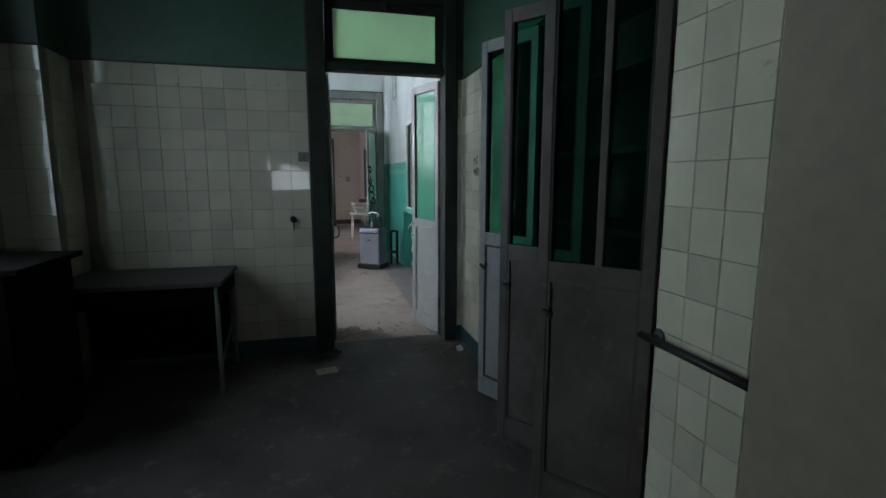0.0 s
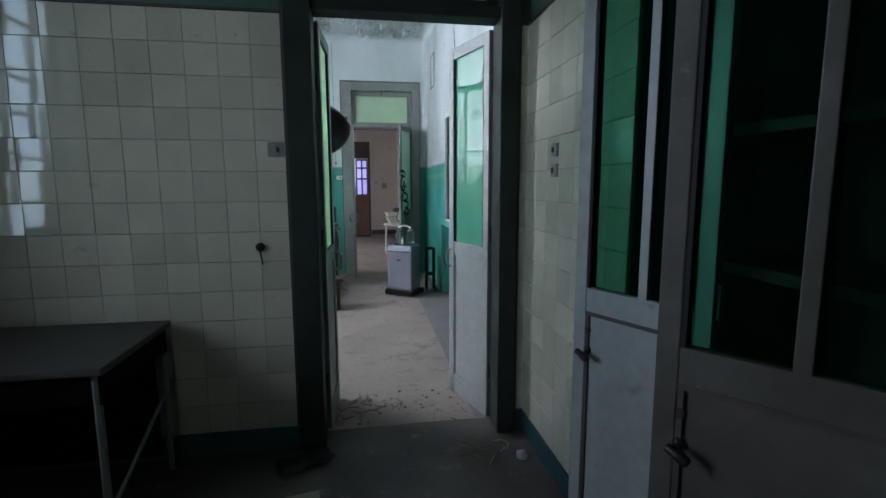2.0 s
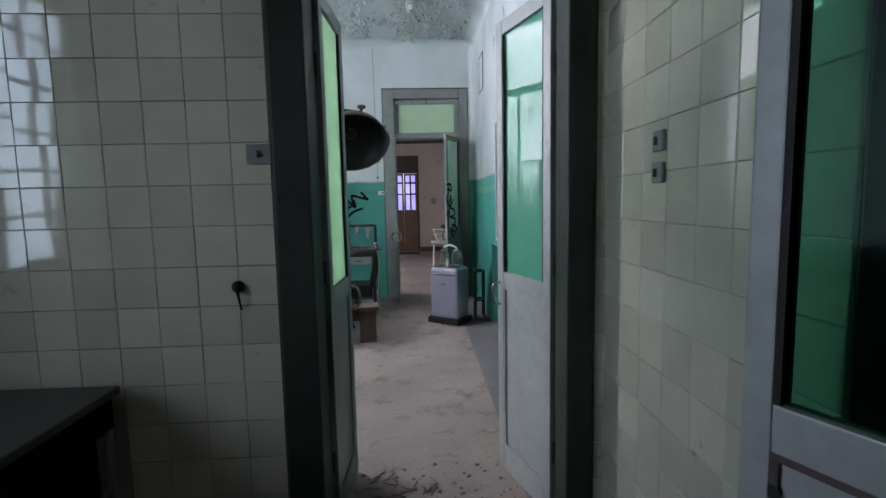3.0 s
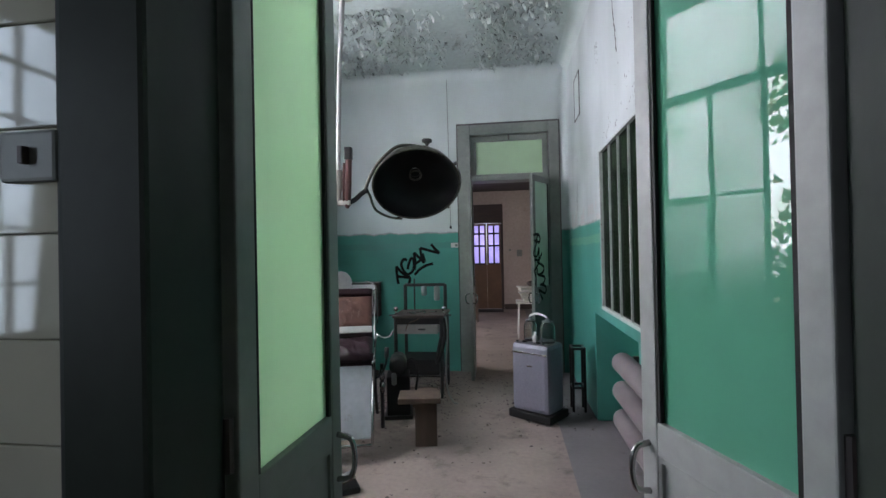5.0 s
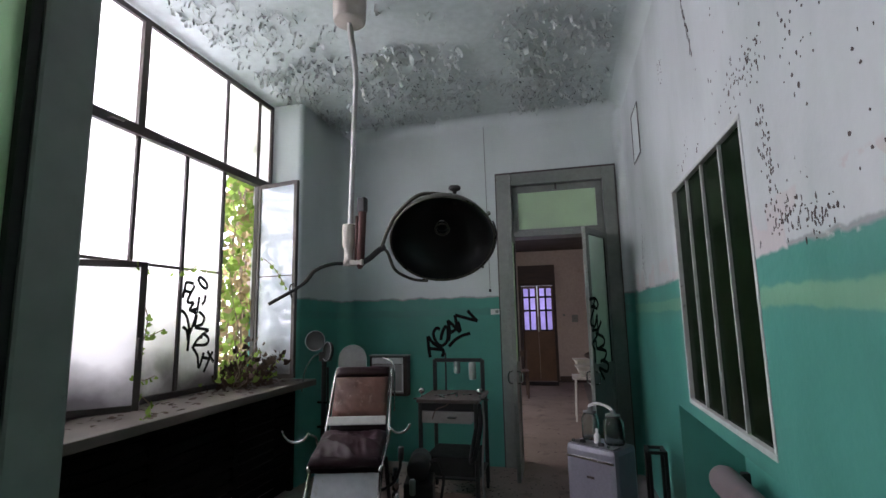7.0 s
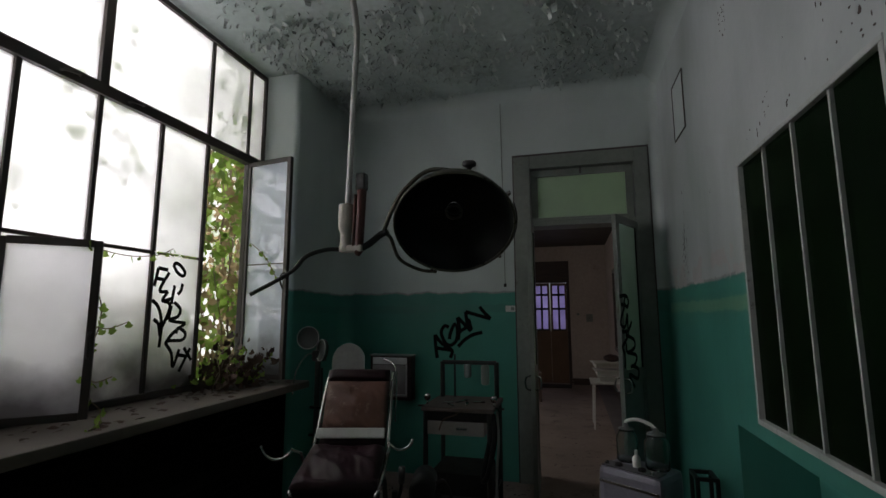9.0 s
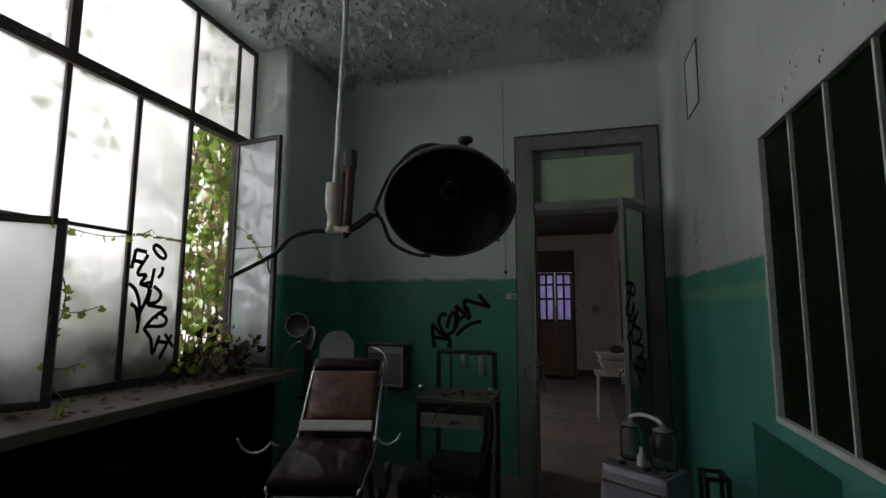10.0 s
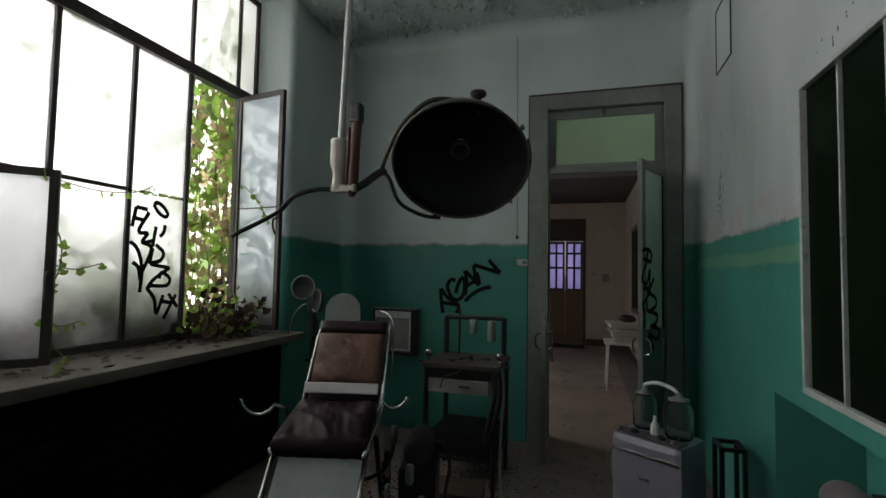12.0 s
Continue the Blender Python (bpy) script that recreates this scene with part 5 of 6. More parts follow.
    part("side_handle", hk, grey_frame, th, smooth=True)
    return th


suction_unit()

stand = thing("iron_stand", pose(1.13, 7.66, 0, 0, 0, 0), "black iron stand pushed against the turquoise wall", "stand")
for x in (-0.05, 0.05):
    for y in (-0.07, 0.07):
        bm = bmesh.new()
        tube(bm, [(x, y, 0), (x, y, 0.56)], 0.012, 8)
        part("leg", bm, black_iron, stand)
for z in (0.2, 0.54):
    part("rail", boxes(((-0.06, -0.08, z), (0.06, -0.06, z + 0.02)), ((-0.06, 0.06, z), (0.06, 0.08, z + 0.02)), ((-0.06, -0.06, z), (-0.04, 0.06, z + 0.02)), ((0.04, -0.06, z), (0.06, 0.06, z + 0.02)), bevel=0.003), black_iron, stand)

stool = thing("wooden_stool", pose(-0.09, 6.80, 0, 0, 0, 8), "low rough stool, dusty board on a square wooden post", "stool")
part("post", boxes(((-0.08, -0.06, 0.0), (0.08, 0.06, 0.325)), bevel=0.006), pale_wood, stool)
part("board", boxes(((-0.20, -0.11, 0.325), (0.11, 0.12, 0.365)), bevel=0.006), pale_wood, stool)

pedal = thing("foot_pedal", pose(-0.50, 6.05, 0, 0, 0, 30), "grimy foot pedal with rags lying on the floor", "foot pedal")
part("base", boxes(((-0.12, -0.08, 0.0), (0.12, 0.08, 0.035)), bevel=0.01), black_iron, pedal)
part("plate", box(bmesh.new(), (-0.06, -0.055, -0.006), (0.10, 0.055, 0.006), 0.003, pose(0.0, 0.0, 0.06, 0, -14, 0)), chrome, pedal)


# ---- graffiti ----
def strokes(name, m, lines, size, radius, label, parent=None):
    """Sprayed lines: flat ribbons lying on a surface; u to the right, v up, in the plane of m."""
    bm = bmesh.new()
    for line in lines:
        pts = smooth_path([(u * size[0], v * size[1], 0) for u, v in line], 5) if len(line) > 2 else [Vector((u * size[0], v * size[1], 0)) for u, v in line]
        tube(bm, pts, radius, 8)
    for vert in bm.verts:
        vert.co.z *= 0.12
    bm.transform(m)
    ob = link_mesh(name, bm, black_paint, parent)
    return ob if parent else tagged(ob, label, "graffiti")


AGAIN = [
    [(0.03, -0.07), (0.0, 0.2), (-0.01, 0.42)], [(-0.01, 0.42), (0.11, 0.24), (0.28, 0.1), (0.26, -0.06)], [(0.02, 0.14), (0.28, 0.1)],
    [(0.23, 0.58), (0.16, 0.61), (0.1, 0.49), (0.13, 0.34), (0.2, 0.22), (0.28, 0.21), (0.36, 0.31), (0.38, 0.5), (0.36, 0.66)], [(0.36, 0.66), (0.31, 0.61), (0.26, 0.46), (0.24, 0.33)],
    [(0.39, 0.31), (0.41, 0.56), (0.38, 0.79)], [(0.38, 0.79), (0.48, 0.67), (0.61, 0.5)], [(0.42, 0.49), (0.56, 0.6)], [(0.57, 0.76), (0.62, 0.53)],
    [(0.56, 0.55), (0.52, 0.91)], [(0.52, 0.91), (0.71, 0.84), (0.94, 0.76)], [(0.94, 0.76), (0.83, 0.9), (0.76, 1.01)], [(0.39, 0.18), (0.51, 0.33), (0.65, 0.43), (0.8, 0.48)]]
strokes("wall_graffiti", pose(-0.80, END_FRONT - 0.001, 1.075, 90, 0, 0), AGAIN, (0.56, 0.44), 0.0165, "black sprayed scrawl reading AGAIN on the turquoise dado")
PANE_TAG = [
    [(0.16, 0.92), (0.1, 0.76)], [(0.16, 0.92), (0.36, 0.91)], [(0.13, 0.83), (0.3, 0.82)], [(0.39, 0.89), (0.22, 0.73), (0.39, 0.72)],
    [(0.47, 0.96), (0.54, 0.98), (0.66, 0.95), (0.74, 0.9), (0.69, 0.87), (0.56, 0.9), (0.47, 0.96)], [(0.7, 0.8), (0.68, 0.74), (0.61, 0.7)], [(0.39, 0.72), (0.29, 0.64), (0.48, 0.66)],
    [(0.53, 0.78), (0.48, 0.61)], [(0.08, 0.64), (0.19, 0.6), (0.27, 0.52), (0.31, 0.41), (0.29, 0.24)]]
PANE_TAG_LOW = [
    [(0.3, 0.64), (0.45, 0.61), (0.42, 0.52), (0.29, 0.38)], [(0.14, 0.48), (0.24, 0.44), (0.29, 0.34)], [(0.49, 0.6), (0.44, 0.47)], [(0.54, 0.63), (0.69, 0.57), (0.64, 0.5), (0.46, 0.47), (0.83, 0.44)],
    [(0.83, 0.44), (0.55, 0.35), (0.42, 0.27), (0.48, 0.29), (0.78, 0.29), (0.84, 0.35), (0.68, 0.4), (0.63, 0.35)], [(0.42, 0.27), (0.56, 0.18), (0.61, 0.06), (0.73, 0.21)],
    [(0.83, 0.22), (1.02, 0.1)], [(0.98, 0.21), (0.75, 0.01)], [(0.69, 0.16), (0.91, 0.14)]]
strokes("window_graffiti", pose(WX + 0.006, 6.975, 1.07, 90, 0, 90) @ pose(0, 0, 0), PANE_TAG + PANE_TAG_LOW, (0.38, 0.74), 0.0125, "black sprayed scrawl on a milky window pane")
LEAF_TAG = [
    [(-0.1, 0.85), (0.21, 0.86), (0.34, 0.81), (0.25, 0.76), (0.12, 0.8), (0.18, 0.85)], [(-0.05, 0.78), (0.12, 0.77), (-0.06, 0.67), (-0.1, 0.61), (0.11, 0.59), (0.25, 0.7), (0.25, 0.56), (0.45, 0.63)],
    [(-0.06, 0.55), (0.26, 0.54), (0.07, 0.46), (-0.08, 0.42), (0.02, 0.35), (-0.01, 0.24)], [(0.11, 0.52), (0.52, 0.47), (0.52, 0.4), (0.15, 0.37), (0.11, 0.45)],
    [(0.15, 0.37), (0.61, 0.33), (0.52, 0.26), (0.28, 0.24)], [(0.33, 0.25), (0.67, 0.21), (0.61, 0.13), (0.19, 0.18), (0.44, 0.06)]]
strokes("graffiti", pose(0.45, 0.019, 0.82, 90, 0, 180), LEAF_TAG, (0.40, 0.90), 0.015, "", far_leaf)


# ---- ivy outside, and what has crept in ----
leaf_green = surface("ivy_leaf", (0.21, 0.35, 0.055), (0.32, 0.44, 0.11), 0.5, grain=8, world_scale=True, patch=5)
leaf_dry = surface("dry_leaf", (0.34, 0.25, 0.13), (0.46, 0.37, 0.22), 0.8, grain=8, patch=6)
stem_brown = surface("ivy_stem", (0.20, 0.145, 0.10), (0.30, 0.235, 0.17), 0.9, grain=20)
for m_ in (leaf_green, leaf_dry):
    nt = m_.node_tree
    tr = nt.nodes.new("ShaderNodeBsdfTranslucent")
    bs = nt.nodes["Principled BSDF"]
    nt.links.new(bs.inputs["Base Color"].links[0].from_socket, tr.inputs["Color"])
    mx = nt.nodes.new("ShaderNodeMixShader")
    mx.inputs[0].default_value = 0.68
    nt.links.new(bs.outputs[0], mx.inputs[1])
    nt.links.new(tr.outputs[0], mx.inputs[2])
    nt.links.new(mx.outputs[0], nt.nodes["Material Output"].inputs["Surface"])

LEAF = [(0, -0.5), (0.28, -0.42), (0.5, -0.1), (0.24, 0.06), (0.2, 0.28), (0, 0.55), (-0.2, 0.28), (-0.24, 0.06), (-0.5, -0.1), (-0.28, -0.42)]


def add_leaf(bm, at, size, rng, flat=False):
    rot = Euler((rng.uniform(-0.25, 0.25) if flat else rng.uniform(0.6, 2.4), rng.uniform(-0.3, 0.3) if flat else rng.uniform(-0.7, 0.7), rng.uniform(0, 6.28))).to_matrix()
    curl = rng.uniform(0.1, 0.5)
    mid = bm.verts.new(Vector(at))
    ring = [bm.verts.new(Vector(at) + rot @ Vector((x * size, y * size, -curl * size * (x * x + y * y)))) for x, y in LEAF]
    for a, b in zip(ring, ring[1:] + ring[:1]):
        bm.faces.new((mid, a, b))


def ivy():
    rng = random.Random(11)
    th = thing("ivy", pose(-2.4, 7.5, -0.5), "green and withered ivy climbing over the window from outside", "ivy", kind="stuff")
    off = Vector((-2.4, 7.5, -0.5))
    green, dry, stem = bmesh.new(), bmesh.new(), bmesh.new()
    for k in range(3300):
        y = rng.uniform(6.95, 8.9)
        x = -2.25 - abs(rng.gauss(0, 0.22)) - max(0, y - 8.1) * rng.uniform(0.0, 0.55)
        z = rng.uniform(0.75, 3.6)
        lean = (y - 7.35) / 0.8 + (2.2 - z) * 0.25
        dry_here = rng.random() < min(0.75, max(0.03, lean * 0.55))
        if noise.noise(Vector((x * 2, y * 2.5, z * 2))) < -0.05 - 0.25 * max(0, y - 7.7):
            continue
        add_leaf(dry if dry_here else green, Vector((x, y, z)) - off, rng.uniform(0.035, 0.10), rng)
    for k in range(1500):
        y, z = rng.uniform(5.2, 8.0), rng.uniform(0.9, 3.6)
        x = -2.135 - abs(rng.gauss(0, 0.035))
        keep = noise.noise(Vector((y * 1.9 + 5, z * 1.9, 3.0)))
        near_foot = max(0, (1.55 - z) * 0.7)
        side = max(0, (y - 7.4) * 0.5)
        if keep + near_foot + side < 0.22 or 7.39 < y < 7.85 and z < 2.7 and keep < 0.3:
            continue
        add_leaf(green, Vector((x, y, z)) - off, rng.uniform(0.05, 0.09), rng)
    for k in range(8000):
        y, z = rng.uniform(4.9, 8.3), rng.uniform(-0.3, 1.95)
        clump = noise.noise(Vector((y * 2.1, z * 2.1, 1.0)))
        if rng.random() + clump < (z - 0.75) / 1.15 or 7.35 < y < 8.0 and z > 1.05:
            continue
        add_leaf(green if rng.random() < 0.8 else dry, Vector((-2.22 - rng.random() * 0.35, y, z)) - off, rng.uniform(0.06, 0.12), rng)
    for k in range(1100):
        y, z = rng.uniform(4.7, 5.95), rng.uniform(0.6, 2.9)
        clump = noise.noise(Vector((y * 3.1, z * 2.6, 6.0)))
        if clump < -0.05 - 0.2 * rng.random():
            continue
        add_leaf(dry if rng.random() < 0.55 else green, Vector((-2.3 - rng.random() * 0.6, y, z)) - off, rng.uniform(0.05, 0.11), rng)
    for k in range(4200):
        x, y, z = rng.uniform(-3.5, -2.5), rng.uniform(8.15, 10.2), rng.uniform(0.4, 3.7)
        if noise.noise(Vector((x * 1.5, y * 1.8, z * 1.5 + 9))) < 0.0:
            continue
        add_leaf(dry if rng.random() < 0.25 + 0.35 * (y > 8.75) else green, Vector((x, y, z)) - off, rng.uniform(0.05, 0.12), rng)
    for k in range(46):
        y = rng.uniform(7.75, 9.4)
        p = [Vector((-2.3 - rng.random() * 0.5, y, -0.4))]
        for s in range(9):
            p.append(p[-1] + Vector((rng.uniform(-0.05, 0.05), rng.uniform(-0.11, 0.11), 0.44)))
        tube(stem, [q - off for q in smooth_path(p, 3)], rng.uniform(0.004, 0.014), 5)
    part("foliage", green, leaf_green, th, "bright green lobed leaves")
    part("withered_leaves", dry, leaf_dry, th, "brown withered leaves")
    part("stems", stem, stem_brown, th, "tangled brown stems")
    return th


ivy()


def creeper():
    rng = random.Random(5)
    th = thing("ivy_creeper", pose(-2.0, 6.5, 0.94), "thin ivy shoots creeping through the window onto the sill", "ivy", kind="stuff")
    off = Vector((-2.0, 6.5, 0.94))
    stem, green, dry = bmesh.new(), bmesh.new(), bmesh.new()
    runs = (((-1.84, 6.34, 1.80), (-1.92, 6.5, 1.79), (-2.0, 6.75, 1.79), (-2.06, 7.0, 1.83), (-2.06, 7.1, 1.88)),
            ((-1.84, 6.36, 1.45), (-1.88, 6.45, 1.40), (-1.95, 6.6, 1.38), (-2.05, 6.8, 1.41)),
            ((-1.82, 6.38, 1.62), (-1.80, 6.42, 1.5), (-1.83, 6.44, 1.38), (-1.82, 6.40, 1.3)),
            ((-1.82, 6.38, 1.16), (-1.86, 6.48, 1.12), (-1.9, 6.6, 1.13)),
            ((-1.80, 6.40, 1.05), (-1.75, 6.42, 1.0), (-1.68, 6.36, 0.95), (-1.66, 6.30, 0.94)),
            ((-2.0, 7.6, 1.05), (-1.85, 7.62, 1.06), (-1.72, 7.66, 1.14), (-1.66, 7.66, 1.2)),
            ((-2.05, 7.45, 1.0), (-1.98, 7.5, 1.3), (-2.06, 7.52, 1.6), (-2.1, 7.5, 1.9)),
            ((-2.02, 7.84, 2.02), (-1.85, 7.78, 1.9), (-1.72, 7.74, 1.74)))
    for run in runs:
        pts = smooth_path(run, 6)
        tube(stem, [p - off for p in pts], 0.0032, 5)
        for p in pts[::2]:
            if rng.random() < 0.85:
                add_leaf(green, p + Vector((rng.uniform(-0.01, 0.01), rng.uniform(-0.02, 0.02), -0.012)) - off, rng.uniform(0.03, 0.062), rng)
    for k in range(300):
        y = 7.58 + rng.gauss(0, 0.15)
        add_leaf(dry if rng.random() < 0.86 else green, Vector((-1.96 + rng.gauss(0, 0.09), y, 0.955 + abs(rng.gauss(0, 0.12)))) - off, rng.uniform(0.03, 0.075), rng)
    for k in range(26):
        t = k / 25
        add_leaf(dry, Vector((-1.93 + 0.27 * t, 7.6 + 0.06 * t + rng.gauss(0, 0.015), 1.05 + 0.14 * t + rng.gauss(0, 0.018))) - off, rng.uniform(0.03, 0.06), rng)
    for k in range(14):
        p = [Vector((-2.0 + rng.gauss(0, 0.05), 7.58 + rng.gauss(0, 0.12), 0.945))]
        for s in range(4):
            p.append(p[-1] + Vector((rng.uniform(-0.03, 0.06), rng.uniform(-0.06, 0.06), rng.uniform(0.01, 0.09))))
        tube(stem, [q - off for q in smooth_path(p, 3)], 0.004, 5)
    part("stems", stem, stem_brown, th)
    part("leaves", green, leaf_green, th, "small green leaves")
    part("withered_leaves", dry, surface("dead_ivy_leaf", (0.06, 0.035, 0.025), (0.12, 0.07, 0.045), 0.8), th, "dark withered leaves")
    return th


creeper()


def litter(name, label, spots, material, size, z, seed, count):
    rng = random.Random(seed)
    bm = bmesh.new()
    for k in range(count):
        x0, x1, y0, y1 = spots[k % len(spots)]
        add_leaf(bm, (rng.uniform(x0, x1), rng.uniform(y0, y1), z + 0.006), rng.uniform(*size), rng, True)
    return tagged(link_mesh(name, bm, material), label, "litter", kind="stuff")


litter("dead_leaves", "dead ivy leaves scattered on the window sill", [(-2.05, -1.62, 5.3, 8.0), (-2.05, -1.75, 7.1, 7.9)], surface("brown_leaf_litter", (0.055, 0.035, 0.026), (0.11, 0.07, 0.045), 0.85), (0.02, 0.065), 0.937, 3, 170)
litter("floor_litter", "crumbs, leaves and plaster scraps on the floor", [(0.1, 0.9, 4.05, 4.5), (-1.3, 1.2, 4.3, 8.8), (0.1, 1.0, 8.5, 12.5), (-1.2, 1.1, 1.2, 3.8), (-0.9, 0.5, 6.0, 8.6)], surface("dark_litter", (0.06, 0.05, 0.042), (0.16, 0.13, 0.11), 0.9), (0.008, 0.03), 0.0, 4, 420)
litter("dirt_crumbs", "dark crumbs and dirt drifted over the surgery floor", [(-0.9, 0.3, 6.4, 8.9), (-0.2, 0.6, 7.4, 8.9), (0.3, 1.2, 7.0, 8.8), (-1.6, -0.8, 5.6, 8.6)], surface("black_crumbs", (0.035, 0.028, 0.024), (0.07, 0.055, 0.045), 0.95), (0.004, 0.022), 0.0, 14, 520)


def add_shade_crumbs():
    """Black crumbs strewn to deepen the shade under the chair and the trolley."""
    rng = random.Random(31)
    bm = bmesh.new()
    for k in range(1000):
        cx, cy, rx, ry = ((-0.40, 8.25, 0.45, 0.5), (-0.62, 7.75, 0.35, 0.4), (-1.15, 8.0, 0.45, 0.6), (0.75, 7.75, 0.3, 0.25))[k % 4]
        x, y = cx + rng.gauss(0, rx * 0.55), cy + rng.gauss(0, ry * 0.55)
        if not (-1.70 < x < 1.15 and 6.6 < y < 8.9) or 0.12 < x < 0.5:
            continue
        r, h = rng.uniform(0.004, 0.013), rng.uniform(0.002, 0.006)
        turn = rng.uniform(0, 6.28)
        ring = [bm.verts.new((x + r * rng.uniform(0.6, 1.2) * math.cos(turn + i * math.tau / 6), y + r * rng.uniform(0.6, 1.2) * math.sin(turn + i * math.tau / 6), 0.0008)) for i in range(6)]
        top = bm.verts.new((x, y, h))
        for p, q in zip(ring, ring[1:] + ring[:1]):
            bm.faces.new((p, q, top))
    return tagged(link_mesh("shade_crumbs", bm, surface("shade_black", (0.012, 0.010, 0.009), (0.028, 0.022, 0.019), 0.95, gloss=0.1)), "black crumbs added to deepen the shade under the chair and trolley", "dirt", kind="stuff")


add_shade_crumbs()


def wall_scars():
    """Clusters of missing paint on the flaking wall, and one long scrape."""
    rng = random.Random(41)
    bm = bmesh.new()

    def chip(y, z, w, h):
        pts = [(y + w * rng.uniform(0.5, 1.1) * math.cos(i * math.tau / 7), z + h * rng.uniform(0.5, 1.1) * math.sin(i * math.tau / 7)) for i in range(7)]
        rows = [[bm.verts.new((ROOM_RIGHT + dx, p, q)) for p, q in pts] for dx in (0.001, -0.0012)]
        bm.faces.new(rows[1])
        for i in range(7):
            bm.faces.new((rows[0][i], rows[0][(i + 1) % 7], rows[1][(i + 1) % 7], rows[1][i]))
    for y0, z0, sy, sz, count in ((5.88, 2.30, 0.10, 0.04, 34), (5.77, 2.06, 0.03, 0.09, 18), (5.75, 1.90, 0.035, 0.06, 14), (5.70, 1.735, 0.06, 0.04, 34), (5.51, 1.70, 0.05, 0.025, 26),
                                  (5.51, 2.24, 0.06, 0.12, 16), (7.12, 2.94, 0.03, 0.10, 8), (6.05, 2.55, 0.25, 0.15, 10), (6.70, 2.24, 0.2, 0.05, 8), (5.1, 1.9, 0.2, 0.2, 12)):
        for k in range(count * 2):
            chip(rng.gauss(y0, sy), rng.gauss(z0, sz), rng.uniform(0.0015, 0.006) * rng.uniform(0.6, 1.6), rng.uniform(0.003, 0.010) * rng.uniform(0.6, 1.5))
    for k in range(30):
        t = k / 29
        chip(6.56 - 0.12 * t + rng.gauss(0, 0.008), 3.10 - 0.42 * t, rng.uniform(0.003, 0.009), rng.uniform(0.010, 0.022))
    return tagged(link_mesh("paint_scars", bm, surface("bare_dark_plaster", (0.07, 0.055, 0.05), (0.13, 0.10, 0.095), 0.9)), "dark scars where paint has flaked off the wall", "peeling paint", kind="stuff")


wall_scars()


def twigs():
    rng = random.Random(8)
    bm = bmesh.new()
    for k in range(26):
        x, y, a = rng.uniform(0.1, 0.5) if k < 18 else rng.uniform(0.85, 1.05), rng.uniform(4.08, 4.4) if k < 18 else rng.uniform(3.6, 3.85), rng.uniform(0, 6.28)
        s = rng.uniform(0.03, 0.09)
        tube(bm, [(x, y, 0.004), (x + s * math.cos(a), y + s * math.sin(a), 0.008), (x + 1.7 * s * math.cos(a + 0.4), y + 1.7 * s * math.sin(a + 0.4), 0.004)], 0.004, 5)
    return tagged(link_mesh("twigs", bm, stem_brown), "dry twigs swept against the threshold", "twigs", kind="stuff")


twigs()


def peeling():
    """Curled flakes hanging from the ceiling in drifts."""
    rng = random.Random(21)
    bm = bmesh.new()
    made = 0
    while made < 6000:
        x, y = rng.uniform(-1.9, 1.06), rng.uniform(4.2, 8.84)
        dens = noise.noise(Vector((x * 0.8, y * 1.9, 4.0))) + 0.7 * noise.noise(Vector((x * 2.6, y * 4.2, 7.0)))
        lane = (-0.7 if abs(x - 0.05) < 0.15 else 0.0) + (0.38 if y > 7.4 else 0.0)
        if 0.9 * dens + lane < -0.36 + 0.62 * rng.random():
            continue
        made += 1
        s = rng.uniform(0.013, 0.036) * rng.uniform(0.6, 1.3) * (1.45 if y > 7.2 else 1.0)
        wd = s * rng.uniform(0.15, 0.55)
        a = rng.gauss(0.4, 1.1) + (math.pi if rng.random() < 0.4 else 0)
        turn = Matrix.Rotation(a, 3, "Z")
        curl = rng.uniform(0.4, 1.3)
        rows = []
        for k in range(4):
            t = k / 3
            drop = -(t ** 1.6) * s * curl
            along = math.sin(t * 1.5) * s
            half = wd * (1 - 0.5 * t) * rng.uniform(0.6, 1.2)
            rows.append([bm.verts.new(Vector((x, y, CEIL - 0.0015)) + turn @ Vector((along, e * half, drop))) for e in (-1, 1)])
        for p, q in zip(rows, rows[1:]):
            bm.faces.new((p[0], p[1], q[1], q[0]))
    return tagged(link_mesh("paint_flakes", bm, flake_paint), "curled flakes of paint peeling off the ceiling", "peeling paint", kind="stuff")


peeling()

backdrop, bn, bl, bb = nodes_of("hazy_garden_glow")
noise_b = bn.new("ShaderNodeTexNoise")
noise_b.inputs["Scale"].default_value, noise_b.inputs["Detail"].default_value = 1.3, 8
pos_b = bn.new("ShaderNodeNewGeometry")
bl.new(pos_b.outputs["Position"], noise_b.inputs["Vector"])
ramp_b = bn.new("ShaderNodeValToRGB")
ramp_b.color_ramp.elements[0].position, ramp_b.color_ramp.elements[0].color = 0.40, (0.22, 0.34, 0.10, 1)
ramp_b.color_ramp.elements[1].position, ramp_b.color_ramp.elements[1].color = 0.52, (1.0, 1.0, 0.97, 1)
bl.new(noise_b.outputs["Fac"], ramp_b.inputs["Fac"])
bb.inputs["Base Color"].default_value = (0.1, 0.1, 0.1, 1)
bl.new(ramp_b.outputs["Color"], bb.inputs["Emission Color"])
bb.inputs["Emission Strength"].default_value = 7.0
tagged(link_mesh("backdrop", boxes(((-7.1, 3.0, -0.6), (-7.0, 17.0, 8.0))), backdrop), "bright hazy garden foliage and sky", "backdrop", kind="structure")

ground = tagged(link_mesh("ground", boxes(((-900, -900, -0.9), (900, 900, -0.62))), surface("garden_soil", (0.10, 0.085, 0.055), (0.07, 0.085, 0.035), 0.95, patch=0.6)), "overgrown garden soil", "ground", kind="structure")


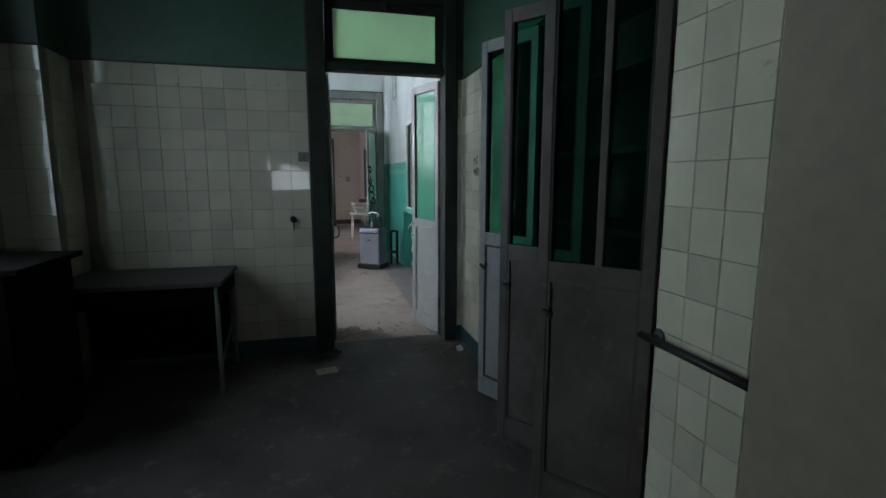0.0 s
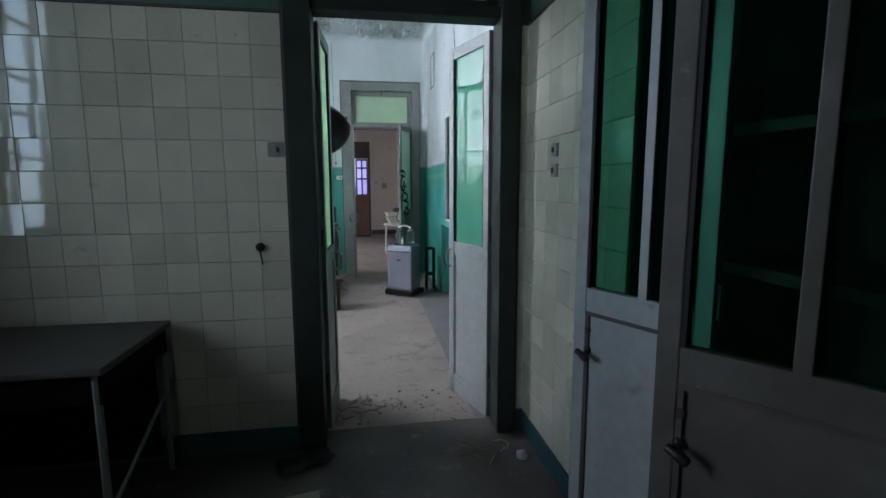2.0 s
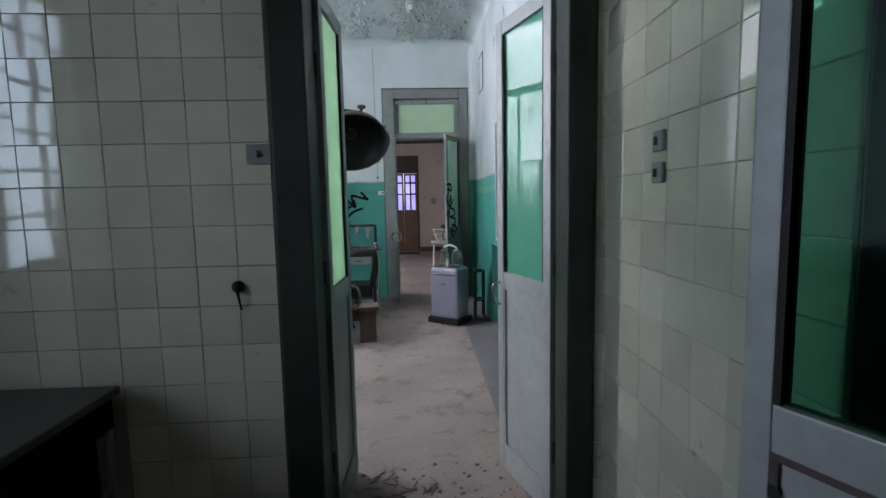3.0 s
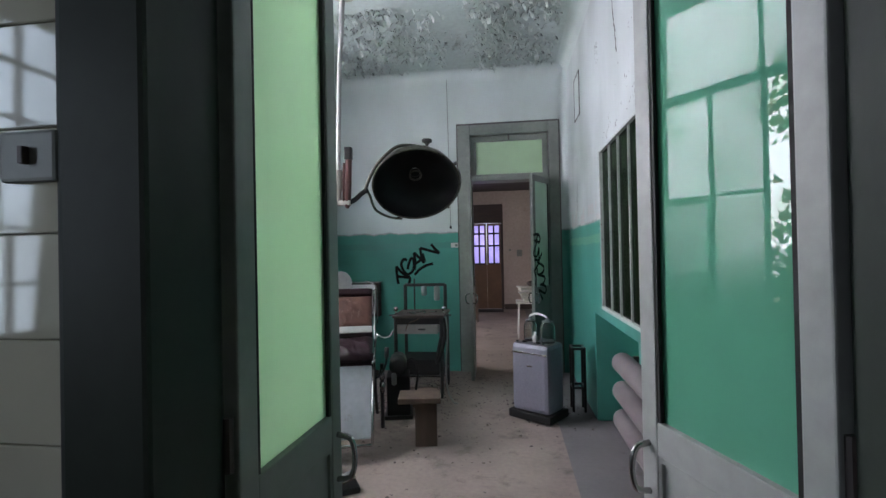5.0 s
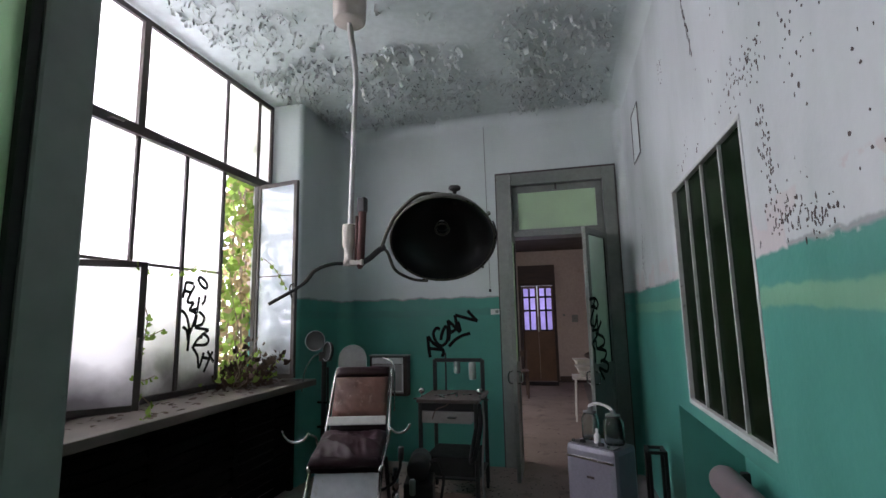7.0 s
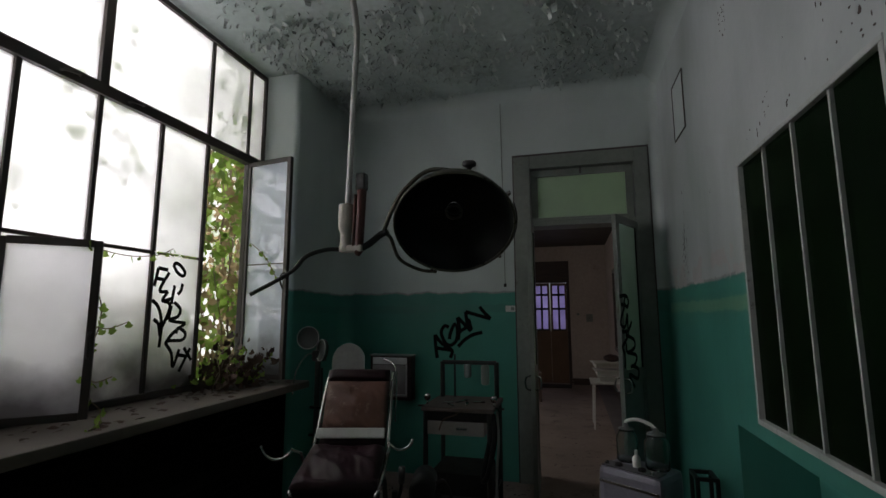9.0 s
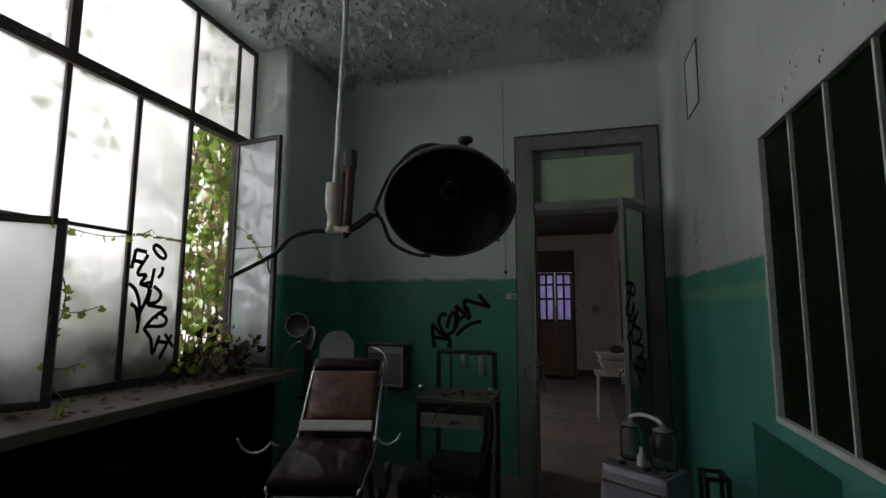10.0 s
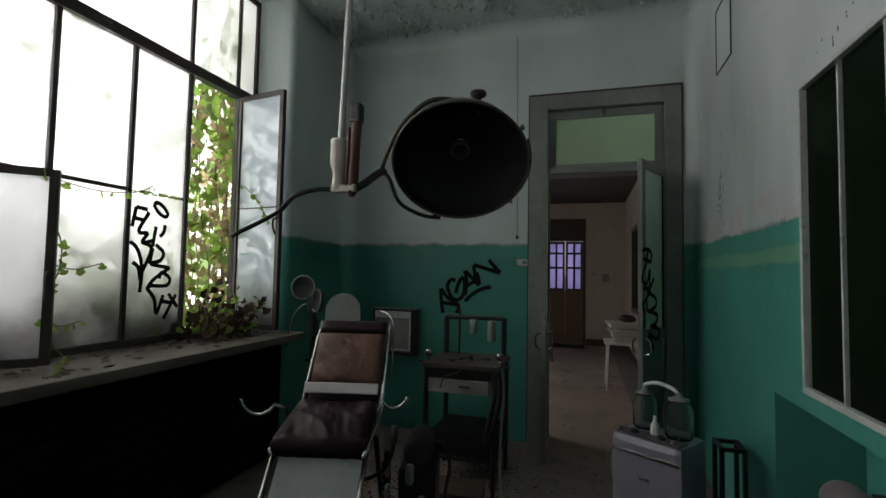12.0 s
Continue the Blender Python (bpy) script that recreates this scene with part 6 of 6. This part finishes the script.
# ---- kitchen ----
thin_glass = tinted_pane("dusty_thin_glass", (0.95, 1.0, 1.0), (0.35, 0.37, 0.36), 0.93, 0.78)


def kitchen_window(name, axis, at, a0, a1, z0, z1, columns, rows_, label):
    th = thing(name, pose(0, 0, 0), label, "window", kind="structure")

    def b(u0, u1, v0, v1, d):
        return ((at - d, u0, v0), (at + d, u1, v1)) if axis == "x" else ((u0, at - d, v0), (u1, at + d, v1))
    for lo, hi in (b(a0, a0 + 0.04, z0, z1, 0.03), b(a1 - 0.04, a1, z0, z1, 0.03), b(a0 + 0.04, a1 - 0.04, z0, z0 + 0.04, 0.03), b(a0 + 0.04, a1 - 0.04, z1 - 0.04, z1, 0.03)):
        part("frame", boxes((lo, hi)), steel_frame, th)
    for k in range(1, columns):
        u = a0 + (a1 - a0) * k / columns
        part("glazing_bar", boxes(b(u - 0.012, u + 0.012, z0 + 0.04, z1 - 0.04, 0.018)), steel_frame, th)
    for k in range(1, rows_):
        v = z0 + (z1 - z0) * k / rows_
        part("glazing_bar", boxes(b(a0 + 0.04, a1 - 0.04, v - 0.01, v + 0.01, 0.016)), steel_frame, th)
    g = part("pane", boxes(b(a0 + 0.03, a1 - 0.03, z0 + 0.03, z1 - 0.03, 0.003)), thin_glass, th)
    g.visible_shadow = False
    return th


kitchen_window("window_3", "x", -2.1, 1.97, 2.87, 1.0, 2.8, 3, 6, "kitchen window with small dusty panes")
kitchen_window("window_4", "y", -3.3, -0.95, -0.26, 1.1, 1.70, 3, 2, "small window with many panes at the back")
# out of view, added to go with the far room's assumed daylight
kitchen_window("window_5", "x", -3.1, 9.4, 11.1, 1.0, 2.5, 4, 2, "unseen far room window, assumed as the source of its daylight")

tab = thing("work_table", pose(-1.15, 3.5, 0), "old metal work table with a dull grey top against the tiles", "table")
part("top", boxes(((-0.50, -0.30, 0.715), (0.52, 0.32, 0.745)), bevel=0.006), surface("dull_grey_table_top", (0.075, 0.07, 0.062), (0.05, 0.046, 0.04), 0.6, grain=20, world_scale=False), tab, "dull grey table top")
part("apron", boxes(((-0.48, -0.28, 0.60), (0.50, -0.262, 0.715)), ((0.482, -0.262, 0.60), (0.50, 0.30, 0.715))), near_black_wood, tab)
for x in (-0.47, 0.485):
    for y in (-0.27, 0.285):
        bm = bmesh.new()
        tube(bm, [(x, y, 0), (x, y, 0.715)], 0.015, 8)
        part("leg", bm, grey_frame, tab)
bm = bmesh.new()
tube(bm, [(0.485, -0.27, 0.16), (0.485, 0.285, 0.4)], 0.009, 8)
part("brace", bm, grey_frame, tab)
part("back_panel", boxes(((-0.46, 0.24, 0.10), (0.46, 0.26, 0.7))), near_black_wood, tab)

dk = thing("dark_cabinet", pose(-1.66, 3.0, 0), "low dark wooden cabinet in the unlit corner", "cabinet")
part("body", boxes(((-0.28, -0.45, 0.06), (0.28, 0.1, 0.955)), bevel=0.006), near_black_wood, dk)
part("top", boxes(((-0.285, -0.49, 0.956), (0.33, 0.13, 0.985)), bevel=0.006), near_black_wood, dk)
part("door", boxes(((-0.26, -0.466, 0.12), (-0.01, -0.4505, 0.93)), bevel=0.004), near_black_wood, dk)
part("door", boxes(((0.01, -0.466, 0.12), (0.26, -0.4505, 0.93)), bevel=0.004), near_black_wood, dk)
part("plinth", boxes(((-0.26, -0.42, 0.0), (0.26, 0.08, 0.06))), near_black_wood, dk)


def plate_switch(at, rz, w, h, label, name="light_switch"):
    th = thing(name, pose(*at, 0, 0, rz), label, "light switch")
    part("plate", boxes(((-w / 2, -0.014, -h / 2), (w / 2, 0, h / 2)), bevel=0.005), grey_frame, th)
    part("lever", boxes(((-0.004, -0.024, -0.012), (0.004, -0.013, 0.012)), bevel=0.0015), steel_frame, th)
    return th


plate_switch((-0.112, PART_FRONT - 0.013, 1.555), 0, 0.088, 0.07, "grey rectangular wall switch on the tiles")
plate_switch((KITCHEN_RIGHT - 0.013, 3.47, 1.535), -90, 0.06, 0.06, "small square grey switch on the tiles")
plate_switch((KITCHEN_RIGHT - 0.013, 3.47, 1.445), -90, 0.06, 0.06, "small square grey switch on the tiles")
pl = thing("wall_socket", pose(-0.214, PART_FRONT - 0.012, 1.08), "black round socket plug with a dangling cord end", "socket")
bm = bmesh.new()
spun(bm, [(0.022, 0.0), (0.022, 0.014), (0.016, 0.02), (0.01, 0.034)], pose(0, 0, 0, 90, 0, 0), 16)
part("plug", bm, rubber, pl, smooth=True)
bm = bmesh.new()
tube(bm, smooth_path([(0.0, -0.026, -0.01), (0.004, -0.022, -0.04), (0.008, -0.008, -0.085)], 5), 0.004, 6)
part("cord", bm, rubber, pl)

rail = thing("towel_rail", pose(KITCHEN_RIGHT - 0.014, 1.19, 0.84), "dark iron towel rail fixed across the tiles", "towel rail")
bm = bmesh.new()
tube(bm, [(-0.045, -0.28, 0), (-0.045, 0.24, 0)], 0.015, 12)
part("bar", bm, black_iron, rail, smooth=True)
for y in (-0.2, 0.2):
    bm = bmesh.new()
    spun(bm, [(0.03, 0.0), (0.03, 0.006), (0.012, 0.012), (0.012, 0.045)], pose(0, y, 0, 0, -90, 0), 14)
    part("bracket", bm, black_iron, rail)

niche = thing("niche_shelves", pose(1.4, 2.133, 0), "dark wooden shelves in the glazed wall niche, with dark boards added for its shade", "shelf")
# back and side boards are added, the niche's shade put into dark wood
part("back", boxes(((0.18, -0.71, 0.02), (0.198, 0.71, 2.2))), dark_wood, niche)
for y in (-0.71, 0.692):
    part("side", boxes(((-0.2, y, 0.02), (0.178, y + 0.018, 2.2))), dark_wood, niche)
for z in (0.25, 0.75, 1.15, 1.5, 1.85):
    part("shelf", boxes(((-0.16, -0.69, z), (0.178, 0.69, z + 0.03)), bevel=0.003), dark_wood, niche)

pp = thing("paper_scrap", pose(0.0, 3.43, 0.0, 0, 0, 12), "yellowed sheet of paper lying on the floor", "paper")
part("sheet", boxes(((-0.075, -0.055, 0.0), (0.075, 0.055, 0.003))), surface("yellowed_paper", (0.42, 0.39, 0.30), None, 0.9, world_scale=False), pp)
cup = thing("plaster_chunk", pose(1.06, 3.60, 0.0, 0, 0, 30), "white lump of plaster by the skirting", "rubble")
bm = bmesh.new()
bmesh.ops.create_icosphere(bm, subdivisions=2, radius=0.028)
for v_ in bm.verts:
    v_.co *= 1 + 0.35 * noise.noise(v_.co * 50)
    v_.co.z = max(v_.co.z + 0.018, 0)
part("lump", bm, white_enamel, cup)
rg = thing("dark_rag", pose(-0.02, 3.72, 0.0, 0, 0, 25), "dark crumpled rag by the door casing", "rag")
bm = bmesh.new()
bmesh.ops.create_grid(bm, x_segments=16, y_segments=8, size=0.5)
for v_ in bm.verts:
    v_.co = Vector((v_.co.x * 0.26, v_.co.y * 0.13, 0.025 + 0.035 * noise.noise(Vector((v_.co.x * 5, v_.co.y * 5, 2)))))
part("cloth", bm, rubber, rg, smooth=True)

for name, lo, hi in (("baseboard_partition_left", (-1.62, PART_FRONT - 0.016, 0), (-0.066, PART_FRONT, 0.125)), ("baseboard_partition_right", (1.102, PART_FRONT - 0.016, 0), (KITCHEN_RIGHT, PART_FRONT, 0.125)),
                     ("baseboard_right", (KITCHEN_RIGHT - 0.016, 2.846, 0), (KITCHEN_RIGHT, PART_FRONT - 0.016, 0.125)), ("baseboard_pillar", (-1.95, 3.524, 0), (-1.62, 3.54, 0.125)),
                     ("baseboard_right_near", (KITCHEN_RIGHT - 0.016, 0.89, 0), (KITCHEN_RIGHT, 1.42, 0.125))):
    tagged(link_mesh(name, boxes((lo, hi), bevel=0.003), skirting_paint), "blue-green painted skirting", "baseboard", kind="structure")
TILE_TOP = 0.127 + 14 * 0.147
for name, lo, hi in (("trim_tile_cap_left", (-1.62, PART_FRONT - 0.02, TILE_TOP), (-0.066, PART_FRONT, TILE_TOP + 0.012)), ("trim_tile_cap_pillar", (-1.95, 3.52, TILE_TOP), (-1.60, 3.54, TILE_TOP + 0.012)),
                     ("trim_tile_cap_right", (KITCHEN_RIGHT - 0.02, 2.846, TILE_TOP), (KITCHEN_RIGHT, PART_FRONT - 0.02, TILE_TOP + 0.012))):
    tagged(link_mesh(name, boxes((lo, hi)), steel_frame), "dark capping strip above the tiles", "trim", kind="structure")


# ---- far room ----
fd = thing("door_far", pose(0.03, 15.2, 0), "brown double door with small barred panes in its upper half", "door", kind="structure")
brown_door = surface("brown_door_paint", (0.15, 0.078, 0.04), (0.10, 0.052, 0.028), 0.5, grain=12)
part("frame", boxes(((-0.41, -0.11, 0), (-0.35, 0.05, 2.58)), ((0.35, -0.11, 0), (0.41, 0.05, 2.58)), ((-0.35, -0.11, 2.12), (0.35, 0.05, 2.58))), dark_wood, fd)
for s in (-1, 1):
    x0, x1 = (-0.348, -0.012) if s < 0 else (0.012, 0.348)
    leaf = part("leaf", boxes(((min(x0, 0.002), -0.02, 0.01), (max(x1, -0.002), 0.02, 1.10)), ((x0, -0.02, 1.10), (x0 + 0.04, 0.02, 2.115)), ((x1 - 0.04, -0.02, 1.10), (x1, 0.02, 2.115)), ((x0 + 0.04, -0.02, 2.06), (x1 - 0.04, 0.02, 2.115)), bevel=0.003), brown_door, fd)
    for z in (1.10, 1.55, 1.85):
        part("glazing_bar", boxes(((x0 + 0.04, -0.018, z - 0.008), (x1 - 0.04, 0.018, z + 0.034))), black_iron, leaf)
    part("glazing_bar", boxes((((x0 + x1) / 2 - 0.02, -0.017, 1.134), ((x0 + x1) / 2 + 0.02, 0.017, 2.06))), black_iron, leaf)
    g = part("pane", boxes(((x0 + 0.04, -0.003, 1.12), (x1 - 0.04, 0.003, 2.06))), frosted("violet_milk_glass", (0.62, 0.58, 0.80), 0.7), leaf)
    g.visible_shadow = False
for name, lo, hi in (("baseboard_far", (0.445, 15.085, 0), (1.2, 15.1, 0.13)), ("baseboard_far_left", (-3.0, 15.085, 0), (-0.385, 15.1, 0.13)), ("baseboard_far_right", (1.185, END_BACK, 0), (1.2, 15.085, 0.13))):
    tagged(link_mesh(name, boxes((lo, hi)), dark_wood), "dark brown skirting", "baseboard", kind="structure")
plate_switch((0.83, 15.095, 1.37), 0, 0.13, 0.16, "dark square switch box on the plaster")
plate_switch((0.60, 15.095, 1.45), 0, 0.05, 0.05, "small dark switch on the plaster")
wr = thing("window_6", pose(1.2, 0, 0), "dark wooden window frame in the side wall", "window", kind="structure")
part("frame", boxes(((-0.02, 12.38, 0.83), (0.1, 12.44, 2.22)), ((-0.02, 13.46, 0.83), (0.1, 13.52, 2.22)), ((-0.02, 12.44, 2.16), (0.1, 13.46, 2.22)), ((-0.03, 12.44, 0.83), (0.1, 13.46, 0.89))), dark_wood, wr)
part("pane", boxes(((0.05, 12.44, 0.89), (0.056, 13.46, 2.16))), dark_glass, wr)

wt = thing("white_table", pose(0.93, 11.35, 0), "white enamel side table with splayed thin legs", "table")
part("top", boxes(((-0.27, -0.25, 0.56), (0.22, 0.25, 0.585)), bevel=0.006), white_enamel, wt)
for x, y in ((-0.22, -0.21), (0.18, -0.21), (-0.22, 0.21), (0.18, 0.21)):
    bm = bmesh.new()
    tube(bm, [(x * 1.1, y, 0), (x, y, 0.56)], 0.011, 8)
    part("leg", bm, white_enamel, wt)
for k, (w_, d_, z_, dx) in enumerate(((0.36, 0.34, 0.585, 0.0), (0.40, 0.32, 0.66, -0.02), (0.42, 0.34, 0.755, -0.03))):
    tr_ = thing("enamel_tray", pose(0.93 + dx, 11.35, z_, 0, 0, 3 * k), "white enamel tray stacked on the side table", "tray", "stacked trays")
    part("pan", box(bmesh.new(), (-w_ / 2 + 0.03, -d_ / 2 + 0.03, 0), (w_ / 2 - 0.03, d_ / 2 - 0.03, 0.055), 0.012), white_enamel, tr_)
    part("lip", box(bmesh.new(), (-w_ / 2, -d_ / 2, 0.053), (w_ / 2, d_ / 2, 0.07), 0.006), white_enamel, tr_)
bd = thing("cloth_bundle", pose(0.95, 11.36, 0.825), "small brown cloth bundle on the trays", "cloth")
bm = bmesh.new()
bmesh.ops.create_icosphere(bm, subdivisions=3, radius=0.07)
for v_ in bm.verts:
    v_.co = Vector((v_.co.x * 1.5, v_.co.y, max(v_.co.z * 0.7 + 0.045, 0))) * (1 + 0.2 * noise.noise(v_.co * 18))
part("cloth", bm, dark_wood, bd, smooth=True)

ch = thing("wooden_chair", pose(-0.30, 13.1, 0, 0, 0, 8), "plain pale wooden chair frame standing by the door", "chair")
for x, y, h_ in ((-0.19, -0.19, 0.45), (0.19, -0.19, 0.45), (-0.19, 0.19, 0.82), (0.19, 0.19, 0.82)):
    part("leg", boxes(((x - 0.018, y - 0.018, 0), (x + 0.018, y + 0.018, h_)), bevel=0.003), pale_wood, ch)
part("seat", boxes(((-0.21, -0.21, 0.45), (0.21, 0.17, 0.475)), bevel=0.005), pale_wood, ch)
part("backrest", boxes(((-0.17, 0.18, 0.70), (0.17, 0.2, 0.80)), bevel=0.004), pale_wood, ch)
mt = tagged(link_mesh("door_floor_strip", boxes(((-0.35, 14.55, 0.0), (0.42, 15.02, 0.012)), bevel=0.004), rubber), "dark strip on the floor before the brown door", "door mat")


# ---- tiles of the kitchen walls ----
tile_mesh = bpy.data.meshes.new("tile")
tb_ = bmesh.new()
box(tb_, (-0.0731, -0.009, -0.0728), (0.0731, 0.0, 0.0728))
bmesh.ops.bevel(tb_, geom=[e for e in tb_.edges if all(v.co.y < -0.005 for v in e.verts)], offset=0.002, segments=1, affect="EDGES")
tb_.to_mesh(tile_mesh)
tb_.free()
tile_mesh.materials.append(tile_glaze)
tile_rng = random.Random(2)


def tile_field(parent_name, origin, along, normal_turn, count, rows_, first=0.127, narrow=1.0):
    holder = bpy.data.objects[parent_name]
    o, a = Vector(origin), Vector(along)
    for i in range(count):
        for j in range(rows_):
            ob = new("tile", tile_mesh)
            ob.parent = holder
            p = o + a * (i + 0.5) * 0.147 * narrow + Vector((0, 0, first + (j + 0.5) * 0.147))
            ob.matrix_basis = pose(*p, tile_rng.gauss(0, 0.5), 0, normal_turn + tile_rng.gauss(0, 0.5)) @ Matrix.Diagonal((narrow * (1.0 if narrow == 1.0 else 0.985), 1, 1, 1))


def grout_bed(name, lo, hi):
    tagged(link_mesh(name, boxes((lo, hi)), grout), "dark grout bed behind the tiles", "trim", kind="structure")


grout_bed("trim_grout_left", (-1.62, PART_FRONT - 0.004, 0.125), (-0.066, PART_FRONT, TILE_TOP))
grout_bed("trim_grout_strip", (1.102, PART_FRONT - 0.004, 0.125), (KITCHEN_RIGHT, PART_FRONT, TILE_TOP))
grout_bed("trim_grout_right", (KITCHEN_RIGHT - 0.004, 2.846, 0.125), (KITCHEN_RIGHT, PART_FRONT - 0.004, TILE_TOP))
grout_bed("trim_grout_near", (KITCHEN_RIGHT - 0.004, 0.89, 0.125), (KITCHEN_RIGHT, 1.42, TILE_TOP + 0.6))
grout_bed("trim_grout_pillar", (-1.95, 3.536, 0.125), (-1.62, 3.54, TILE_TOP))
grout_bed("trim_grout_pillar_side", (-1.62, 3.54, 0.125), (-1.616, PART_FRONT - 0.004, TILE_TOP))
tile_field("wall_partition_kitchen", (-0.066 - 10 * 0.147, PART_FRONT - 0.003, 0), (1, 0, 0), 0, 10, 14)
tile_field("wall_partition_kitchen", (1.103, PART_FRONT - 0.003, 0), (1, 0, 0), 0, 1, 14, narrow=0.37)
tile_field("wall_kitchen_right", (KITCHEN_RIGHT - 0.003, PART_FRONT - 0.012, 0), (0, -1, 0), -90, 7, 14)
tile_field("wall_kitchen_right", (KITCHEN_RIGHT - 0.003, 1.415, 0), (0, -1, 0), -90, 4, 18, narrow=0.88)
tile_field("wall_pillar", (-1.62 - 2 * 0.147, 3.537, 0), (1, 0, 0), 0, 2, 14)
tile_field("wall_pillar", (-1.617, PART_FRONT - 0.008, 0), (0, -1, 0), 90, 2, 14, narrow=0.95)
